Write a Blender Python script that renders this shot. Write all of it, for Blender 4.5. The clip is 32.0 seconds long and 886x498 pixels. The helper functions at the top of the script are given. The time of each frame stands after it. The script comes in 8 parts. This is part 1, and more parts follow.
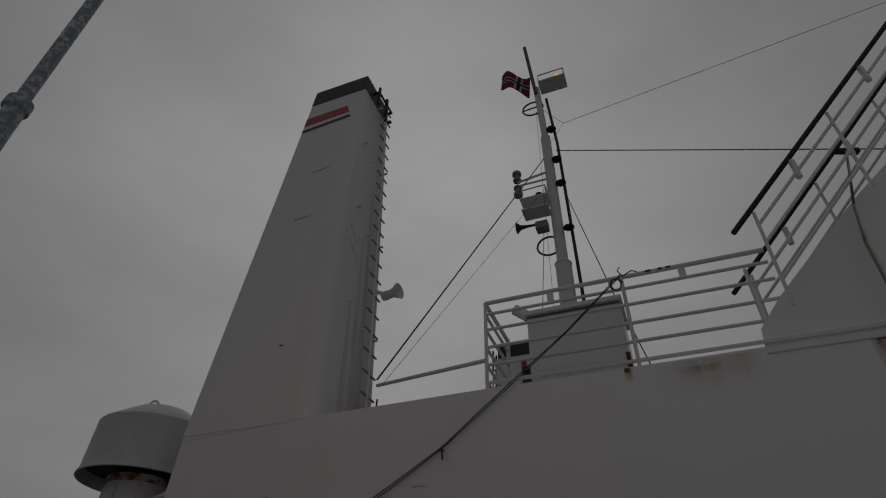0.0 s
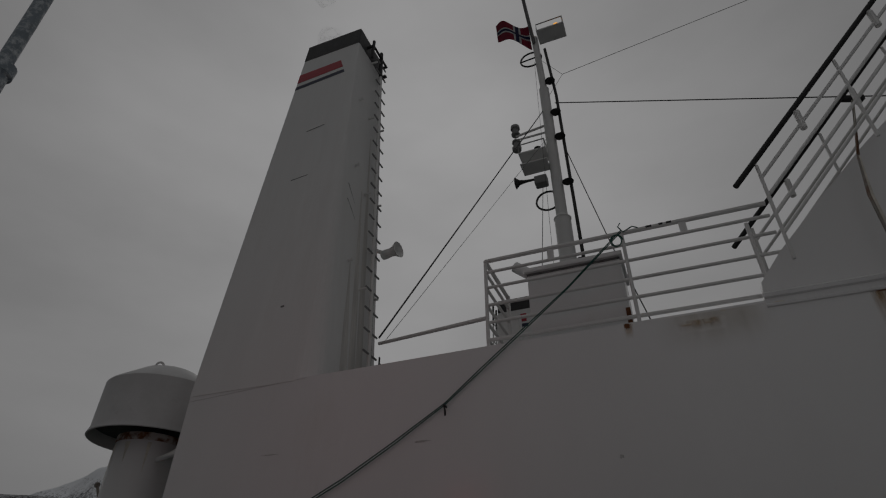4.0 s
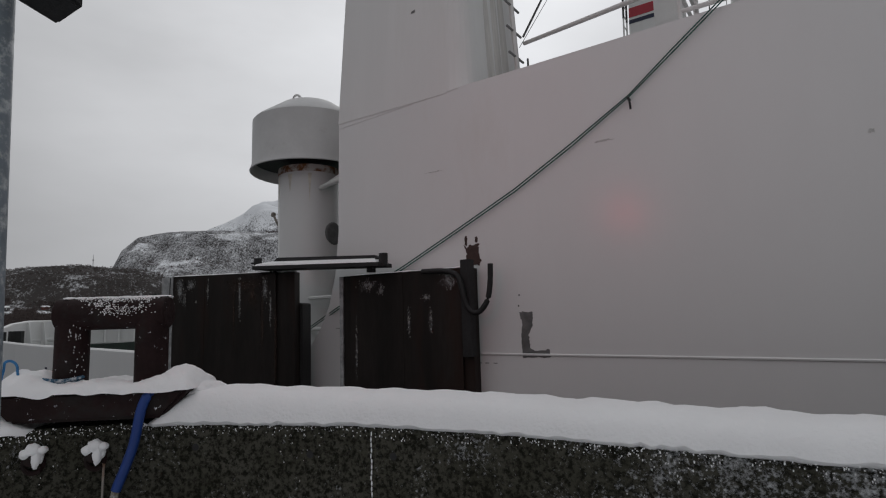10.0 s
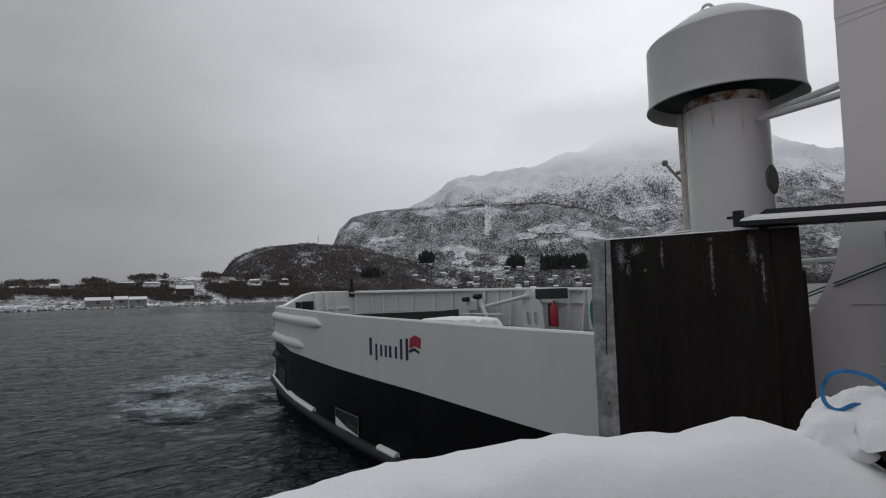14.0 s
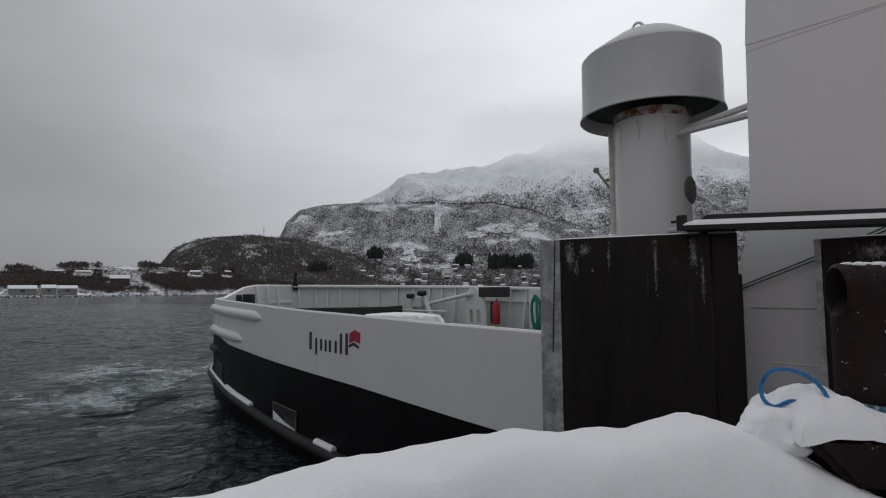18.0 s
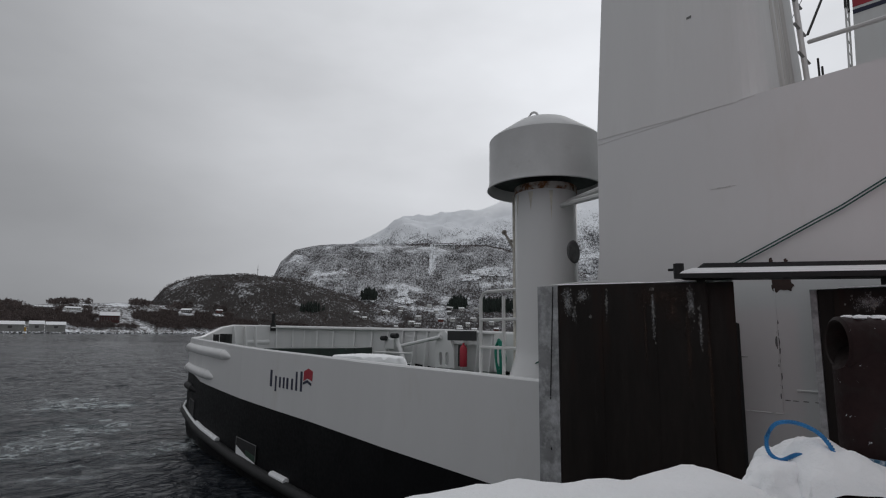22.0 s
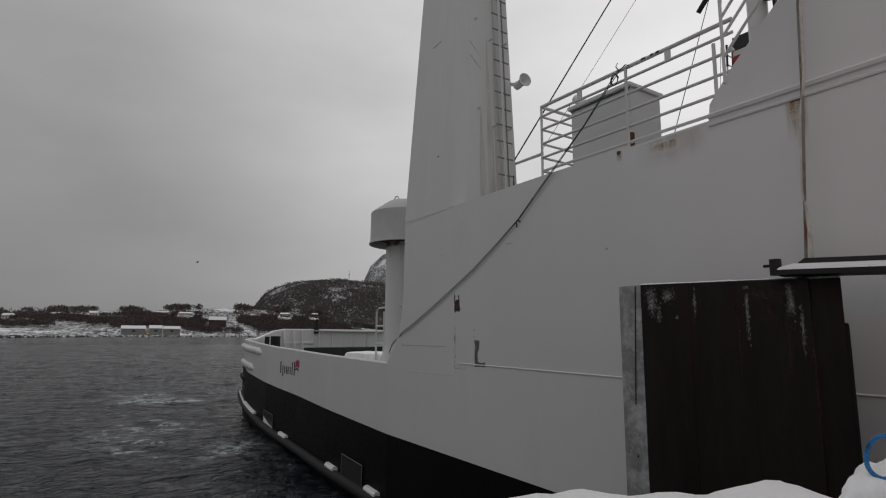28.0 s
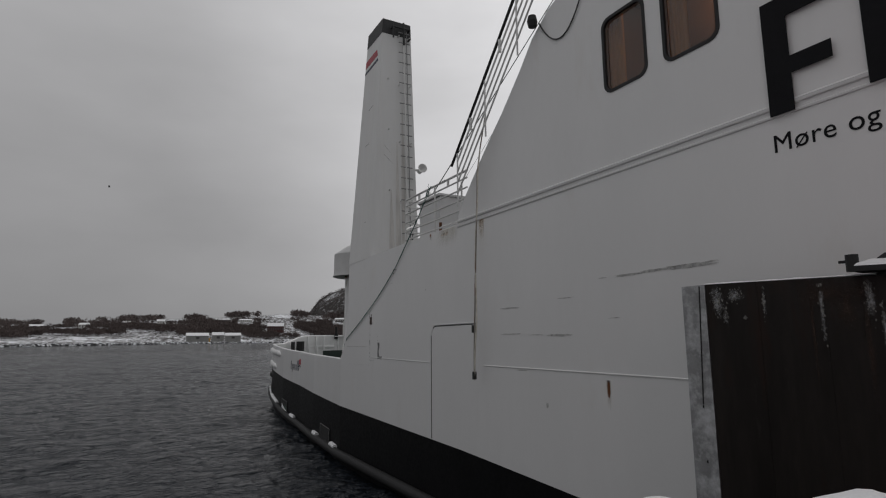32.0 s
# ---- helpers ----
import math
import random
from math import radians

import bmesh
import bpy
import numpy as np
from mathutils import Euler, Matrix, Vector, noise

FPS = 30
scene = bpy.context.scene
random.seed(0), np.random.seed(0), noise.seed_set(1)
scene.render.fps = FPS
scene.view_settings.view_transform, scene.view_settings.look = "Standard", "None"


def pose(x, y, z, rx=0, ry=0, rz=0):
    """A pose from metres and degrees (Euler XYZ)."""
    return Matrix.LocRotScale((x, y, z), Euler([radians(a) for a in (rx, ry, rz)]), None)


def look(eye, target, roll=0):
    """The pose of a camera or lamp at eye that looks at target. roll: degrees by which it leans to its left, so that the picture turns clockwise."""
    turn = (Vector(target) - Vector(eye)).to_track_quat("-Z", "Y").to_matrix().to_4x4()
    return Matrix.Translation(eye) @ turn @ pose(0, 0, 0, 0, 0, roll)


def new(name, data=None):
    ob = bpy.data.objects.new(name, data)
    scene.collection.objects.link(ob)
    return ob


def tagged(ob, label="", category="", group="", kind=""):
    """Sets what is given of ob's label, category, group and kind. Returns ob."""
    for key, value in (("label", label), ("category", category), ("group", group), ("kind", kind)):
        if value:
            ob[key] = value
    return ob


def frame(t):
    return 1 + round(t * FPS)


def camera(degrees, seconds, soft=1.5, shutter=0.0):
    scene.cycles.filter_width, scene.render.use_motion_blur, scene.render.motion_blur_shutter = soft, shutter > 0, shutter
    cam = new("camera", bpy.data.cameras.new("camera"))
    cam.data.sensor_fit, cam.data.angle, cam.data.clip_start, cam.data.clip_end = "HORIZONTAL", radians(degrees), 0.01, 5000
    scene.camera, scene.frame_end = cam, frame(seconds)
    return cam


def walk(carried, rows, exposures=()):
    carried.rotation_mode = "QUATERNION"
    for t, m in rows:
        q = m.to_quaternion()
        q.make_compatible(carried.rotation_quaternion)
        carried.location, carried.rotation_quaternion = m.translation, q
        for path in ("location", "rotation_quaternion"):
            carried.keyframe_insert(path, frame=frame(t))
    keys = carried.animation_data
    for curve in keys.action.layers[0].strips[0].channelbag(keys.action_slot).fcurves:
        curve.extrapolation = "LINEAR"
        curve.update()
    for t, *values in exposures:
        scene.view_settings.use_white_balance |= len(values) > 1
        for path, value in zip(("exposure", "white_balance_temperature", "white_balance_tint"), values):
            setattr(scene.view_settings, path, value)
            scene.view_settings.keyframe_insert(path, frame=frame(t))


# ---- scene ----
cam = camera(75.9, 32.0, soft=1.15)
PATH = [
    (0, pose(3.842, 0.369, 1.414, 129.02, -1.42, 21.59)),
    (0.5, pose(3.842, 0.335, 1.411, 128.75, -1.42, 21.84)),
    (1, pose(3.845, 0.345, 1.414, 128.42, -1.41, 22.01)),
    (1.5, pose(3.841, 0.349, 1.414, 128.11, -1.36, 22.08)),
    (2, pose(3.835, 0.350, 1.411, 127.79, -1.31, 22.11)),
    (2.5, pose(3.839, 0.355, 1.418, 127.33, -1.12, 22.26)),
    (4.5, pose(3.826, 0.391, 1.495, 122.54, -0.10, 21.86)),
    (5, pose(3.819, 0.426, 1.529, 119.89, 0.56, 21.36)),
    (5.5, pose(3.811, 0.453, 1.572, 116.89, 1.23, 20.51)),
    (6, pose(3.813, 0.464, 1.599, 113.88, 1.89, 18.87)),
    (6.5, pose(3.813, 0.496, 1.611, 110.87, 2.72, 15.46)),
    (7, pose(3.825, 0.525, 1.612, 108.17, 3.49, 10.85)),
    (7.5, pose(3.833, 0.543, 1.599, 106.46, 4.14, 6.23)),
    (8, pose(3.851, 0.554, 1.593, 105.18, 4.57, 5.31)),
    (8.5, pose(3.715, 0.571, 1.592, 103.68, 4.25, 8.67)),
    (9, pose(3.488, 0.596, 1.585, 101.51, 3.71, 15.68)),
    (9.5, pose(3.289, 0.642, 1.611, 98.79, 2.64, 24.73)),
    (10, pose(2.982, 0.711, 1.556, 97.06, 1.74, 33.85)),
    (10.5, pose(2.545, 0.590, 1.509, 95.43, 1.26, 41.24)),
    (11, pose(2.018, 0.363, 1.534, 94.26, 0.83, 47.84)),
    (11.5, pose(1.530, 0.313, 1.484, 92.64, 1.57, 52.96)),
    (12, pose(1.075, 0.214, 1.554, 92.77, 2.21, 55.82)),
    (12.5, pose(0.618, 0.037, 1.568, 93.46, 2.48, 56.72)),
    (13, pose(0.282, -0.019, 1.613, 94.60, 2.62, 55.80)),
    (13.5, pose(0.092, 0.030, 1.648, 94.80, 1.90, 54.42)),
    (14, pose(0.010, 0.000, 1.664, 94.70, 1.69, 53.11)),
    (14.5, pose(0.005, -0.043, 1.665, 94.04, 1.16, 52.12)),
    (16.5, pose(-0.009, -0.019, 1.654, 93.67, 0.33, 50.74)),
    (17, pose(-0.034, 0.000, 1.651, 93.55, 0.30, 50.30)),
    (17.5, pose(-0.036, -0.004, 1.650, 93.62, 0.26, 49.17)),
    (18, pose(-0.027, -0.005, 1.653, 94.29, 0.38, 47.85)),
    (18.5, pose(-0.026, -0.003, 1.657, 94.88, 0.32, 46.72)),
    (19, pose(-0.031, 0.003, 1.649, 95.43, -0.00, 46.52)),
    (19.5, pose(-0.028, -0.016, 1.653, 95.71, -0.20, 46.88)),
    (20, pose(-0.037, -0.035, 1.651, 96.01, -0.26, 47.33)),
    (20.5, pose(-0.032, -0.041, 1.655, 96.57, -0.07, 47.31)),
    (21, pose(-0.036, -0.043, 1.658, 97.28, -0.12, 46.97)),
    (21.5, pose(-0.034, -0.039, 1.662, 97.84, -0.25, 46.85)),
    (22, pose(-0.036, -0.050, 1.663, 98.56, -0.57, 47.19)),
    (22.5, pose(-0.013, -0.039, 1.676, 98.85, -0.72, 48.03)),
    (23, pose(-0.008, -0.028, 1.654, 99.07, -1.22, 48.87)),
    (23.5, pose(-0.005, -0.018, 1.657, 98.73, -0.66, 49.66)),
    (24, pose(0.004, -0.009, 1.651, 99.00, -0.11, 50.31)),
    (24.5, pose(0.025, -0.005, 1.655, 99.74, 0.21, 50.62)),
    (26.5, pose(0.026, 0.027, 1.682, 99.69, 0.44, 51.75)),
    (27, pose(0.019, 0.029, 1.675, 98.94, 0.25, 53.41)),
    (27.5, pose(0.019, 0.042, 1.672, 98.51, -0.05, 55.08)),
    (28, pose(0.006, 0.049, 1.670, 98.69, -0.33, 55.94)),
    (28.5, pose(0.001, 0.051, 1.682, 99.02, -0.15, 56.20)),
    (29, pose(0.004, 0.034, 1.683, 99.41, -0.10, 56.33)),
    (29.5, pose(0.014, 0.020, 1.673, 99.64, 0.06, 57.07)),
    (30, pose(0.018, 0.017, 1.664, 99.57, 0.27, 58.04)),
    (30.5, pose(0.013, 0.010, 1.656, 99.24, 0.17, 58.81)),
    (31, pose(0.010, 0.008, 1.644, 98.91, 0.21, 59.66)),
    (31.5, pose(0.004, -0.004, 1.647, 98.91, 0.10, 60.54)),
    (32, pose(0.001, -0.011, 1.681, 99.01, 0.43, 61.17)),
]
EXPOSURES = [(0.0, -2.07, 6650, 10), (4.5, -2.05, 6650, 10), (5.0, -1.97, 6750, 10), (6.0, -1.74, 6800, 11), (7.0, -1.15, 6750, 8), (8.0, -0.8, 6700, 7), (9.0, -0.48, 6650, 7), (10.0, -0.42, 6450, 10), (11.0, -0.12, 6400, 10), (12.0, -0.19, 6350, 10), (13.0, -0.32, 6350, 10), (17.0, -0.33, 6350, 10), (19.0, -0.39, 6300, 10), (22.0, -0.38, 6350, 10), (24.0, -0.34, 6680, 11), (27.0, -0.49, 6680, 11), (28.0, -0.47, 6660, 11), (30.0, -0.39, 6620, 11), (32.0, -0.37, 6580, 11)]
walk(cam, PATH, EXPOSURES)
FERRY_WAY = [(0.0, 0.0, 0.0), (16.5, -0.002, -0.001), (17, -0.100, -0.001), (17.5, -0.168, 0.001), (18, -0.252, 0.000), (18.5, -0.357, -0.001), (19, -0.475, 0.001), (19.5, -0.649, 0.007), (20, -0.831, 0.017), (20.5, -1.043, 0.027), (21, -1.277, 0.035), (21.5, -1.533, 0.039), (22, -1.815, 0.041), (22.5, -2.125, 0.042), (23, -2.464, 0.043), (23.5, -2.868, 0.050), (24, -3.286, 0.060), (24.5, -3.733, 0.072), (26.5, -5.996, 0.111), (27, -6.651, 0.123), (27.5, -7.338, 0.137), (28, -8.043, 0.154), (28.5, -8.810, 0.175), (29, -9.596, 0.197), (29.5, -10.394, 0.217), (30, -11.209, 0.228), (30.5, -12.020, 0.228), (31, -12.826, 0.217), (31.5, -13.667, 0.198), (32, -14.537, 0.174)]
# world, sun and exposure -----------------------------------------------------
SEA = -2.0
world = bpy.data.worlds.new("overcast_sky")
scene.world = world
world.use_nodes = True
wn, wl = world.node_tree.nodes, world.node_tree.links
wn.clear()
w_out = wn.new("ShaderNodeOutputWorld")
w_bg = wn.new("ShaderNodeBackground")
w_tc = wn.new("ShaderNodeTexCoord")
w_sky = wn.new("ShaderNodeTexSky")
w_sky.sky_type, w_sky.sun_disc = "NISHITA", False
w_sky.sun_elevation, w_sky.sun_rotation = radians(24), radians(-28)
w_bw = wn.new("ShaderNodeRGBToBW")
wl.new(w_sky.outputs[0], w_bw.inputs[0])
# cloud deck: soft lumps, brighter towards the hidden sun over the mountain
w_map = wn.new("ShaderNodeMapping")
w_map.inputs["Scale"].default_value = (1.2, 1.2, 3.0)
w_n1 = wn.new("ShaderNodeTexNoise")
w_n1.inputs["Scale"].default_value, w_n1.inputs["Detail"].default_value, w_n1.inputs["Roughness"].default_value = 1.6, 5, 0.5
wl.new(w_tc.outputs["Generated"], w_map.inputs[0])
wl.new(w_map.outputs[0], w_n1.inputs[0])
w_dot = wn.new("ShaderNodeVectorMath")
w_dot.operation = "DOT_PRODUCT"
SUN_WAY = Vector((-0.42, 0.82, 0.34)).normalized()
w_dot.inputs[1].default_value = SUN_WAY
wl.new(w_tc.outputs["Generated"], w_dot.inputs[0])
w_glow = wn.new("ShaderNodeMapRange")
w_glow.interpolation_type = "SMOOTHSTEP"
w_glow.inputs[1].default_value, w_glow.inputs[2].default_value = 0.5, 1.0
w_glow.inputs[3].default_value, w_glow.inputs[4].default_value = 0.335, 0.69
wl.new(w_dot.outputs["Value"], w_glow.inputs[0])
w_cl = wn.new("ShaderNodeMapRange")
w_cl.inputs[1].default_value, w_cl.inputs[2].default_value = 0.3, 0.7
w_cl.inputs[3].default_value, w_cl.inputs[4].default_value = 0.86, 1.12
wl.new(w_n1.outputs[0], w_cl.inputs[0])
w_mul = wn.new("ShaderNodeMath")
w_mul.operation = "MULTIPLY"
wl.new(w_glow.outputs[0], w_mul.inputs[0])
wl.new(w_cl.outputs[0], w_mul.inputs[1])
w_sep = wn.new("ShaderNodeSeparateXYZ")
wl.new(w_tc.outputs["Generated"], w_sep.inputs[0])
w_up = wn.new("ShaderNodeMapRange")
w_up.inputs[1].default_value, w_up.inputs[2].default_value = 0.0, 1.0
w_up.inputs[3].default_value, w_up.inputs[4].default_value = 0.78, 2.1
wl.new(w_sep.outputs["Z"], w_up.inputs[0])
w_mul2 = wn.new("ShaderNodeMath")
w_mul2.operation = "MULTIPLY"
wl.new(w_mul.outputs[0], w_mul2.inputs[0])
wl.new(w_up.outputs[0], w_mul2.inputs[1])
w_add = wn.new("ShaderNodeMath")
w_add.operation = "MULTIPLY_ADD"
w_add.inputs[1].default_value = 0.01
wl.new(w_bw.outputs[0], w_add.inputs[0])
wl.new(w_mul2.outputs[0], w_add.inputs[2])
w_tint = wn.new("ShaderNodeMix")
w_tint.data_type, w_tint.blend_type = "RGBA", "MULTIPLY"
w_tint.inputs[0].default_value = 1.0
w_tint.inputs[7].default_value = (0.98, 0.99, 1.015, 1)
wl.new(w_add.outputs[0], w_tint.inputs[6])
wl.new(w_tint.outputs[2], w_bg.inputs[0])
w_bg.inputs[1].default_value = 1.0
wl.new(w_bg.outputs[0], w_out.inputs[0])
sun = new("sun", bpy.data.lights.new("sun", "SUN"))
sun.data.energy, sun.data.angle, sun.data.color = 0.5, radians(40), (1.0, 0.97, 0.93)
sun.matrix_world = look((0, 0, 60), Vector((0, 0, 60)) - SUN_WAY)

red = new("red_signal", bpy.data.lights.new("red_signal", "AREA"))
red.data.shape, red.data.size, red.data.energy, red.data.color, red.data.spread = "DISK", 0.19, 2.1, (1.0, 0.06, 0.12), radians(118)
red.matrix_world = look((0.58, 1.73, 3.08), (1.0, 5.5, 3.7))


# materials -------------------------------------------------------------------
def mat(name, base, rough=0.6, metal=0.0, var=0.12, scale=3.0, bump=0.05, bscale=40.0, second=None, sscale=2.0, slo=0.5, shi=0.62,
        third=None, tscale=9.0, tlo=0.6, thi=0.7, stretch=(1, 1, 1), spec=0.5, rvar=0.08):
    m = bpy.data.materials.new(name)
    m.use_nodes = True
    nt = m.node_tree
    n, l = nt.nodes, nt.links
    p = n["Principled BSDF"]
    tc = n.new("ShaderNodeTexCoord")
    mp = n.new("ShaderNodeMapping")
    mp.inputs["Scale"].default_value = stretch
    l.new(tc.outputs["Object"], mp.inputs[0])

    def tex(s, d=6, r=0.6):
        t = n.new("ShaderNodeTexNoise")
        t.inputs["Scale"].default_value, t.inputs["Detail"].default_value, t.inputs["Roughness"].default_value = s, d, r
        l.new(mp.outputs[0], t.inputs[0])
        return t

    def ramp(src, lo, hi, a=0.0, b=1.0):
        r = n.new("ShaderNodeMapRange")
        r.inputs[1].default_value, r.inputs[2].default_value, r.inputs[3].default_value, r.inputs[4].default_value = lo, hi, a, b
        l.new(src, r.inputs[0])
        return r.outputs[0]

    def mix(f, a, b, mode="MIX"):
        x = n.new("ShaderNodeMix")
        x.data_type, x.blend_type = "RGBA", mode
        if isinstance(f, float):
            x.inputs[0].default_value = f
        else:
            l.new(f, x.inputs[0])
        for k, c in ((6, a), (7, b)):
            if isinstance(c, tuple):
                x.inputs[k].default_value = (*c, 1)
            else:
                l.new(c, x.inputs[k])
        return x.outputs[2]

    lo = tuple(max(0.0, c * (1 - var)) for c in base)
    hi = tuple(min(1.0, c * (1 + var)) for c in base)
    col = mix(ramp(tex(scale).outputs[0], 0.3, 0.7), lo, hi)
    fine = tex(scale * 11, 4)
    col = mix(ramp(fine.outputs[0], 0.3, 0.7, 0.0, 0.35), col, lo)
    if second:
        col = mix(ramp(tex(sscale, 8, 0.65).outputs[0], slo, shi), col, second)
    if third:
        col = mix(ramp(tex(tscale, 8, 0.7).outputs[0], tlo, thi), col, third)
    l.new(col, p.inputs["Base Color"])
    l.new(ramp(fine.outputs[0], 0.3, 0.7, max(0.02, rough - rvar), min(1, rough + rvar)), p.inputs["Roughness"])
    p.inputs["Metallic"].default_value = metal
    p.inputs["Specular IOR Level"].default_value = spec
    if bump:
        b = n.new("ShaderNodeBump")
        b.inputs["Strength"].default_value, b.inputs["Distance"].default_value = bump, 0.02
        l.new(tex(bscale, 4).outputs[0], b.inputs["Height"])
        l.new(b.outputs[0], p.inputs["Normal"])
    return m


M_white = mat("ferry_white_paint", (0.78, 0.78, 0.78), 0.24, var=0.03, scale=0.7, bump=0.04, bscale=1.3,
              second=(0.70, 0.68, 0.65), sscale=0.9, slo=0.58, shi=0.85, stretch=(1.0, 1.0, 0.35), spec=0.35, rvar=0.01)
M_casing = mat("funnel_white_paint", (0.76, 0.76, 0.755), 0.45, var=0.04, scale=0.8, bump=0.05, bscale=2, second=(0.69, 0.68, 0.66), sscale=1.4, slo=0.52, shi=0.9, stretch=(1.6, 1.6, 0.18), spec=0.35)
M_sootrun = mat("sooty_run", (0.66, 0.645, 0.62), 0.7, var=0.2, scale=4, stretch=(3, 3, 0.3))
M_capwhite = mat("dulled_white_paint", (0.56, 0.56, 0.56), 0.45, var=0.08, scale=2, bump=0.05, second=(0.42, 0.41, 0.40), sscale=3, slo=0.6, shi=0.8)
M_trimwhite = mat("rail_white_paint", (0.72, 0.72, 0.71), 0.45, var=0.05, second=(0.32, 0.20, 0.12), sscale=6, slo=0.68, shi=0.8)
M_black = mat("hull_black_paint", (0.008, 0.008, 0.009), 0.5, var=0.3, scale=1.2, bump=0.04, bscale=3, spec=0.08)
M_capblack = mat("sooty_black_paint", (0.03, 0.03, 0.032), 0.6, var=0.4, scale=2)
M_red = mat("red_paint", (0.42, 0.025, 0.045), 0.5, var=0.1)
M_blue = mat("navy_paint", (0.012, 0.016, 0.05), 0.5, var=0.1)
M_letter = mat("black_lettering", (0.009, 0.009, 0.011), 0.6, var=0.15, spec=0.12)
M_rust = mat("rust", (0.16, 0.06, 0.022), 0.85, var=0.4, scale=12, bump=0.2)
M_rustring = mat("patchy_rust", (0.24, 0.10, 0.04), 0.85, var=0.5, scale=9, bump=0.2, second=(0.62, 0.60, 0.57), sscale=7, slo=0.42, shi=0.58)
M_stain = mat("rust_run", (0.69, 0.66, 0.59), 0.7, var=0.25, scale=8)
M_brown = mat("brown_smear", (0.56, 0.48, 0.38), 0.8, var=0.4, scale=20)
M_mark = mat("worn_paint_mark", (0.50, 0.50, 0.49), 0.7, var=0.5, scale=14)
M_bare = mat("bare_dark_primer", (0.06, 0.035, 0.03), 0.8, var=0.3, scale=20, bump=0.2)
M_scuff = mat("grey_scuff", (0.16, 0.16, 0.16), 0.8, var=0.3, scale=15)
M_dark = mat("dark_rubber", (0.015, 0.015, 0.016), 0.7, var=0.3, scale=8, bump=0.15)
M_fender = mat("dark_fender_steel", (0.021, 0.017, 0.0152), 0.55, var=0.5, scale=1.6, bump=0.12, bscale=8,
               second=(0.034, 0.016, 0.011), sscale=2.2, slo=0.52, shi=0.78, third=(0.06, 0.056, 0.052), tscale=5, tlo=0.64, thi=0.95, spec=0.2, stretch=(1.6, 1.6, 0.25))
M_galv = mat("galvanised_steel", (0.30, 0.305, 0.31), 0.6, metal=0.15, var=0.25, scale=9, second=(0.62, 0.63, 0.65), sscale=7, slo=0.45, shi=0.7)
M_pole = mat("frosted_galvanised_pole", (0.20, 0.235, 0.265), 0.5, metal=0.2, var=0.15, scale=6, bump=0.1, third=(0.55, 0.58, 0.60), tscale=19, tlo=0.48, thi=0.66)
M_snow = mat("snow", (0.92, 0.925, 0.935), 0.85, var=0.03, scale=2.0, bump=0.35, bscale=60, spec=0.25)
M_bollard = mat("oxblood_bollard_paint", (0.020, 0.0095, 0.0095), 0.6, var=0.35, scale=5, bump=0.15, second=(0.022, 0.017, 0.016), sscale=6, third=(0.75, 0.77, 0.8), tscale=26, tlo=0.64, thi=0.68, spec=0.15)
M_ropegreen = mat("green_rope", (0.035, 0.115, 0.095), 0.85, var=0.35, scale=30, bump=0.4, bscale=90)
M_ropeteal = mat("teal_rope", (0.03, 0.28, 0.20), 0.85, var=0.35, scale=25, bump=0.4, bscale=90)
M_ropeblue = mat("blue_rope", (0.03, 0.20, 0.46), 0.7, var=0.3, scale=25, bump=0.3, bscale=90)
M_straw = mat("dry_straw", (0.32, 0.22, 0.09), 0.9, var=0.3, scale=20)
M_ropefrost = mat("frosted_blue_rope", (0.04, 0.12, 0.20), 0.85, var=0.3, scale=25, bump=0.3, bscale=90, third=(0.6, 0.64, 0.68), tscale=30, tlo=0.48, thi=0.6)
M_ropecream = mat("cream_rope", (0.30, 0.27, 0.20), 0.95, var=0.4, scale=22, bump=1.0, bscale=110, third=(0.62, 0.62, 0.62), tscale=55, tlo=0.48, thi=0.62)
M_bluehose = mat("blue_hose", (0.01, 0.045, 0.22), 0.5, var=0.2)
M_cable = mat("grey_cable", (0.30, 0.28, 0.25), 0.7, var=0.2, second=(0.18, 0.08, 0.04), sscale=3)
M_wire = mat("steel_wire", (0.03, 0.03, 0.03), 0.6, var=0.2)
M_deckgreen = mat("green_deck_paint", (0.02, 0.055, 0.035), 0.5, var=0.4, scale=2, second=(0.3, 0.32, 0.33), sscale=1.5, slo=0.6, shi=0.7)
M_ramp = mat("dark_green_ramp", (0.008, 0.022, 0.016), 0.5, var=0.5, scale=3, second=(0.10, 0.12, 0.115), sscale=4, slo=0.62, shi=0.72)
M_lampbody = mat("lamp_grey", (0.26, 0.26, 0.26), 0.6, var=0.2)
M_wood = mat("house_red_wood", (0.16, 0.05, 0.04), 0.8)
M_housewhite = mat("house_white_wood", (0.6, 0.6, 0.58), 0.8)
M_housegrey = mat("house_dark_wood", (0.09, 0.085, 0.085), 0.8)
M_farm = mat("farmhouse_red_brown_wood", (0.075, 0.032, 0.03), 0.85, var=0.2, scale=0.5)
M_boatwall = mat("weathered_boathouse_wall", (0.30, 0.30, 0.29), 0.85, var=0.2, scale=0.4)
M_houseyel = mat("house_ochre_wood", (0.5, 0.3, 0.06), 0.8)
M_bark = mat("bare_trees", (0.11, 0.086, 0.08), 0.95, var=0.5, scale=0.1, bump=0)
M_spruce = mat("spruce_green", (0.022, 0.032, 0.026), 0.95, var=0.5, scale=0.1, bump=0)


def glow(name, col, power):
    m = bpy.data.materials.new(name)
    m.use_nodes = True
    p = m.node_tree.nodes["Principled BSDF"]
    p.inputs["Base Color"].default_value = (*col, 1)
    p.inputs["Emission Color"].default_value, p.inputs["Emission Strength"].default_value = (*col, 1), power
    return m


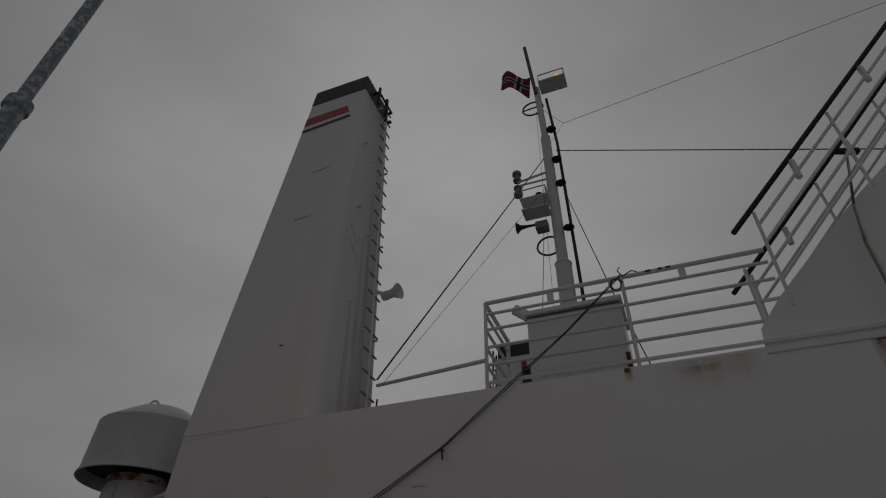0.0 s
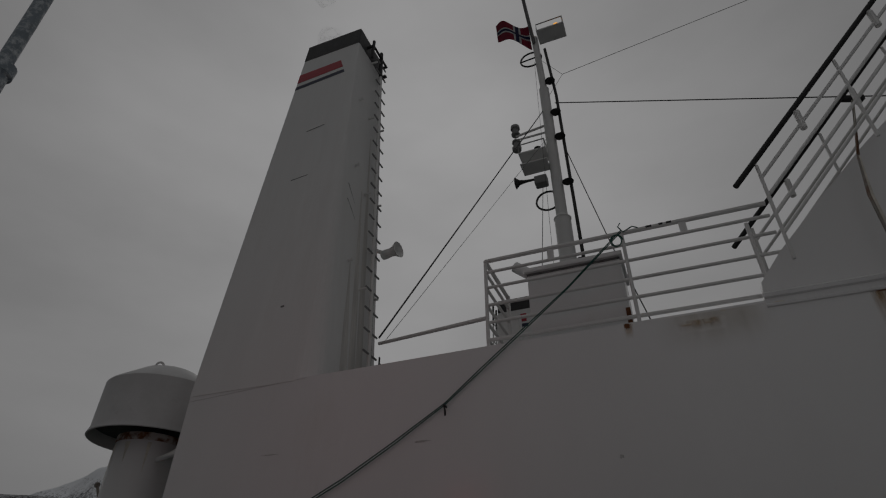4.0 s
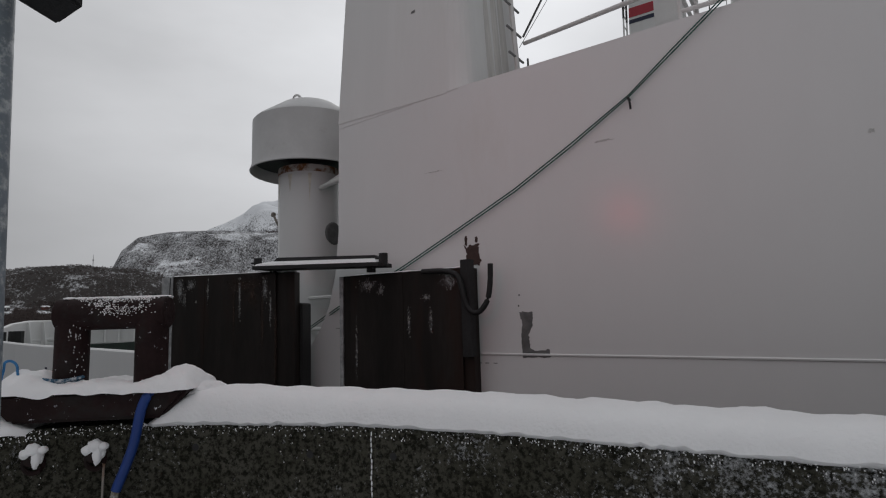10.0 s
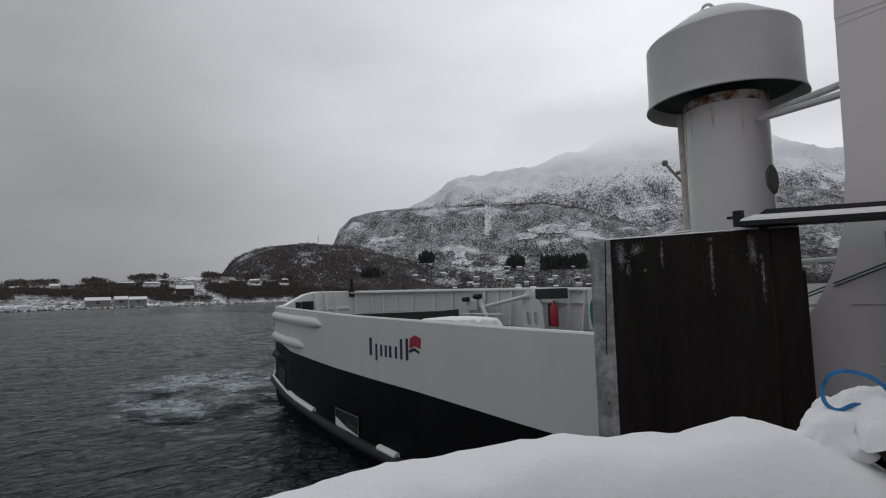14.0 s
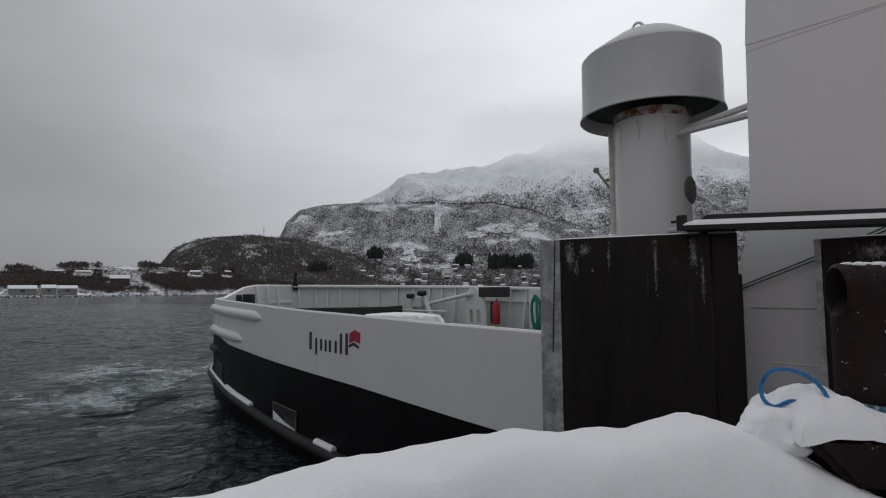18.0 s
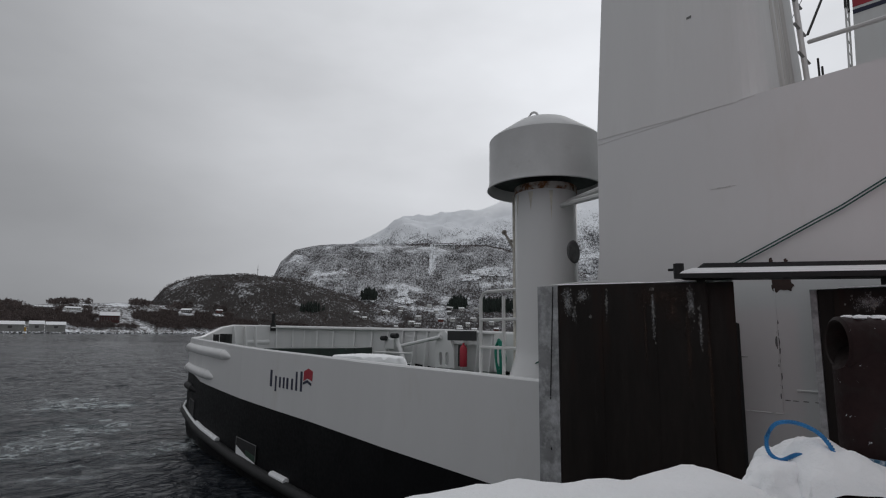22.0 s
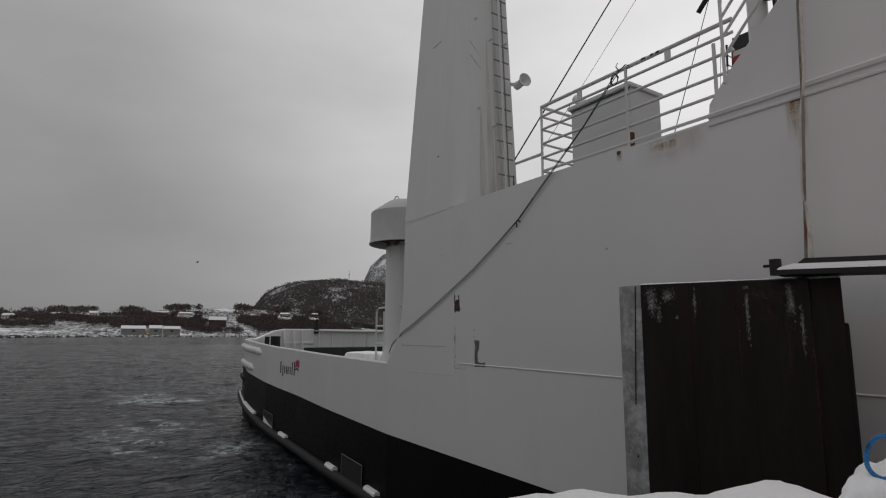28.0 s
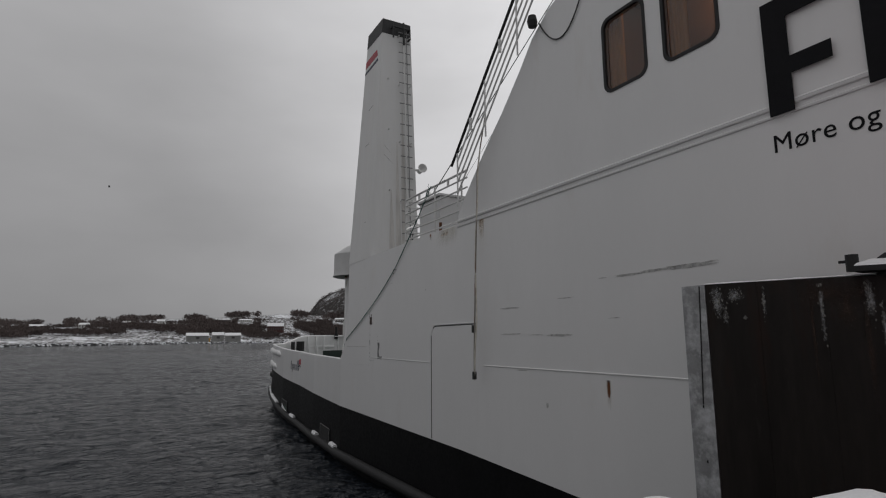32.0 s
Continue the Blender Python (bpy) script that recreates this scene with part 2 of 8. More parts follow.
M_amber = glow("amber_lamp", (1.0, 0.42, 0.05), 3.0)
M_redlamp = glow("red_signal_lens", (1.0, 0.03, 0.04), 40.0)
M_cabinlight = glow("warm_cabin_light", (1.0, 0.55, 0.25), 16.0)
M_glass = bpy.data.materials.new("window_glass")
M_glass.use_nodes = True
g = M_glass.node_tree.nodes["Principled BSDF"]
g.inputs["Base Color"].default_value, g.inputs["Roughness"].default_value = (0.7, 0.7, 0.7, 1), 0.02
g.inputs["Transmission Weight"].default_value, g.inputs["IOR"].default_value = 1.0, 1.45


def terrain_mat(name, dark, bearing, grain, fine=(0.4, 0.62), mid=0.012, big=0.0035, bias=0.0, heights=(0.0, 1.0), top=0.0):
    """Snowy slope: bare trees and rock as grain through the snow, stands and clearings, whiter towards the heights."""
    m = bpy.data.materials.new(name)
    m.use_nodes = True
    n, l = m.node_tree.nodes, m.node_tree.links
    p = n["Principled BSDF"]
    p.inputs["Roughness"].default_value, p.inputs["Specular IOR Level"].default_value = 0.95, 0.1
    geo = n.new("ShaderNodeNewGeometry")
    sep = n.new("ShaderNodeSeparateXYZ")
    l.new(geo.outputs["Position"], sep.inputs[0])
    turn = n.new("ShaderNodeMapping")
    turn.inputs["Rotation"].default_value = (0, 0, -radians(bearing))
    l.new(geo.outputs["Position"], turn.inputs[0])
    flat = n.new("ShaderNodeMapping")
    flat.inputs["Scale"].default_value = (1, 0.3, 0.5)
    l.new(turn.outputs[0], flat.inputs[0])

    def tex(s, d, r, src):
        t = n.new("ShaderNodeTexNoise")
        t.inputs["Scale"].default_value, t.inputs["Detail"].default_value, t.inputs["Roughness"].default_value = s, d, r
        l.new(src, t.inputs[0])
        return t.outputs[0]

    def rng(src, lo, hi, a=0.0, b=1.0):
        r = n.new("ShaderNodeMapRange")
        r.inputs[1].default_value, r.inputs[2].default_value, r.inputs[3].default_value, r.inputs[4].default_value = lo, hi, a, b
        l.new(src, r.inputs[0])
        return r.outputs[0]

    def add(*srcs):
        out = srcs[0]
        for q in srcs[1:]:
            x = n.new("ShaderNodeMath")
            l.new(out, x.inputs[0])
            l.new(q, x.inputs[1])
            out = x.outputs[0]
        return out

    stems = rng(tex(grain, 4, 0.75, flat.outputs[0]), 0.3, 0.7, -0.28, 0.28)
    stands = rng(tex(mid, 6, 0.65, flat.outputs[0]), 0.3, 0.7, -0.13, 0.13)
    glades = rng(tex(big, 7, 0.62, geo.outputs["Position"]), 0.55, 0.66, 0.0, 0.30)
    crag = rng(tex(big * 2.3, 8, 0.7, geo.outputs["Position"]), 0.60, 0.70, 0.0, -0.28)
    height = rng(sep.outputs["Z"], *heights, 0.5 + bias, 0.5 + bias + top)
    cover = rng(add(height, stems, stands, glades, crag), *fine)
    mixn = n.new("ShaderNodeMix")
    mixn.data_type = "RGBA"
    l.new(cover, mixn.inputs[0])
    mixn.inputs[6].default_value, mixn.inputs[7].default_value = (*dark, 1), (0.86, 0.88, 0.91, 1)
    l.new(mixn.outputs[2], p.inputs["Base Color"])
    return m


def wall_mat(name):
    """Dark mossy concrete with wind-blown frost: thick towards the seaward bend and under the snow."""
    m = bpy.data.materials.new(name)
    m.use_nodes = True
    n, l = m.node_tree.nodes, m.node_tree.links
    p = n["Principled BSDF"]
    p.inputs["Roughness"].default_value, p.inputs["Specular IOR Level"].default_value = 0.95, 0.15
    geo = n.new("ShaderNodeNewGeometry")
    sep = n.new("ShaderNodeSeparateXYZ")
    l.new(geo.outputs["Position"], sep.inputs[0])

    def tex(s_, d=6, r=0.65):
        t = n.new("ShaderNodeTexNoise")
        t.inputs["Scale"].default_value, t.inputs["Detail"].default_value, t.inputs["Roughness"].default_value = s_, d, r
        l.new(geo.outputs["Position"], t.inputs[0])
        return t.outputs[0]

    def rng(src, lo, hi, a=0.0, b=1.0):
        r = n.new("ShaderNodeMapRange")
        r.inputs[1].default_value, r.inputs[2].default_value, r.inputs[3].default_value, r.inputs[4].default_value = lo, hi, a, b
        l.new(src, r.inputs[0])
        return r.outputs[0]

    def add(*srcs):
        out = srcs[0]
        for q in srcs[1:]:
            x = n.new("ShaderNodeMath")
            l.new(out, x.inputs[0])
            l.new(q, x.inputs[1])
            out = x.outputs[0]
        return out

    def mix(f, a, b):
        x = n.new("ShaderNodeMix")
        x.data_type = "RGBA"
        l.new(f, x.inputs[0])
        for k, c in ((6, a), (7, b)):
            if isinstance(c, tuple):
                x.inputs[k].default_value = (*c, 1)
            else:
                l.new(c, x.inputs[k])
        return x.outputs[2]

    grain = tex(42, 7, 0.7)
    stone = mix(rng(tex(3.0), 0.35, 0.65), (0.052, 0.051, 0.037), (0.10, 0.097, 0.08))
    stone = mix(rng(grain, 0.42, 0.56), (0.012, 0.012, 0.008), stone)
    seaward = rng(sep.outputs["X"], -1.1, -0.45, 0.15, -0.06)
    under = n.new("ShaderNodeMath")
    under.operation = "MULTIPLY"
    l.new(rng(sep.outputs["Z"], 0.90, 1.06, 0.0, 0.15), under.inputs[0])
    l.new(rng(sep.outputs["X"], -0.75, -0.35, 1.0, 0.2), under.inputs[1])
    under = under.outputs[0]
    patch = rng(tex(4.5, 4), 0.3, 0.7, -0.11, 0.11)
    far_frost = rng(sep.outputs["X"], 1.0, 3.0, 0.0, 0.12)
    frost = rng(add(tex(58, 7, 0.72), seaward, under, patch, far_frost), 0.57, 0.75)
    l.new(mix(frost, stone, (0.72, 0.74, 0.76)), p.inputs["Base Color"])
    b = n.new("ShaderNodeBump")
    b.inputs["Strength"].default_value, b.inputs["Distance"].default_value = 1.0, 0.02
    l.new(add(grain, rng(frost, 0, 1, 0, 0.35)), b.inputs["Height"])
    l.new(b.outputs[0], p.inputs["Normal"])
    return m


M_concrete = wall_mat("mossy_concrete")
M_mountain = terrain_mat("snowy_mountain", (0.07, 0.07, 0.075), 40, 0.15, (0.34, 0.66), 0.014, 0.004, -0.05, (450.0, 760.0), 0.5)
M_slope = terrain_mat("birch_slope", (0.052, 0.048, 0.048), 47, 0.22, (0.36, 0.86), 0.022, 0.0075, -0.17, (15.0, 150.0), 0.16)
M_clearing = terrain_mat("snowy_clearing", (0.09, 0.085, 0.085), 47, 0.3, (0.30, 0.62), 0.05, 0.02, 0.05)
M_hill = terrain_mat("wooded_hill", (0.048, 0.043, 0.041), 63, 0.22, (0.36, 0.92), 0.03, 0.011, -0.25, (10.0, 170.0), 0.06)
M_shore = terrain_mat("snowy_shore", (0.07, 0.062, 0.056), 82, 0.2, (0.35, 0.70), 0.03, 0.014, -0.02, (0.0, 60.0), -0.02)

M_water = bpy.data.materials.new("sea_water")
M_water.use_nodes = True
nt = M_water.node_tree
p = nt.nodes["Principled BSDF"]
p.inputs["Base Color"].default_value, p.inputs["Roughness"].default_value = (0.012, 0.016, 0.022, 1), 0.11
p.inputs["IOR"].default_value = 1.33
p.inputs["Specular IOR Level"].default_value = 0.34
geo = nt.nodes.new("ShaderNodeTexCoord")
prev = None
for sc, strength, dist, st in ((0.3, 1.0, 0.9, (1, 0.35, 1)), (1.5, 1.0, 0.5, (1, 0.5, 1)), (5.0, 1.0, 0.2, (1, 0.7, 1))):
    mp = nt.nodes.new("ShaderNodeMapping")
    mp.inputs["Scale"].default_value = st
    mp.inputs["Rotation"].default_value = (0, 0, 0.6 * sc)
    nt.links.new(geo.outputs["Object"], mp.inputs[0])
    tx = nt.nodes.new("ShaderNodeTexNoise")
    tx.inputs["Scale"].default_value, tx.inputs["Detail"].default_value, tx.inputs["Roughness"].default_value = sc, 4, 0.55
    nt.links.new(mp.outputs[0], tx.inputs[0])
    b = nt.nodes.new("ShaderNodeBump")
    b.inputs["Strength"].default_value, b.inputs["Distance"].default_value = strength, dist
    nt.links.new(tx.outputs[0], b.inputs["Height"])
    if prev:
        nt.links.new(prev.outputs[0], b.inputs["Normal"])
    prev = b
nt.links.new(prev.outputs[0], p.inputs["Normal"])


# mesh helpers ----------------------------------------------------------------
def finish(name, bm, material, parent=None, label="", smooth=False):
    """Link a bmesh, given in world metres, as one mesh object, under parent if there is one."""
    me = bpy.data.meshes.new(name)
    bmesh.ops.recalc_face_normals(bm, faces=bm.faces[:])
    if smooth:
        for fc in bm.faces:
            fc.smooth = True
        for e in bm.edges:
            if len(e.link_faces) == 2 and e.calc_face_angle(0) > radians(38):
                e.smooth = False
    bm.to_mesh(me)
    bm.free()
    me.materials.append(material)
    ob = new(name, me)
    if parent is not None:
        home = Vector((0, 0, 0))
        q = parent
        while q is not None:
            home += q.location
            q = q.parent
        me.transform(Matrix.Translation(-home))
        ob.parent = parent
    if label:
        ob["label"] = label
    return ob


def part(name, bm, material, parent, label="", smooth=False):
    return finish(name, bm, material, parent, label, smooth)


def empty(name, at):
    e = new(name)
    e.location = at
    return e


def box(bm, x0, x1, y0, y1, z0, z1, m=None, bevel=0.0):
    mm = Matrix.Translation(((x0 + x1) / 2, (y0 + y1) / 2, (z0 + z1) / 2)) @ Matrix.Diagonal((x1 - x0, y1 - y0, z1 - z0, 1))
    r = bmesh.ops.create_cube(bm, size=1, matrix=(m @ mm) if m else mm)
    if bevel:
        es = list({e for v in r["verts"] for e in v.link_edges})
        bmesh.ops.bevel(bm, geom=es, offset=bevel, segments=2, affect="EDGES", profile=0.6)
    return bm


def tube(bm, pts, r, n=8, r2=None, cap=True):
    """A round bar along a line of points."""
    pts = [Vector(q) for q in pts]
    rings, up = [], Vector((0.13, 0.31, 0.94))
    for i, q in enumerate(pts):
        a, b = pts[max(i - 1, 0)], pts[min(i + 1, len(pts) - 1)]
        d = (b - a).normalized()
        s = d.cross(up if abs(d.dot(up)) < 0.95 else Vector((1, 0, 0))).normalized()
        t = d.cross(s)
        rr = r if r2 is None else r + (r2 - r) * i / (len(pts) - 1)
        rings.append([bm.verts.new(q + rr * (math.cos(2 * math.pi * k / n) * s + math.sin(2 * math.pi * k / n) * t)) for k in range(n)])
    for a, b in zip(rings, rings[1:]):
        for k in range(n):
            bm.faces.new((a[k], a[(k + 1) % n], b[(k + 1) % n], b[k]))
    if cap:
        bm.faces.new(rings[0])
        bm.faces.new(rings[-1])
    return bm


def lathe(bm, prof, at, n=40, axis=None):
    """Turn a profile of (radius, height) round a standing axis at a point (or along axis)."""
    m = Matrix.Translation(at)
    if axis is not None:
        m = m @ Vector(axis).to_track_quat("Z", "Y").to_matrix().to_4x4()
    rings = [[bm.verts.new(m @ Vector((r * math.cos(2 * math.pi * k / n), r * math.sin(2 * math.pi * k / n), z))) for k in range(n)] for r, z in prof]
    for a, b in zip(rings, rings[1:]):
        for k in range(n):
            bm.faces.new((a[k], a[(k + 1) % n], b[(k + 1) % n], b[k]))
    for ring, (r, z) in ((rings[0], prof[0]), (rings[-1], prof[-1])):
        if r > 1e-3:
            bm.faces.new(ring)
    bmesh.ops.remove_doubles(bm, verts=bm.verts[:], dist=1e-5)
    return bm


def plate(bm, outline, y0, y1, holes=()):
    """A plate standing in the x-z plane between y0 and y1, with holes."""
    edges = []
    for loop in (outline, *holes):
        vs = [bm.verts.new((x, y0, z)) for x, z in loop]
        edges += [bm.edges.new((vs[i], vs[(i + 1) % len(vs)])) for i in range(len(vs))]
    bmesh.ops.triangle_fill(bm, use_beauty=True, use_dissolve=False, edges=edges)
    ex = bmesh.ops.extrude_face_region(bm, geom=bm.faces[:])
    for v in ex["geom"]:
        if isinstance(v, bmesh.types.BMVert):
            v.co.y = y1
    return bm


def prism(bm, pts, top):
    """Quads between two like loops of points, closed at both ends."""
    a, b = [bm.verts.new(q) for q in pts], [bm.verts.new(q) for q in top]
    for k in range(len(a)):
        bm.faces.new((a[k], a[(k + 1) % len(a)], b[(k + 1) % len(b)], b[k]))
    bm.faces.new(a)
    bm.faces.new(b)
    return bm


def rounded(x0, x1, z0, z1, r, n=5):
    out = []
    for cx, cz, a0 in ((x1 - r, z1 - r, 0), (x0 + r, z1 - r, 90), (x0 + r, z0 + r, 180), (x1 - r, z0 + r, 270)):
        out += [(cx + r * math.cos(radians(a0 + 90 * k / n)), cz + r * math.sin(radians(a0 + 90 * k / n))) for k in range(n + 1)]
    return out


def curve_at(knots, x):
    """Smooth value at x of a line through (x, value) knots, x rising."""
    xs, ys = [k[0] for k in knots], [k[1] for k in knots]
    return float(np.interp(x, xs, ys))


B = bmesh.new
# the ferry -------------------------------------------------------------------
MID = 12.24                      # y of the ferry's centre line
SIDE = 5.54                      # y of its side plating
ferry = tagged(empty("ferry", (0, MID, SEA)), "white car ferry with a black hull casting off from the quay", "ferry")
HALF = [(-23.65, 0.0), (-23.45, 1.2), (-23.05, 2.0), (-22.6, 2.7), (-22.0, 3.4), (-21.3, 4.0), (-20.4, 4.55), (-19.5, 4.95), (-18.3, 5.2), (-17, 5.42),
        (-13, 5.86), (-9, 6.13), (-6, 6.43), (-2.3, 6.70), (0, 6.70), (40, 6.70)]
RIM = [(-23.65, 1.5), (-17.6, 1.41), (-11.6, 1.23), (-6.9, 1.15), (-2.3, 1.10), (40, 1.10)]
BAND = [(-23.65, 0.45), (-20, 0.42), (-18.7, 0.34), (-17.8, 0.18), (-16.8, 0.09), (-14.2, 0.0), (-11, -0.09), (-8.4, -0.14), (-5, -0.21), (-2, -0.27), (5, -0.41), (8, -0.53), (14, -0.6), (40, -0.6)]


def hull_line(side, zf, inset=0.0, x1=40.0, x0=-23.65):
    """Points along one side of the hull from the stem aft; zf gives the height."""
    xs = [x for x, _ in HALF if x >= x0]
    fine = []
    for a, b in zip(xs, xs[1:]):
        k = max(1, int((b - a) / 0.8))
        fine += [a + (b - a) * i / k for i in range(k)]
    fine.append(x1)
    return [Vector((x + inset * (1 if x < -20 else 0.3), MID + side * max(0.0, curve_at(HALF, x) - inset), zf(x))) for x in fine if x <= x1]


def skin(bm, lines, close=False):
    vs = [[bm.verts.new(q) for q in ln] for ln in lines]
    for a, b in zip(vs, vs[1:]):
        for k in range(len(a) - 1):
            bm.faces.new((a[k], a[k + 1], b[k + 1], b[k]))
    if close:
        for k in range(len(vs[0]) - 1):
            bm.faces.new((vs[-1][k], vs[-1][k + 1], vs[0][k + 1], vs[0][k]))
    return bm


STRAKE = [(-23.65, -0.92), (-20, -0.98), (-18.3, -1.14), (-16.25, -1.36), (-14.2, -1.47), (-11.5, -1.58), (-9, -1.62), (40, -1.62)]
rim = lambda x: curve_at(RIM, x)
strake = lambda x: curve_at(STRAKE, x)
band = lambda x: curve_at(BAND, x)
for side, nm in ((-1, "hull_side"), (1, "hull_side")):
    # the bow and the far bulwark stand half a metre higher
    top_z = lambda x, s=side: rim(x) + (0.47 if s > 0 else 0.47 * min(1.0, max(0.0, (-21.6 - x) / 1.25)))
    bm = skin(B(), [hull_line(side, top_z, 0.0), hull_line(side, band, 0.0), hull_line(side, band, 0.12), hull_line(side, top_z, 0.12)], True)
    part(nm, bm, M_white, ferry, "white painted bulwark plating")
    bm = skin(B(), [hull_line(side, band, 0.004), hull_line(side, lambda x: -1.5, 0.02), hull_line(side, lambda x: -2.8, 0.25), hull_line(side, lambda x: -2.8, 0.5), hull_line(side, band, 0.2)], True)
    part("lower_hull", bm, M_black, ferry, "black painted hull plating")
    bm = tube(B(), hull_line(side, strake, -0.05), 0.125, 10)
    part("rubbing_strake", bm, M_dark, ferry, "black rubbing strake", True)
    bm = tube(B(), [q for q in hull_line(side, lambda x: top_z(x) - 0.012, 0.05) if q.x < -2.2], 0.05, 8)
    part("bulwark_rail", bm, M_white, ferry, "", True)
deck = B()
lft, rgt = hull_line(-1, lambda x: 0.15, 0.13), hull_line(1, lambda x: 0.15, 0.13)
skin(deck, [lft, rgt])
part("car_deck", deck, M_deckgreen, ferry, "wet green car deck with snow")

# side plating with the stair's slope and two windows
WIN = [(9.0, 9.72), (10.03, 10.76), (13.6, 14.4), (16.2, 17.0)]
outline = [(-2.35, 1.10), (-2.2, 1.25), (-2.02, 1.46), (-1.86, 1.75), (-1.76, 2.1), (-1.70, 2.6), (-1.68, 3.95), (0.5, 3.95), (2.2, 3.97), (4.80, 3.98), (4.82, 4.16), (5.06, 4.45),
           (5.6, 4.99), (6.06, 5.43), (6.42, 5.74), (7.0, 6.32), (7.37, 6.74), (7.8, 7.04), (8.5, 7.3), (9.6, 7.5), (9.6, 8.9), (40, 8.9), (40, 1.10)]
bm = plate(B(), outline, SIDE, SIDE + 0.09, [rounded(a, b, 5.11, 6.19, 0.13) for a, b in WIN])
side_wall = part("side_plating", bm, M_white, ferry, "white steel side plating with rust runs")
bm = plate(B(), [(x, z) for x, z in outline], 2 * MID - SIDE - 0.09, 2 * MID - SIDE)
part("side_plating", bm, M_white, ferry)
bm = box(B(), -1.6, 40, SIDE + 0.09, 2 * MID - SIDE - 0.09, 3.8, 3.93)
part("upper_deck", bm, M_lampbody, ferry)
bm = box(B(), 9.9, 40, SIDE + 0.09, 2 * MID - SIDE - 0.09, 8.7, 8.85)
part("cabin_roof", bm, M_white, ferry)
# snow and fittings on the hull
for x0, x1 in ((-17.2, -14.4), (-11.4, -9.2), (-5.6, -5.2), (-3.2, -2.6)):
    pts = [q + Vector((0, 0.02, 0)) for q in hull_line(-1, lambda x: strake(x) + 0.115, -0.05) if x0 <= q.x <= x1]
    if len(pts) > 1:
        part("strake_snow", tube(B(), pts, 0.085, 8), M_snow, ferry, "strip of snow on the strake", True)
    else:
        c0 = Vector(((x0 + x1) / 2, MID - curve_at(HALF, x0) - 0.05, strake(x0) + 0.115))
        part("strake_snow", tube(B(), [c0 - Vector((0.3, -0.03, 0)), c0 + Vector((0.3, -0.03, 0))], 0.085, 8), M_snow, ferry, "strip of snow on the strake", True)
pts = [q + Vector((0, -0.01, 0.010 * noise.noise(q * 2.0))) for q in hull_line(-1, lambda x: strake(x) + 0.10, -0.05) if -22.6 <= q.x <= -14.0]
part("strake_snow", tube(B(), pts, 0.045, 8), M_snow, ferry, "thin rime along the strake", True)
for zc, xe, mt, r in ((1.02, -14.2, M_white, 0.15), (0.36, -15.8, M_white, 0.15), (-0.24, -17.0, M_black, 0.13)):
    height = lambda x: zc + 0.022 * (xe - x)
    pts = [q for q in hull_line(-1, height, 0.02) if q.x <= xe]
    nib = [Vector((x, MID - curve_at(HALF, x) + 0.02 + 0.035 * k, height(x) - 0.035 * k)) for k, x in enumerate((pts[-1].x, pts[-1].x + 0.5, pts[-1].x + 1.0))]
    part("bow_ridge", tube(tube(B(), pts, r, 12), nib, r, 12, r * 0.1), mt, ferry, "rounded steel ridge round the bow", True)
for x0, x1, zb, zt in ((-18.55, -17.75, -1.02, -0.55), (-13.02, -11.68, -1.47, -1.0), (-4.75, -3.5, -1.55, -1.07)):
    fr = empty("hull_port", ((x0 + x1) / 2, MID - curve_at(HALF, (x0 + x1) / 2), -1.3))
    fr.location = Vector(fr.location) - ferry.location
    fr.parent = ferry
    fr["label"] = "rectangular freeing port in the black hull"
    y0, y1 = MID - curve_at(HALF, x0) - 0.012, MID - curve_at(HALF, x1) - 0.012
    a, b, c_, d = Vector((x0, y0, zb)), Vector((x1, y1, zb - 0.03)), Vector((x1, y1, zt - 0.03)), Vector((x0, y0, zt))
    part("port_frame", tube(tube(tube(tube(B(), [a, b], 0.012, 6), [b, c_], 0.012, 6), [c_, d], 0.012, 6), [d, a], 0.012, 6), M_scuff, fr)
    n = Vector((0, 0.008, 0))
    # dark plate laid flush on the hull stands in for the shaded opening
    part("port_back", prism(B(), [a + n * 0.2, b + n * 0.2, c_ + n * 0.2, d + n * 0.2], [a + n, b + n, c_ + n, d + n]), M_dark, fr)
    if x0 != -13.02:
        continue
    e = (a + b) * 0.5
    part("inner_bar", prism(B(), [a, b, b + Vector((0, -0.004, 0.06)), e + Vector((0, -0.004, 0.13)), a + Vector((0, -0.004, 0.27))], [a + n * 0.3, b + n * 0.3, b + n * 0.3 + Vector((0, 0, 0.06)), e + n * 0.3 + Vector((0, 0, 0.13)), a + n * 0.3 + Vector((0, 0, 0.27))]), M_snow, fr, "snow drifted into the port")
    part("inner_plate", prism(B(), [e + Vector((0, -0.003, 0.15)), b + Vector((0, -0.003, 0.08)), b + Vector((0, -0.003, 0.22)), e + Vector((0, -0.003, 0.26))], [e + n * 0.3 + Vector((0, 0, 0.15)), b + n * 0.3 + Vector((0, 0, 0.08)), b + n * 0.3 + Vector((0, 0, 0.22)), e + n * 0.3 + Vector((0, 0, 0.26))]), M_deckgreen, fr, "green plate laid on the dark port plate")

# company mark on the bow: plain dark strokes and a red pennant
def on_bow(x, z, out=0.006):
    return Vector((x, MID - curve_at(HALF, x) - out, z))


def bow_quad(bm, corners):
    t = 0.004
    prism(bm, [on_bow(x, z) for x, z in corners], [on_bow(x, z, 0.006 - t) for x, z in corners])


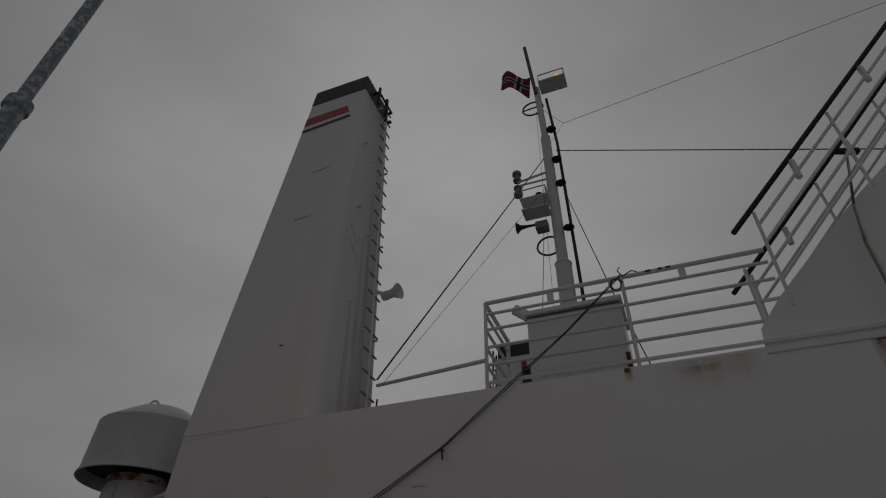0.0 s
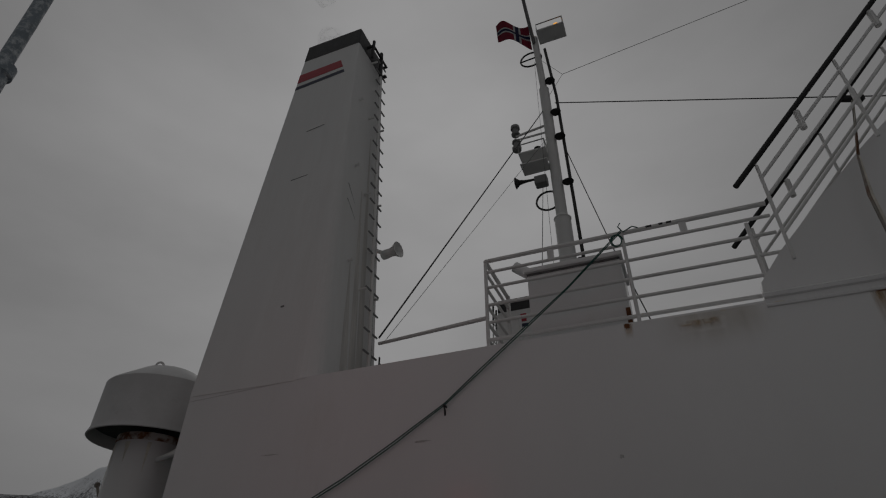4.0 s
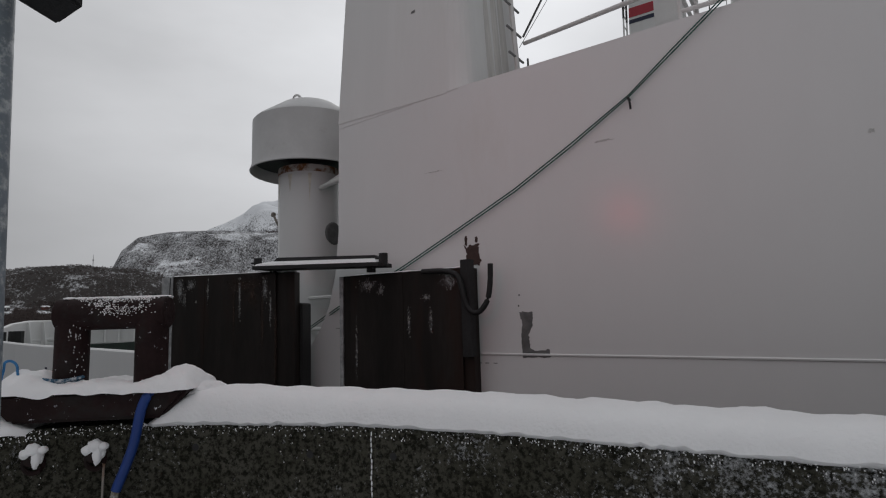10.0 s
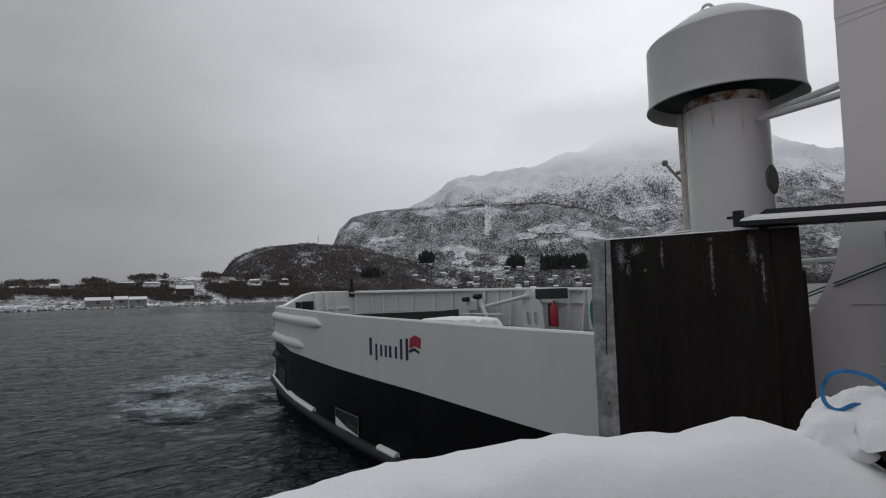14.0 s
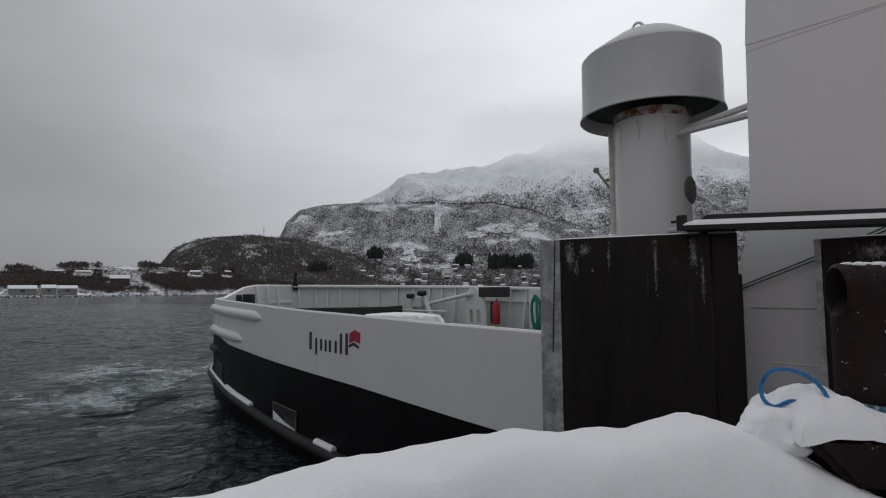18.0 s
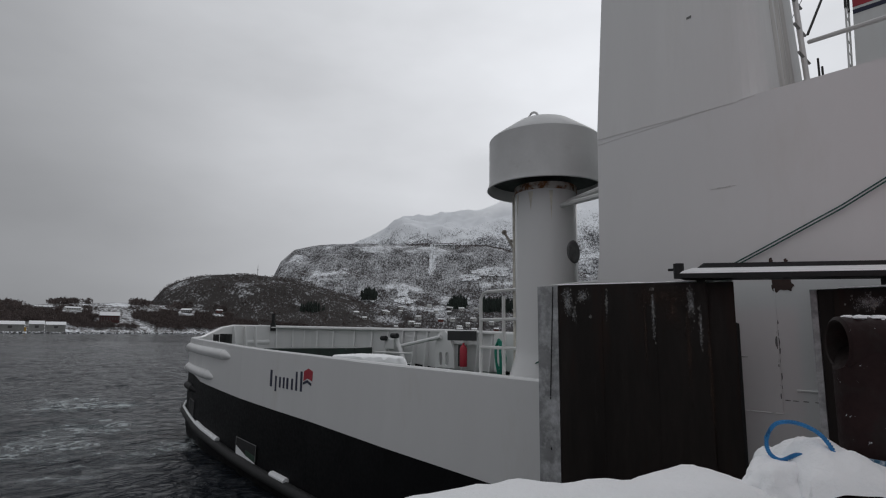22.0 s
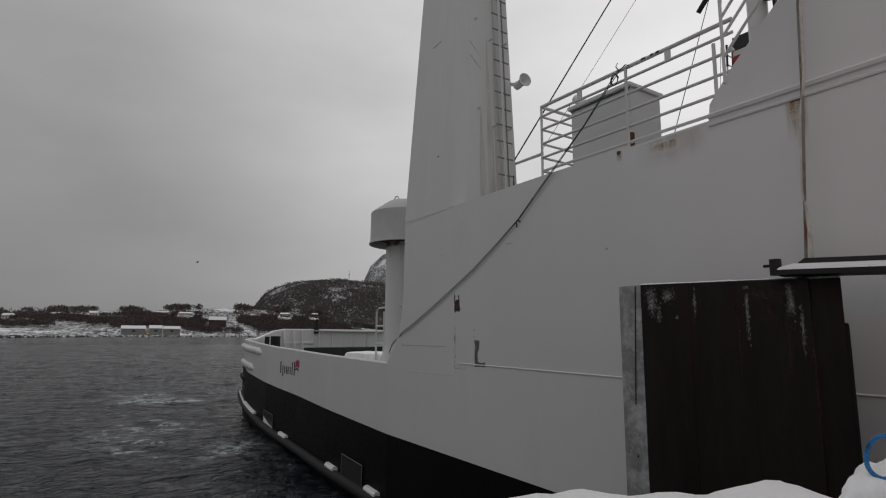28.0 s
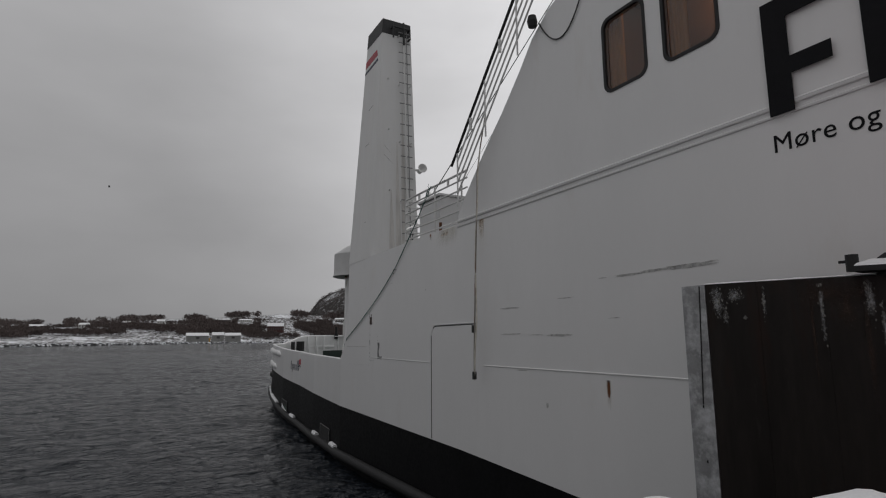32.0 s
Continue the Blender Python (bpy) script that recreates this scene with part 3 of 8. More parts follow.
for x0, w, z0, z1 in ((-11.05, 0.12, 0.42, 0.80), (-10.76, 0.09, 0.33, 0.68), (-10.53, 0.09, 0.43, 0.67), (-10.32, 0.09, 0.43, 0.67),
                      (-10.13, 0.10, 0.43, 0.67), (-9.88, 0.09, 0.43, 0.67), (-9.66, 0.09, 0.43, 0.83), (-9.43, 0.10, 0.43, 0.85)):
    stroke = B()
    bow_quad(stroke, [(x0, z0), (x0 + w, z0), (x0 + w, z1), (x0, z1)])
    part("mark_stroke", stroke, M_blue, ferry)
flg = B()
bow_quad(flg, [(-9.28, 0.66), (-9.08, 0.72), (-8.86, 0.68), (-8.84, 0.88), (-9.06, 0.93), (-9.26, 0.86)])
part("mark_pennant", flg, M_red, ferry, "red pennant of the company mark")
flg = B()
bow_quad(flg, [(-9.30, 0.58), (-9.10, 0.63), (-8.90, 0.58), (-8.90, 0.63), (-9.10, 0.69), (-9.30, 0.63)])
part("mark_wave", flg, M_blue, ferry)

# far bulwark's inside: ribs, stay, winch, extinguisher, coil
for x, s in [(-22.95, -1), (-23.3, -1), (-23.5, -1), (-23.58, 1), (-23.45, 1), (-23.2, 1), (-22.9, 1)] + [(x, 1) for x in np.arange(-22.45, -7.0, 0.72)]:
    hb = curve_at(HALF, x) - 0.12
    tz = rim(x) + 0.47
    ang = math.atan2(curve_at(HALF, x + 0.1) - curve_at(HALF, max(-23.65, x - 0.1)), x + 0.1 - max(-23.65, x - 0.1))
    m = Matrix.Translation((x + 0.1, MID + s * hb, 0)) @ Matrix.Diagonal((1, s, 1, 1)) @ Matrix.Rotation(ang, 4, "Z")
    bm = prism(B(), [m @ Vector(q) for q in ((-0.03, 0.02, 0.15), (-0.03, -0.36, 0.15), (-0.03, -0.10, tz - 0.06), (-0.03, 0.02, tz - 0.02))],
               [m @ Vector(q) for q in ((0.03, 0.02, 0.15), (0.03, -0.36, 0.15), (0.03, -0.10, tz - 0.06), (0.03, 0.02, tz - 0.02))])
    part("bulwark_rib", bm, M_white, ferry)
for name, drop, wide, thick in (("bulwark_flange", 0.03, 0.16, 0.05), ("bulwark_stringer", 0.55, 0.12, 0.03)):
    lines = [[q for q in hull_line(1, lambda x, h=h: rim(x) + 0.47 - drop - h, 0.12 + w_) if (-23.7 if "flange" in name else -17.5) < q.x < -2.5] for w_, h in ((0, 0), (wide, 0), (wide, thick), (0, thick))]
    part(name, skin(B(), lines, True), M_white, ferry, "white stiffening plate along the far bulwark")
FY = 16.75


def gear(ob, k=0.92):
    """Scale a bow fitting about the eye's position, to keep its place in the camera's view."""
    eye_point = Vector((0.45, 0.0, 1.65)) - Vector(ferry.location)
    ob.data.transform(Matrix.Translation(eye_point) @ Matrix.Diagonal((k, 1, k, 1)) @ Matrix.Translation(-eye_point))
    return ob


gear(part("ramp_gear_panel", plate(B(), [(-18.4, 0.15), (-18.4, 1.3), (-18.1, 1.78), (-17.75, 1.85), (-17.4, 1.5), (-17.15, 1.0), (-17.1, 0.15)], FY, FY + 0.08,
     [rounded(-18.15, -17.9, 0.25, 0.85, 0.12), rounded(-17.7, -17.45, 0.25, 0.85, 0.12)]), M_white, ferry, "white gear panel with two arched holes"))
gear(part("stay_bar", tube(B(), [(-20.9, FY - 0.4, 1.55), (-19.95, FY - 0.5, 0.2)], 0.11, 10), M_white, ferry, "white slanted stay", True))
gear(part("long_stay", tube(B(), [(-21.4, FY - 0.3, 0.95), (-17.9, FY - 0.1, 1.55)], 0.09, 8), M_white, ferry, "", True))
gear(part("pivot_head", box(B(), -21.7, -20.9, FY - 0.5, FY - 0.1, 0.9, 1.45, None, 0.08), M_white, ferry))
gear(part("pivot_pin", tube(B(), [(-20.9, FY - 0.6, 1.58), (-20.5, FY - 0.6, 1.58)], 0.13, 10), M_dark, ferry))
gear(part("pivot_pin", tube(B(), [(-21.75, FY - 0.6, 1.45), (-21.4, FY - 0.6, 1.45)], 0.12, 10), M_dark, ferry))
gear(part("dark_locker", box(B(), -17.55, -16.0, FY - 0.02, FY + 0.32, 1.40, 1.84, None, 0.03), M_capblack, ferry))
ex = B()
lathe(ex, [(0.0, 0), (0.15, 0.0), (0.16, 0.04), (0.16, 0.8), (0.10, 0.92), (0.05, 0.96), (0.05, 1.05), (0.0, 1.05)], (-16.45, FY - 0.05, 0.25), 16)
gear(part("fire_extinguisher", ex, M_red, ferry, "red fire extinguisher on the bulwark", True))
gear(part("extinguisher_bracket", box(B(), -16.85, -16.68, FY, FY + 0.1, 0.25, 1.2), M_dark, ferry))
for k in range(9):
    x, drop = -14.30 + 0.03 * math.sin(2.3 * k), 0.10 * math.sin(2.1 * k)
    pts = [(x + (0.12 + 0.022 * k) * math.sin(a) + 0.02 * math.sin(3 * a + k), FY - 0.14 + 0.02 * k - 0.02 * math.cos(a), 0.80 - drop * 0.5 + (0.66 + drop) * math.cos(a) - 0.10 * abs(k - 4) / 4 * (math.cos(a) > 0)) for a in np.linspace(0, 2 * math.pi, 25)]
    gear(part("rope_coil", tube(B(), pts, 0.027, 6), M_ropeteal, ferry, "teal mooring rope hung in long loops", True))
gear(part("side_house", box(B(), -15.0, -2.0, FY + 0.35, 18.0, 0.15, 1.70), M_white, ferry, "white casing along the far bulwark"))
for z in (0.62, 0.98):
    part("guard_wire", tube(B(), [(-19.0, 13.2, z), (-14.2, 13.2, z)], 0.025, 6), M_trimwhite, ferry, "", True)
part("deck_ramp", prism(B(), [(-20.6, 10.6, 0.5), (-16.2, 12.1, 0.5), (-16.5, 13.1, 0.5), (-20.9, 11.9, 0.5)], [(-20.6, 10.6, 1.02), (-16.2, 12.1, 1.13), (-16.5, 13.1, 1.15), (-20.9, 11.9, 1.05)]), M_ramp, ferry, "dark green folded bow ramp")
mound = B()
grid_pts = []
for i in range(25):
    row = []
    for j in range(13):
        u, v = i / 24 * 2 - 1, j / 12 * 2 - 1
        h = max(0.0, 1 - abs(u) ** 2.2 - 0.8 * abs(v) ** 2.2)
        row.append(mound.verts.new((-14.1 + 1.6 * u, 11.2 + 0.9 * v + 0.3 * u, 0.12 + 0.75 * min(1.0, h * 3.0) + 0.13 * h + 0.03 * noise.noise(Vector((u * 3, v * 3, 2))))))
    grid_pts.append(row)
for i in range(24):
    for j in range(12):
        mound.faces.new((grid_pts[i][j], grid_pts[i + 1][j], grid_pts[i + 1][j + 1], grid_pts[i][j + 1]))
part("deck_snow", mound, M_snow, ferry, "heap of snow on the bow deck", True)
for x, y, z0, z1, r in ((-21.3, 8.9, 1.0, 1.58, 0.12), (-21.8, 9.5, 1.0, 1.6, 0.25), (-23.5, 12.40, 1.75, 2.10, 0.13), (-23.5, 12.40, 1.85, 2.56, 0.08)):
    part("bow_post", tube(B(), [(x, y, z0), (x, y, z1)], r, 10), M_dark, ferry, "black bow post")

# funnels
def funnel_at(z):
    k = (z - 4.02) / 7.3
    return -1.68 + 0.23 * k, 0.10 - 0.37 * k, SIDE + 0.43 * k, 6.98 - 0.10 * k


def funnel_loop(z, grow=0.0, mirror=False):
    """Plan of the casing: a soft corner at the foot that sharpens upwards."""
    x0, x1, y0, y1 = funnel_at(z)
    k = max(0.0, min(1.0, (z - 4.0) / 5.0))
    x0, x1, y0, y1 = x0 - grow, x1 + grow, y0 - grow, y1 + grow
    r = 0.26 - 0.235 * k
    pts = [(x0, y0)] + [(x1 - r + r * math.sin(a), y0 + r - r * math.cos(a)) for a in np.linspace(0, math.pi / 2, 7)]
    pts += [(x1, y1), (x0, y1)]
    return [Vector((x + (0.3 if mirror else 0), 2 * MID - y if mirror else y, z)) for x, y in pts]


def funnel_skin(zs, grow, mirror):
    bm = B()
    rings = [[bm.verts.new(q) for q in funnel_loop(z, grow, mirror)] for z in zs]
    for a, b in zip(rings, rings[1:]):
        for k in range(len(a)):
            bm.faces.new((a[k], a[(k + 1) % len(a)], b[(k + 1) % len(b)], b[k]))
    bm.faces.new(rings[0])
    bm.faces.new(rings[-1])
    return bm


for mirror in (False, True):
    fun = empty("funnel", (0, 0, 0))
    fun.location = Vector((-0.9, 6.2 if not mirror else 18.2, 4.02)) - ferry.location
    fun.parent = ferry
    fun["label"] = "tall tapered white exhaust funnel with a black top"
    ztop = 11.46 if mirror else 11.32
    part("casing", funnel_skin((3.92, 5.0, 6.2, 7.4, 8.8, ztop - 0.48), 0, mirror), M_casing, fun)
    part("black_cap", funnel_skin((ztop - 0.48, ztop), 0.005, mirror), M_capblack, fun, "sooty black funnel top")

    def on_face(corners, material, name, mirror=mirror, fun=fun):
        bm = B()
        s = (lambda y: 2 * MID - y) if mirror else (lambda y: y)
        x_off = 0.3 if mirror else 0.0
        prism(bm, [(x + x_off, s(funnel_at(z)[2] - 0.005), z) for x, z in corners], [(x + x_off, s(funnel_at(z)[2] + 0.002), z) for x, z in corners])
        part(name, bm, material, fun)

    fl = lambda z: funnel_at(z)[0] - 0.001
    on_face([(fl(10.15), 10.15), (-0.50, 10.20), (-0.58, 10.43), (fl(10.40), 10.40)], M_red, "red_stripe")
    on_face([(fl(9.94), 9.94), (-0.44, 10.01), (-0.47, 10.10), (fl(10.03), 10.03)], M_blue, "blue_stripe")
    if mirror:
        for name, z0, z1, x1, mt in (("inner_red_stripe", 10.50, 10.80, -0.15, M_red), ("inner_blue_stripe", 10.30, 10.42, -0.10, M_blue)):
            edge = [(funnel_at(z0)[0] + 0.3, z0), (x1, z0), (x1, z1), (funnel_at(z1)[0] + 0.3, z1)]
            part(name, prism(B(), [(x, 2 * MID - funnel_at(z)[3] - 0.012, z) for x, z in edge], [(x, 2 * MID - funnel_at(z)[3] + 0.004, z) for x, z in edge]), mt, fun)
    ys = (6.44, 6.79)
    for y in ys:
        yy = 2 * MID - y if mirror else y
        if mirror or y > 6.5:
            part("ladder_stile", tube(B(), [((funnel_at(z)[1] + 0.13) if not mirror else funnel_at(z)[0] + 0.16, yy - 0.2, z) for z in (4.05, 8.0, 10.5)], 0.028, 6), M_trimwhite, fun)
            part("stile_top", tube(B(), [((funnel_at(z)[1] + 0.13) if not mirror else funnel_at(z)[0] + 0.16, yy - 0.2, z) for z in (10.5, 11.25)], 0.036, 6), M_capblack, fun, "sooty black ladder top")
    for z in np.arange(4.3, 11.05, 0.33):
        x = funnel_at(z)[1] + 0.13
        ya, yb = ys[0] - 0.02, ys[1] + 0.0
        if mirror:
            part("ladder_rung", tube(B(), [(funnel_at(z)[0] + 0.16, 2 * MID - ys[0] - 0.2, z), (funnel_at(z)[0] + 0.16, 2 * MID - ys[1] - 0.2, z)], 0.02, 5), M_trimwhite, fun)
            continue
        # near rungs in grey: shade on their undersides is put into the colour
        part("ladder_rung", tube(B(), [(x, 2 * MID - ya if mirror else ya, z), (x, 2 * MID - yb if mirror else yb, z)], 0.016, 5), M_lampbody, fun)
    for z in () if mirror else (5.6, 7.4, 9.2, 10.8):
        x = funnel_at(z)[1]
        for y in ys:
            yy = 2 * MID - y if mirror else y
            part("ladder_bracket", tube(B(), [(x - 0.02, yy, z), (x + 0.13, yy, z)], 0.02, 5), M_trimwhite, fun)
    if not mirror:
        part("conduit", tube(B(), [(funnel_at(z)[1] + 0.09, 6.70, z) for z in np.linspace(4.1, 11.0, 9)], 0.014, 6), M_lampbody, fun, "grey conduit up the ladder")
        for y, z in ((6.25, 11.06), (6.79, 11.06), (6.79, 10.75)):
            part("top_bracket", tube(B(), [(funnel_at(z)[1] - 0.02, y, z), (funnel_at(z)[1] + 0.15, y, z)], 0.03, 6), M_capblack, fun)
        part("top_bracket", tube(B(), [(funnel_at(11.06)[1] + 0.14, 6.25, 11.06), (funnel_at(11.06)[1] + 0.14, 6.81, 11.06)], 0.026, 6), M_capblack, fun)
        part("top_bracket", tube(B(), [(funnel_at(11.06)[1] + 0.14, 6.25, 10.7), (funnel_at(11.06)[1] + 0.14, 6.25, 11.2)], 0.03, 6), M_capblack, fun)
        for x0, z0, x1, z1 in ((-0.95, 8.56, -0.62, 8.61), (-1.0, 7.42, -0.72, 7.45)):
            on_face([(x0, z0), (x1, z1), (x1 + 0.02, z1 + 0.01), (x0, z0 + 0.012)], M_scuff, "paint_scratch")
        on_face([(-0.6, 5.0), (-0.55, 5.0), (-0.55, 5.03), (-0.6, 5.02)], M_scuff, "paint_scratch")
        for z0, dz in ((7.25, -0.30), (6.95, -0.24)):
            xx = funnel_at(z0)[1] + 0.006
            part("soot_mark", tube(B(), [(xx, 5.95, z0), (xx + 0.001, 6.12, z0 + dz * 0.6), (xx + 0.002, 6.22, z0 + dz)], 0.007, 4), M_mark, fun, "dark scratch in the paint")
        for z0 in (5.9, 7.75, 9.35):
            xx = funnel_at(z0)[1]
            part("pad_eye", tube(B(), [(xx, 6.1, z0), (xx + 0.08, 6.1, z0)], 0.022, 6), M_trimwhite, fun)
        for k, (y, z0, z1) in enumerate(((6.36, 4.05, 7.4), (6.55, 4.05, 8.8), (6.16, 4.1, 5.9))):
            prism_pts = [(funnel_at(z)[1] + 0.003, y + w_, z) for z, w_ in ((z0, -0.09), (z0, 0.09), ((z0 + z1) / 2, 0.06), (z1, 0.006), (z1, -0.006), ((z0 + z1) / 2, -0.06))]
            part("soot_run", prism(B(), prism_pts, [(x - 0.01, y_, z) for x, y_, z in prism_pts]), M_sootrun, fun, "grimy run down the casing")
        part("horn_bracket", tube(B(), [(-0.1, 6.9, 6.62), (0.06, 7.05, 6.60)], 0.035, 6), M_trimwhite, fun)
        part("loudhailer", lathe(B(), [(0.0, 0.0), (0.075, 0.0), (0.08, 0.06), (0.07, 0.16), (0.085, 0.22), (0.13, 0.30), (0.135, 0.31), (0.10, 0.30), (0.0, 0.2)], (0.02, 7.05, 6.57), 18, (1, -0.15, 0.05)), M_trimwhite, fun, "white loudhailer horn", True)

# mushroom ventilator
vent = empty("ventilator", (0, 0, 0))
vent.location = Vector((-3.05, 6.35, 0.2)) - ferry.location
vent.parent = ferry
vent["label"] = "white mushroom ventilator with rust under its cap"
VX, VY = -3.05, 6.35
part("trunk", lathe(B(), [(0.0, 0.1), (0.62, 0.1), (0.60, 0.9), (0.45, 1.35), (0.435, 1.5), (0.435, 3.72), (0.0, 3.72)], (VX, VY, 0), 48), M_white, vent, "", True)
part("cap", lathe(B(), [(0.0, 4.715), (0.40, 4.705), (0.41, 4.70), (0.77, 4.45), (0.795, 4.42), (0.80, 3.80), (0.83, 3.71), (0.82, 3.70), (0.785, 3.79), (0.775, 4.36), (0.0, 4.5)], (VX, VY, 0), 56), M_capwhite, vent, "", True)
part("cap_underside", lathe(B(), [(0.0, 3.86), (0.782, 3.86), (0.782, 3.90), (0.0, 3.90)], (VX, VY, 0), 40), M_capblack, vent, "dark underside of the cap")
part("rust_ring", lathe(B(), [(0.437, 3.64), (0.440, 3.65), (0.440, 3.73), (0.437, 3.74)], (VX, VY, 0), 48), M_rustring, vent, "rust under the cap", True)
part("lifting_ring", tube(B(), [(VX + 0.01 + 0.07 * math.cos(a), VY - 0.255 + 0.03 * math.cos(a), 4.69 + 0.125 * math.sin(a)) for a in np.linspace(0, math.pi, 11)], 0.017, 6), M_trimwhite, vent, "", True)
for dx, dz in ((0.0, 0.0), (0.12, -0.13)):
    part("stay_pipe", tube(B(), [(VX + 0.41, VY - 0.06 - dx, 3.47 + dz * 0.5), (-1.66, 5.75 - dx, 3.42 + dz)], 0.034, 8), M_trimwhite, vent, "", True)
part("drain_pipe", tube(B(), [(VX - 0.47, VY - 0.12, 3.7), (VX - 0.47, VY - 0.12, 1.0)], 0.035, 8), M_stain, vent, "rust-streaked drain pipe", True)
part("lever", tube(B(), [(VX - 0.46, VY - 0.1, 2.85), (VX - 0.76, VY - 0.02, 3.2)], 0.018, 6), M_cable, vent)
part("lever_knob", lathe(B(), [(0, -0.04), (0.03, -0.03), (0.04, 0), (0.03, 0.03), (0, 0.04)], (VX - 0.76, VY - 0.02, 3.2), 10), M_cable, vent)
part("lever_arm", tube(B(), [(VX - 0.4, VY - 0.1, 3.02), (VX - 0.58, VY - 0.08, 3.04)], 0.022, 6), M_cable, vent)
dn = Vector((0.995, 0.10, 0)).normalized()
part("access_disc", lathe(B(), [(0, 0.0), (0.16, 0.0), (0.16, 0.025), (0.14, 0.035), (0, 0.035)], Vector((VX, VY, 2.79)) + dn * 0.412, 20, dn), M_scuff, vent, "dark round access cover")

for a0, z1, w_ in ((-2.55, 2.4, 0.05), (-2.35, 2.95, 0.07), (-2.0, 3.3, 0.06), (-1.4, 3.35, 0.09), (-0.75, 3.2, 0.06)):
    edge = [(a0 - w_, 3.61), (a0 + w_, 3.61), (a0 + w_ * 0.4, (3.6 + z1) / 2), (a0, z1), (a0 - w_ * 0.5, (3.6 + z1) / 2 + 0.05)]
    part("rust_run", prism(B(), [(VX + 0.439 * math.cos(a), VY + 0.439 * math.sin(a), z) for a, z in edge], [(VX + 0.43 * math.cos(a), VY + 0.43 * math.sin(a), z) for a, z in edge]), M_stain, vent, "faint rust run down the trunk")
# guard rail beside the ventilator
rail2 = empty("bow_rail", (0, 0, 0))
rail2.location = Vector((-3.4, 6.1, 1.1)) - ferry.location
rail2.parent = ferry
rail2["label"] = "white guard rail beside the ventilator"
for z in (1.48, 1.89, 2.31):
    part("rail_bar", tube(B(), [(-4.25, 6.28, z), (-1.7, 5.9, z)] if z < 2.3 else [(-4.25, 6.28, z - 0.1), (-4.2, 6.28, z - 0.02), (-4.1, 6.26, z), (-1.7, 5.9, z)], 0.024, 6), M_trimwhite, rail2)
for x, y in ((-4.25, 6.28), (-3.72, 6.2)):
    part("rail_post", tube(B(), [(x, y, 0.6), (x, y, 2.22)], 0.026, 6), M_trimwhite, rail2)

# side plating: seams, trim, door, rust
def strip(name, pts, r, material, label=""):
    return part(name, tube(B(), pts, r, 6), material, side_wall, label, True)


for z, r in ((4.025, 0.034), (3.925, 0.02)):
    strip("trim_bead", [(4.80, SIDE, z), (40, SIDE, z)], r, M_white)
strip("weld_seam", [(0.18, SIDE, 1.215), (3.53, SIDE, 1.19)], 0.012, M_white)
strip("weld_seam", [(5.7, SIDE, 1.20), (22, SIDE, 1.2)], 0.012, M_white)
strip("weld_seam", [(-1.68, SIDE, 3.86), (0.02, SIDE, 3.94)], 0.005, M_white)
strip("weld_seam", [(-1.75, SIDE, 1.49), (-0.2, SIDE, 1.49)], 0.006, M_mark)
door_line = [(3.62, SIDE, -0.36), (3.62, SIDE, 1.73)] + [(3.83 - 0.21 * math.cos(a), SIDE, 1.74 + 0.21 * math.sin(a)) for a in np.linspace(0.1, math.pi / 2, 7)] + [(5.45, SIDE, 1.96)]
strip("door_gasket", door_line, 0.010, M_dark, "dark gasket round a flush side door")
strip("door_bead", [(q[0] - (0.02 if q[2] < 1.75 else 0), q[1], q[2] + (0.025 if q[2] > 1.9 else 0)) for q in door_line], 0.013, M_white)


def blot(name, x, z, w, h, material, seed, n=26, label="", rag=0.35, y=SIDE):
    """An irregular patch lying on the plating."""
    bm = B()
    ring = []
    for k in range(n):
        a = 2 * math.pi * k / n
        q = 1 + rag * noise.noise(Vector((math.cos(a) * 2.2, math.sin(a) * 2.2, seed))) + 0.5 * rag * noise.noise(Vector((math.cos(a) * 6, math.sin(a) * 6, seed + 9)))
        ca, sa = math.cos(a), math.sin(a)
        ring.append((x + w / 2 * math.copysign(abs(ca) ** 0.7, ca) * q, z + h / 2 * math.copysign(abs(sa) ** 0.7, sa) * q))
    prism(bm, [(a, y - 0.0035, b) for a, b in ring], [(a, y + 0.001, b) for a, b in ring])
    return part(name, bm, material, side_wall, label)


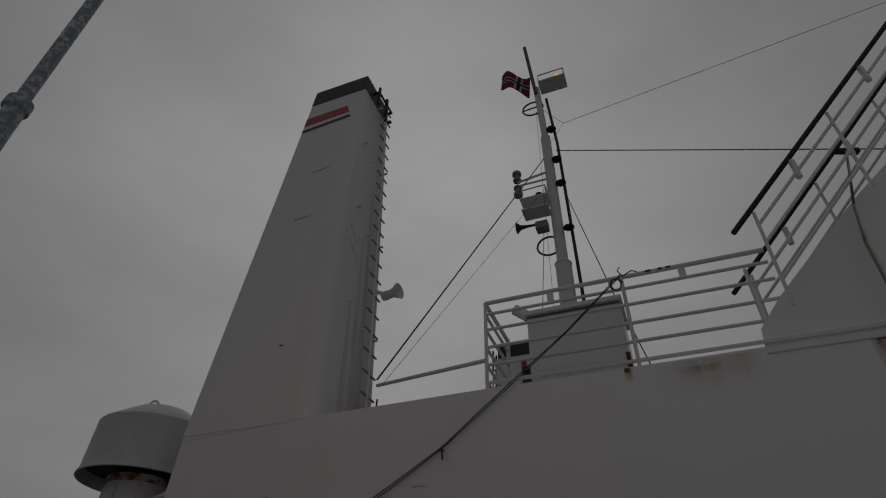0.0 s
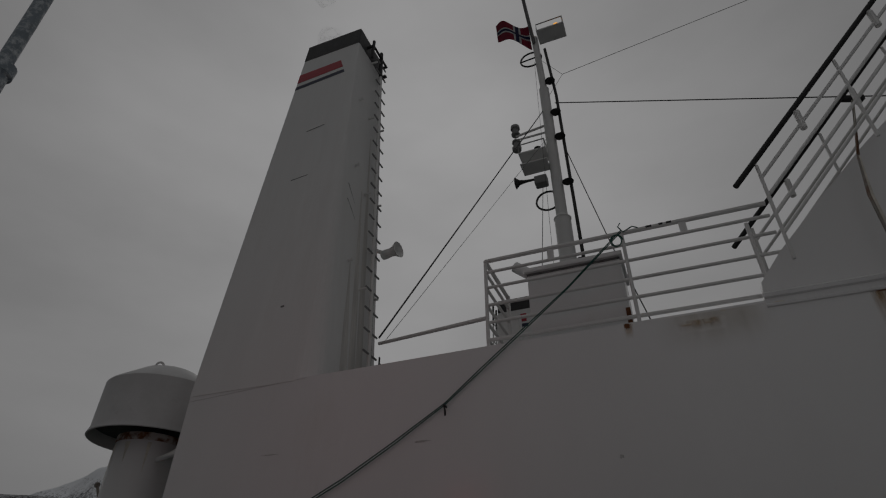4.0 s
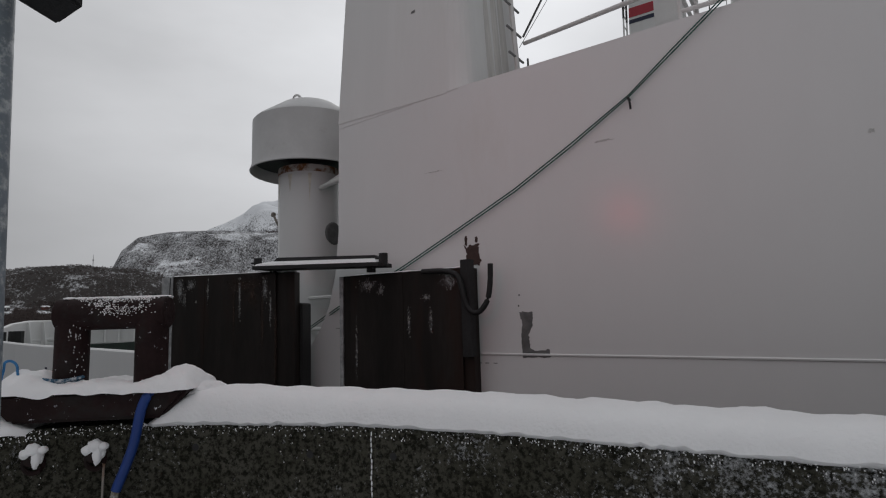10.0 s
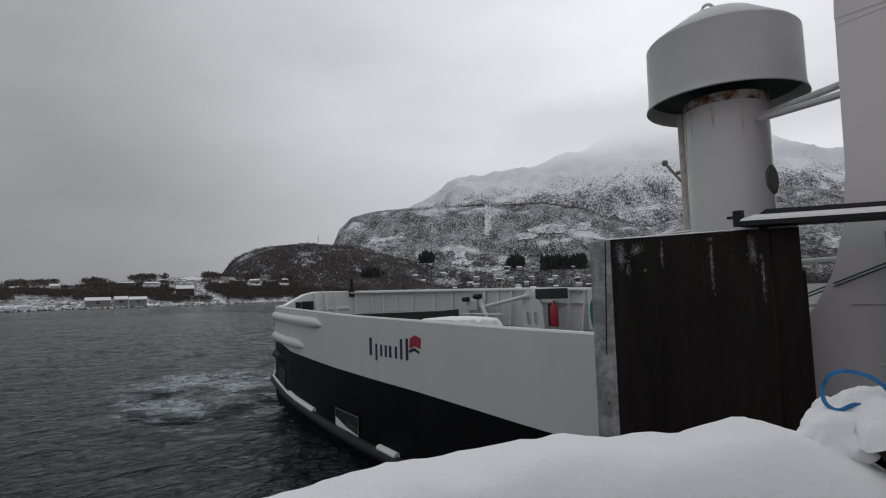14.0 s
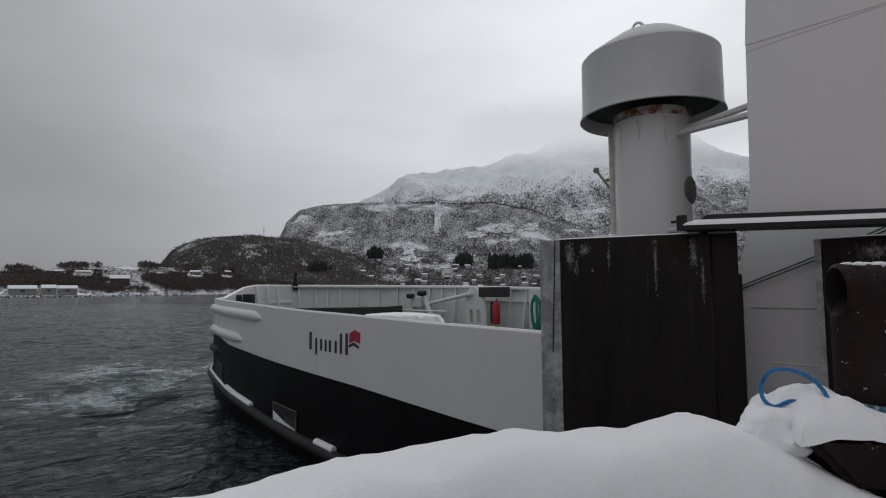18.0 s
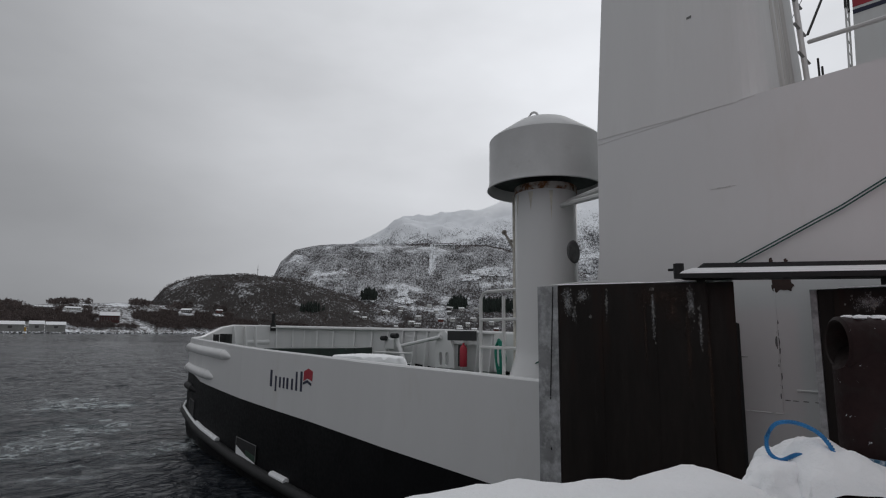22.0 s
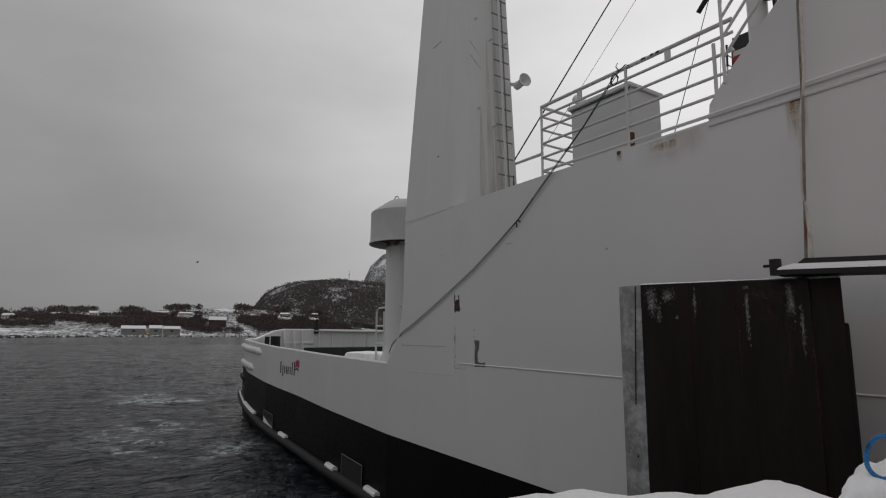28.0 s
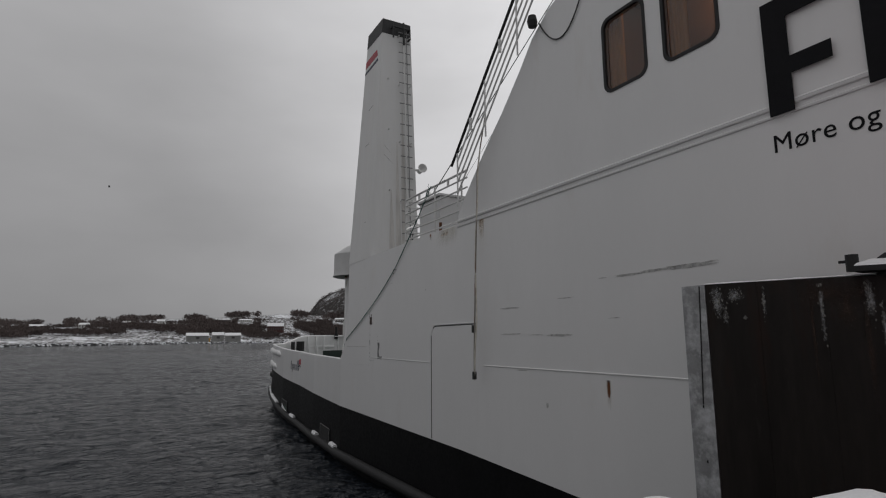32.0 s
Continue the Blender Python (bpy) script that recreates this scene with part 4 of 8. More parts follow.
blot("bare_patch", 0.05, 2.33, 0.03, 0.10, M_bare, 2)
blot("bare_patch", 0.17, 2.33, 0.03, 0.06, M_bare, 3)
def run_mat(name, col, dens, streak):
    """A thin see-through stain: streaked by noise, strongest at its top, fading to every edge."""
    m = bpy.data.materials.new(name)
    m.use_nodes = True
    n, l = m.node_tree.nodes, m.node_tree.links
    p = n["Principled BSDF"]
    p.inputs["Base Color"].default_value, p.inputs["Roughness"].default_value = (*col, 1), 0.7
    tc, sep, mp, nz = n.new("ShaderNodeTexCoord"), n.new("ShaderNodeSeparateXYZ"), n.new("ShaderNodeMapping"), n.new("ShaderNodeTexNoise")
    l.new(tc.outputs["Generated"], sep.inputs[0])
    l.new(tc.outputs["Object"], mp.inputs[0])
    mp.inputs["Scale"].default_value = streak
    nz.inputs["Scale"].default_value, nz.inputs["Detail"].default_value, nz.inputs["Roughness"].default_value = 1.0, 6, 0.6
    l.new(mp.outputs[0], nz.inputs[0])

    def rng(src, a, b, c_, d):
        r = n.new("ShaderNodeMapRange")
        r.interpolation_type = "SMOOTHSTEP"
        r.inputs[1].default_value, r.inputs[2].default_value, r.inputs[3].default_value, r.inputs[4].default_value = a, b, c_, d
        l.new(src, r.inputs[0])
        return r.outputs[0]

    def mul(a, b):
        x = n.new("ShaderNodeMath")
        x.operation = "MULTIPLY"
        l.new(a, x.inputs[0])
        l.new(b, x.inputs[1])
        return x.outputs[0]

    sides = mul(rng(sep.outputs["X"], 0.0, 0.35, 0.0, 1.0), rng(sep.outputs["X"], 0.65, 1.0, 1.0, 0.0))
    ends = mul(rng(sep.outputs["Z"], 0.0, 0.9, 0.0, 1.0), rng(sep.outputs["Z"], 0.96, 1.0, 1.0, 0.0))
    l.new(mul(mul(sides, ends), rng(nz.outputs[0], 0.35, 0.65, 0.1, dens)), p.inputs["Alpha"])
    return m


M_runrust = run_mat("soft_rust_run", (0.44, 0.29, 0.13), 0.42, (22, 1, 2.5))
M_rundirt = run_mat("soft_dirt_run", (0.54, 0.49, 0.38), 0.17, (9, 1, 2.0))


def run(x0, x1, z0, z1, material, y=SIDE):
    ob = part("stain_run", box(B(), x0, x1, y - 0.0022, y - 0.0012, z0, z1), material, side_wall, "soft rusty stain on the paint")
    ob.visible_shadow = False


for x0, x1, z0, z1, mt in ((5.56, 5.78, 3.45, 3.92, M_runrust), (5.60, 5.72, 3.72, 3.925, M_runrust), (3.8, 4.9, 3.55, 3.965, M_rundirt), (4.02, 4.45, 3.78, 3.9, M_runrust), (3.56, 3.66, 3.8, 3.97, M_runrust), (8.70, 8.80, 0.7, 1.12, M_runrust)):
    run(x0, x1, z0, z1, mt)


def ragged(name, outline, material, seed, label="", jag=0.012, y=SIDE):
    """A flat patch with a torn edge, lying on the plating."""
    ring = []
    for k, (x, z) in enumerate(outline):
        x1, z1 = outline[(k + 1) % len(outline)]
        n = max(2, int(math.hypot(x1 - x, z1 - z) / 0.014))
        for i in range(n):
            px, pz = x + (x1 - x) * i / n, z + (z1 - z) * i / n
            ring.append((px + jag * noise.noise(Vector((px * 45, pz * 45, seed))), pz + jag * noise.noise(Vector((px * 45, pz * 45, seed + 5)))))
    bm = plate(B(), ring, y - 0.0035, y + 0.001)
    return part(name, bm, material, side_wall, label)


ragged("bare_patch", [(0.02, 2.30), (0.06, 2.26), (0.10, 2.29), (0.13, 2.27), (0.20, 2.29), (0.19, 2.20), (0.22, 2.12), (0.20, 2.07), (0.12, 2.09), (0.06, 2.06), (0.03, 2.12), (0.05, 2.20)], M_bare, 1, "dark bare patch where the paint has peeled", 0.022)
ragged("scraped_patch", [(0.60, 1.60), (0.74, 1.60), (0.73, 1.46), (0.69, 1.40), (0.70, 1.27), (0.74, 1.245), (0.89, 1.26), (0.90, 1.19), (0.62, 1.185), (0.615, 1.40), (0.63, 1.50)], M_scuff, 4, "grey scraped patch in the paint")
for k, (x, z) in enumerate(((0.60, 1.66), (0.61, 1.76), (0.64, 1.60))):
    blot("paint_chip", x, z, 0.014, 0.02, M_scuff, 20 + k, 8)
for k, (x, z, w, h, mt) in enumerate(((3.60, 3.945, 0.05, 0.05, M_rust), (4.12, 3.86, 0.10, 0.012, M_brown), (4.30, 3.855, 0.06, 0.010, M_brown),
        (4.45, 3.95, 0.04, 0.02, M_stain), (5.67, 3.905, 0.10, 0.016, M_rust),
        (8.75, 1.0, 0.05, 0.22, M_rust), (8.75, 1.1, 0.05, 0.03, M_scuff), (4.9, 3.95, 0.08, 0.012, M_stain))):
    blot("rust_run" if mt is M_stain else "rust_spot", x, z, w, h, mt, 40 + k, 18, "", 0.5)
for k, (x0, z0, x1, z1, th) in enumerate(((9.0, 2.50, 9.4, 2.50, 0.03), (9.38, 2.50, 9.99, 2.525, 0.02), (9.9, 2.52, 10.5, 2.50, 0.04), (8.67, 2.5, 8.8, 2.5, 0.014), (6.3, 1.76, 6.8, 1.75, 0.016), (7.1, 1.74, 7.4, 1.735, 0.012), (7.5, 1.735, 8.05, 1.72, 0.024),
        (7.8, 2.28, 8.1, 2.275, 0.014), (8.85, 1.95, 9.0, 1.94, 0.008), (6.7, 1.17, 6.95, 1.16, 0.012), (7.43, 0.72, 7.46, 0.6, 0.012), (1.44, 3.07, 1.54, 3.075, 0.014), (3.35, 2.74, 3.365, 2.78, 0.008), (6.3, 2.2, 6.75, 2.19, 0.02), (-0.4, 3.1, -0.25, 3.105, 0.008))):
    blot("scrape_mark", (x0 + x1) / 2, (z0 + z1) / 2, x1 - x0 + 0.02, th + abs(z1 - z0) * 0.5, M_mark, 70 + k, 30, "", 0.8)
for k, (z, h) in enumerate(((1.16, 0.05), (1.24, 0.03), (1.33, 0.06), (1.42, 0.025), (1.47, 0.04), (1.55, 0.05), (1.62, 0.12), (1.70, 0.06), (1.80, 0.03))):
    blot("paint_chip", 0.062 + 0.006 * (k % 3 - 1), z, 0.014 + 0.02 * (h > 0.1), h, M_scuff, 130 + k, 14, "", 0.8)
for k, x in enumerate((0.10, 0.16, 0.24, 0.33, -0.02, -0.2, -0.5, -0.85)):
    blot("paint_chip", x, 1.128 if x > 0.05 else 1.012, 0.045, 0.008, M_scuff, 160 + k, 12, "", 0.8)
strip("weld_seam", [(-1.6, SIDE, 1.01), (0.05, SIDE, 1.01)], 0.006, M_white)
strip("weld_seam", [(0.062, SIDE, 1.01), (0.062, SIDE, 2.1)], 0.006, M_white)
hook = part("rope_hook", tube(B(), [(1.75, SIDE, 3.38), (1.75, SIDE - 0.07, 3.38), (1.77, SIDE - 0.09, 3.32), (1.77, SIDE - 0.08, 3.27)], 0.010, 6), M_dark, side_wall)
for k, dy in enumerate((0.0, 0.035)):
    dy *= 0.8
    pts = [(3.72, SIDE - 0.06 - dy, 4.98), (3.57, SIDE - 0.06 - dy, 4.85), (3.1, SIDE - 0.05, 4.44 + dy * 0.5), (2.56, SIDE - 0.04, 4.02 + dy), (2.1, SIDE - 0.03, 3.67 + dy), (1.75, SIDE - 0.03, 3.40 + dy * 0.6), (1.2, SIDE - 0.03, 3.06 + dy),
           (0.63, SIDE - 0.03, 2.74 + dy), (0.0, SIDE - 0.03, 2.44 + dy), (-0.69, SIDE - 0.03, 2.12 + dy), (-1.2, SIDE - 0.03, 1.90 + dy), (-1.7, SIDE - 0.03, 1.70 + dy), (-2.3, SIDE + 0.10, 1.48 + dy), (-3.0, SIDE + 0.4, 1.28), (-3.6, SIDE + 0.8, 1.14)]
    part("mooring_rope", tube(B(), pts, 0.0062, 6), M_ropegreen, ferry, "doubled green mooring rope along the side", True)
part("rope_knot", tube(B(), [(3.66 + 0.065 * math.cos(a) * (1 - a / 30), SIDE - 0.10, 4.86 + 0.07 * math.sin(a)) for a in np.linspace(0, 11, 30)], 0.007, 5), M_ropegreen, ferry, "", True)
part("rope_tail", tube(B(), [(3.74, SIDE - 0.1, 4.95), (3.70, SIDE - 0.11, 5.02), (3.73, SIDE - 0.11, 5.06)], 0.007, 5), M_ropegreen, ferry)
part("rope_tail", tube(B(), [(3.74, SIDE - 0.1, 4.95), (3.84, SIDE - 0.11, 4.99), (3.89, SIDE - 0.11, 4.96)], 0.007, 5), M_ropegreen, ferry)
for k, (dx, mt) in enumerate(((0.0, M_cable), (0.07, M_stain))):
    pts = [(6.12, SIDE - 0.14, 5.9), (5.92, SIDE - 0.16, 5.2), (5.84 + dx * 0.3, SIDE - 0.18, 4.75), (5.82 + dx * 0.3, SIDE - 0.19, 4.1), (5.80 - dx * 0.3, SIDE - 0.2, 3.6), (5.76 - dx * 0.2, SIDE - 0.2, 3.0), (5.73 + dx * 0.6, SIDE - 0.2, 2.5), (5.70 + dx, SIDE - 0.2, 2.0), (5.67 + dx * 0.5, SIDE - 0.2, 1.5), (5.66, SIDE - 0.2, 0.95)]
    part("hanging_cable", tube(B(), pts, 0.014, 6), mt, ferry, "loose cable hanging down the side", True)
for z in (1.88, 1.05):
    part("cable_clamp", box(B(), 5.63, 5.68, SIDE - 0.23, SIDE - 0.16, z - 0.09, z + 0.05, None, 0.012), M_wire, ferry)

# windows with a lit cabin behind
for a, b in WIN[:2]:
    w = empty("cabin_window", (0, 0, 0))
    w.location = Vector(((a + b) / 2, SIDE, 5.15)) - ferry.location
    w.parent = ferry
    w["label"] = "rounded cabin window in a black rubber frame"
    bm = plate(B(), rounded(a - 0.03, b + 0.03, 5.08, 6.22, 0.15), SIDE - 0.012, SIDE + 0.03, [rounded(a + 0.015, b - 0.015, 5.125, 6.175, 0.12)])
    part("rubber_frame", bm, M_dark, w)
    gl = part("pane", plate(B(), rounded(a, b, 5.11, 6.19, 0.13), SIDE + 0.035, SIDE + 0.045), M_glass, w)
    gl.visible_shadow = False
M_panel = mat("brown_cabin_panel", (0.12, 0.075, 0.06), 0.6)
M_curtain = mat("orange_curtain", (0.45, 0.22, 0.09), 0.9, var=0.25, scale=3, stretch=(6, 1, 0.3))
part("cabin_lining", box(B(), 8.7, 11.4, SIDE + 1.4, SIDE + 1.5, 4.1, 7.0), M_panel, ferry)
part("cabin_ceiling", box(B(), 8.7, 11.4, SIDE + 0.1, SIDE + 1.5, 6.9, 7.0), M_panel, ferry)
part("cabin_lining", box(B(), 8.6, 8.7, SIDE + 0.1, SIDE + 1.5, 4.1, 7.0), M_panel, ferry)
part("cabin_lining", box(B(), 11.4, 11.5, SIDE + 0.1, SIDE + 1.5, 4.1, 7.0), M_panel, ferry)
part("ceiling_lamp", box(B(), 9.9, 10.4, SIDE + 0.8, SIDE + 1.1, 6.84, 6.9), M_cabinlight, ferry, "warm cabin ceiling light")
for x0 in (8.98, 10.01):
    bm = B()
    for k in range(5):
        tube(bm, [(x0 + 0.02 + 0.05 * k, SIDE + 0.16, 5.0), (x0 + 0.02 + 0.05 * k, SIDE + 0.16, 6.4)], 0.035, 6)
    part("curtain", bm, M_curtain, ferry, "orange cabin curtain", True)
part("seat_back", box(B(), 9.45, 9.75, SIDE + 0.3, SIDE + 0.5, 4.9, 5.5, None, 0.06), M_curtain, ferry, "orange seat back")
for shape in ([(11.28, 3.92), (11.53, 3.92), (11.53, 4.31), (11.92, 4.31), (11.92, 4.49), (11.53, 4.49), (11.53, 4.93), (12.05, 4.93), (12.05, 5.16), (11.28, 5.16)],
              [(12.19, 3.92), (12.45, 3.92), (12.45, 4.93), (12.8, 4.93), (12.8, 5.16), (12.19, 5.16)]):
    part("big_mark", plate(B(), shape, SIDE - 0.046, SIDE - 0.036), M_letter, ferry, "large black block mark on the side")
txt = bpy.data.curves.new("side_lettering", "FONT")
txt.body, txt.size, txt.extrude, txt.offset, txt.space_character = "Møre og", 0.268, 0.002, 0.0, 1.06
txt.materials.append(M_letter)
tob = new("side_lettering", txt)
tob.parent = ferry
tob.matrix_basis = Matrix.Translation(-ferry.location) @ pose(11.25, SIDE - 0.004, 3.545, 90, 0, 0)
tob["label"] = "black words painted on the side"

# deck railing, locker, stair
rail = empty("deck_rail", (0, 0, 0))
rail.location = Vector((3.5, SIDE + 0.05, 4.02)) - ferry.location
rail.parent = ferry
rail["label"] = "white tubular deck railing, chipped and rusty"
RY = SIDE + 0.05
for z, r in ((5.04, 0.025), (4.89, 0.018), (4.69, 0.018), (4.47, 0.018), (4.26, 0.018), (4.055, 0.02)):
    part("rail_bar", tube(B(), [(2.20, RY, z), (4.80 if z < 4.2 else 4.9 if z < 4.4 else 5.1, RY, z)], r, 8), M_trimwhite, rail)
    part("rail_bar", tube(B(), [(2.20, RY, z), (2.20, RY + 0.9, z)], r, 8), M_trimwhite, rail)
for x, z0, z1 in ((2.20, 3.95, 5.04), (3.72, 3.95, 5.04), (4.88, 4.2, 4.85)):
    part("rail_post", tube(B(), [(x, RY, z0), (x, RY, z1)], 0.02, 8), M_trimwhite, rail)
part("rail_post", tube(B(), [(2.20, RY + 0.9, 4.02), (2.20, RY + 0.9, 5.06)], 0.026, 8), M_trimwhite, rail)
for x in (2.95, 4.32):
    part("rail_tab", box(B(), x - 0.035, x + 0.035, RY - 0.012, RY + 0.012, 4.89, 5.04), M_trimwhite, rail)
part("rail_bar", tube(B(), [(0.20, 6.84, 4.90), (2.2, RY, 4.32)], 0.024, 8), M_trimwhite, rail)
part("rail_post", tube(B(), [(0.30, 6.70, 4.02), (0.30, 6.70, 4.62)], 0.012, 6), M_wire, rail)
part("rail_post", tube(B(), [(0.34, 6.66, 4.02), (0.34, 6.66, 4.5)], 0.012, 6), M_wire, rail)
for x, w in ((4.0, 0.06), (4.12, 0.04), (4.2, 0.05)):
    part("paint_chip", tube(B(), [(x - w / 2, RY, 5.042), (x + w / 2, RY, 5.042)], 0.0255, 8), M_dark, rail)
locker = empty("deck_locker", (0, 0, 0))
locker.location = Vector((3.2, 6.0, 4.02)) - ferry.location
locker.parent = ferry
locker["label"] = "white steel deck locker with a rusty corner"
part("body", box(B(), 2.63, 3.65, 5.76, 6.38, 3.94, 4.86, None, 0.012), M_white, locker)
part("lid", box(B(), 2.60, 3.68, 5.71, 6.42, 4.865, 4.92, None, 0.01), M_white, locker)
part("rust_edge", box(B(), 3.61, 3.655, 5.752, 5.80, 3.96, 4.25), M_rust, locker)
part("lid_gasket", box(B(), 2.63, 3.65, 5.748, 5.76, 4.84, 4.86), M_scuff, locker)
part("side_vent_pipe", tube(B(), [(2.80, 6.1, 4.90), (2.42, 6.1, 5.22)], 0.07, 10), M_white, locker, "short slanted vent pipe", True)
EDGE = [(4.8, 4.14), (5.06, 4.45), (5.6, 4.99), (6.06, 5.43), (6.42, 5.74), (7.0, 6.32), (7.37, 6.74), (7.8, 7.15), (8.8, 8.1), (9.6, 8.9)]
for y in (SIDE - 0.17, SIDE + 0.95):
    st = empty("stair_rail", (0, 0, 0))
    st.location = Vector((6.0, y, 5.0)) - ferry.location
    st.parent = ferry
    st["label"] = "sloping white stair railing with a black handrail"
    for off, r, mt in ((-0.88, 0.017, M_trimwhite), (-0.66, 0.017, M_trimwhite), (-0.44, 0.017, M_trimwhite), (-0.22, 0.018, M_trimwhite), (0.0, 0.028, M_dark)):
        part("handrail" if mt is M_dark else "rail_bar", tube(B(), [(x, y, 5.28 + 1.08 * (x - 4.98) + off) for x in ((4.86, 5.3) if mt is M_dark else (5.1, 5.3)) + (6.4, 7.4, 8.4, 9.4)], r, 8), mt, st, "black handrail" if mt is M_dark else "")
    for x in np.arange(5.1, 9.2, 0.52):
        z = 5.22 + 1.08 * (x - 4.98)
        tall = int(round((x - 5.1) / 0.52)) % 2 == 0
        part("rail_post", tube(B(), [(x, y, z - 1.1 if tall else z - 0.24), (x, y, z)], 0.017 if tall else 0.032, 8), M_trimwhite, st)
bm = B()
for k in range(14):
    x = 5.1 + 0.235 * k
    box(bm, x, x + 0.26, SIDE + 0.15, SIDE + 0.95, curve_at(EDGE, x) - 0.06, curve_at(EDGE, x) - 0.02)
part("stair_treads", bm, M_lampbody, ferry, "grey stair treads")
part("clamp_lamp", lathe(B(), [(0, -0.1), (0.07, -0.09), (0.09, 0), (0.07, 0.1), (0, 0.12)], (7.52, SIDE - 0.1, 6.95), 12), M_dark, ferry, "small dark deck lamp")
part("lamp_cable", tube(B(), [(7.6 + 1.15 * t, SIDE - 0.02, 6.9 + 0.25 * t - 2.5 * t * (1 - t)) for t in np.linspace(0, 1, 15)], 0.012, 5), M_wire, ferry, "", True)

# signal mast
MX = 2.24
mast = empty("signal_mast", (0, 0, 0))
mast.location = Vector((MX, MID, 4.0)) - ferry.location
mast.parent = ferry
mast["label"] = "white signal mast with lamps, horn and stays"
part("mast_foot", tube(B(), [(MX, MID, 3.9), (MX, MID, 10.4)], 0.21, 16), M_trimwhite, mast, "", True)
part("mast_tube", tube(B(), [(MX, MID, 10.4), (MX - 0.02, MID, 15.4)], 0.15, 16), M_trimwhite, mast, "", True)
part("mast_top", tube(B(), [(MX - 0.02, MID, 15.4), (MX - 0.1, MID, 18.0)], 0.105, 14), M_trimwhite, mast, "", True)
part("topmast", tube(B(), [(MX - 0.12, MID - 0.1, 17.6), (MX - 0.32, MID - 0.1, 20.5)], 0.06, 10), M_scuff, mast, "grey topmast")
part("step_ring", lathe(B(), [(0.21, 0), (0.23, 0.05), (0.15, 0.15)], (MX, MID, 10.35), 16), M_trimwhite, mast)
part("conduit_pole", tube(B(), [(MX + 0.42, MID, 4.0), (MX + 0.32, MID, 15.0), (MX + 0.18, MID, 17.3)], 0.045, 8), M_wire, mast, "dark conduit pole beside the mast")
for z in (6.2, 7.6, 9.0, 11.5, 13.2, 14.2, 15.6):
    part("conduit_clip", lathe(B(), [(0.10, -0.02), (0.16, 0), (0.10, 0.02)], (MX + 0.40 - 0.02 * (z - 6), MID - 0.1, z), 10), M_wire, mast)


def lamp_tray(x, z, n, sgn):
    """An open lamp shelf: a floor plate, two end plates and a lamp standing on it."""
    lo, hi = min(x, x + sgn), max(x, x + sgn)
    part("lamp_tray", box(B(), lo, hi, MID - 0.32, MID + 0.25, z - 0.03, z + 0.02, None, 0.01), M_trimwhite, mast, "pale lamp tray")
    part("tray_guard", tube(B(), [(hi - 0.03, MID - 0.3, z), (hi - 0.03, MID - 0.3, z + 0.34), (hi - 0.03, MID + 0.22, z + 0.34), (hi - 0.03, MID + 0.22, z)], 0.022, 6), M_trimwhite, mast)
    part("tray_bar", tube(B(), [(lo + 0.02, MID - 0.3, z), (lo + 0.02, MID - 0.3, z + 0.32), (hi - 0.02, MID - 0.3, z + 0.34)], 0.02, 6), M_lampbody, mast)
    part("lamp_housing", lathe(B(), [(0, 0), (0.11, 0), (0.11, 0.08), (0.08, 0.10), (0.08, 0.22), (0.11, 0.24), (0.10, 0.30), (0, 0.31)], (x + sgn * 0.35, MID, z + 0.02), 16), M_dark, mast)


lamp_tray(MX + 0.02, 17.95, 1, 0.9)
part("amber_lamp", lathe(B(), [(0, 0), (0.10, 0.03), (0.12, 0.12), (0.09, 0.22), (0, 0.25)], (MX + 0.66, MID - 0.12, 17.97), 14), M_amber, mast, "lit amber signal lamp")
lamp_tray(MX - 0.15, 12.75, 1, -0.78)
part("lower_tray", box(B(), MX - 0.9, MX - 0.15, MID - 0.35, MID + 0.15, 12.28, 12.32, None, 0.01), M_trimwhite, mast)
part("lamp_arm", tube(B(), [(MX, MID, 13.9), (MX - 1.02, MID, 13.75)], 0.04, 6), M_trimwhite, mast)
part("lamp_arm", tube(B(), [(MX, MID, 13.6), (MX - 1.0, MID, 13.6)], 0.035, 6), M_trimwhite, mast)
for z, s in ((13.8, 1), (13.55, -1)):
    part("signal_lamp", lathe(B(), [(0, 0), (0.12, 0.0), (0.13, 0.06), (0.09, 0.08), (0.09, 0.24), (0.14, 0.26), (0.13, 0.36), (0, 0.38)], (MX - 1.02, MID, z), 14, (0, 0, s)), M_lampbody, mast)
part("horn_body", box(B(), MX - 0.6, MX - 0.25, MID - 0.14, MID + 0.14, 11.68, 11.95, None, 0.04), M_lampbody, mast)
part("signal_horn", lathe(B(), [(0.03, 0), (0.04, 0.3), (0.07, 0.5), (0.17, 0.62), (0.15, 0.61), (0.0, 0.4)], (MX - 0.5, MID - 0.1, 11.85), 14, (-1, 0, 0.05)), M_wire, mast, "black signal horn", True)
for z, r in ((17.0, 0.34), (11.1, 0.32)):
    part("halyard_ring", tube(B(), [(MX - 0.3 + r * math.cos(a), MID + 0.0, z + r * 0.95 * math.sin(a)) for a in np.linspace(0, 2 * math.pi, 21)], 0.03, 5), M_wire, mast)
part("ring_bar", tube(B(), [(MX - 0.65, MID, 17.0), (MX, MID, 17.05)], 0.025, 5), M_wire, mast)
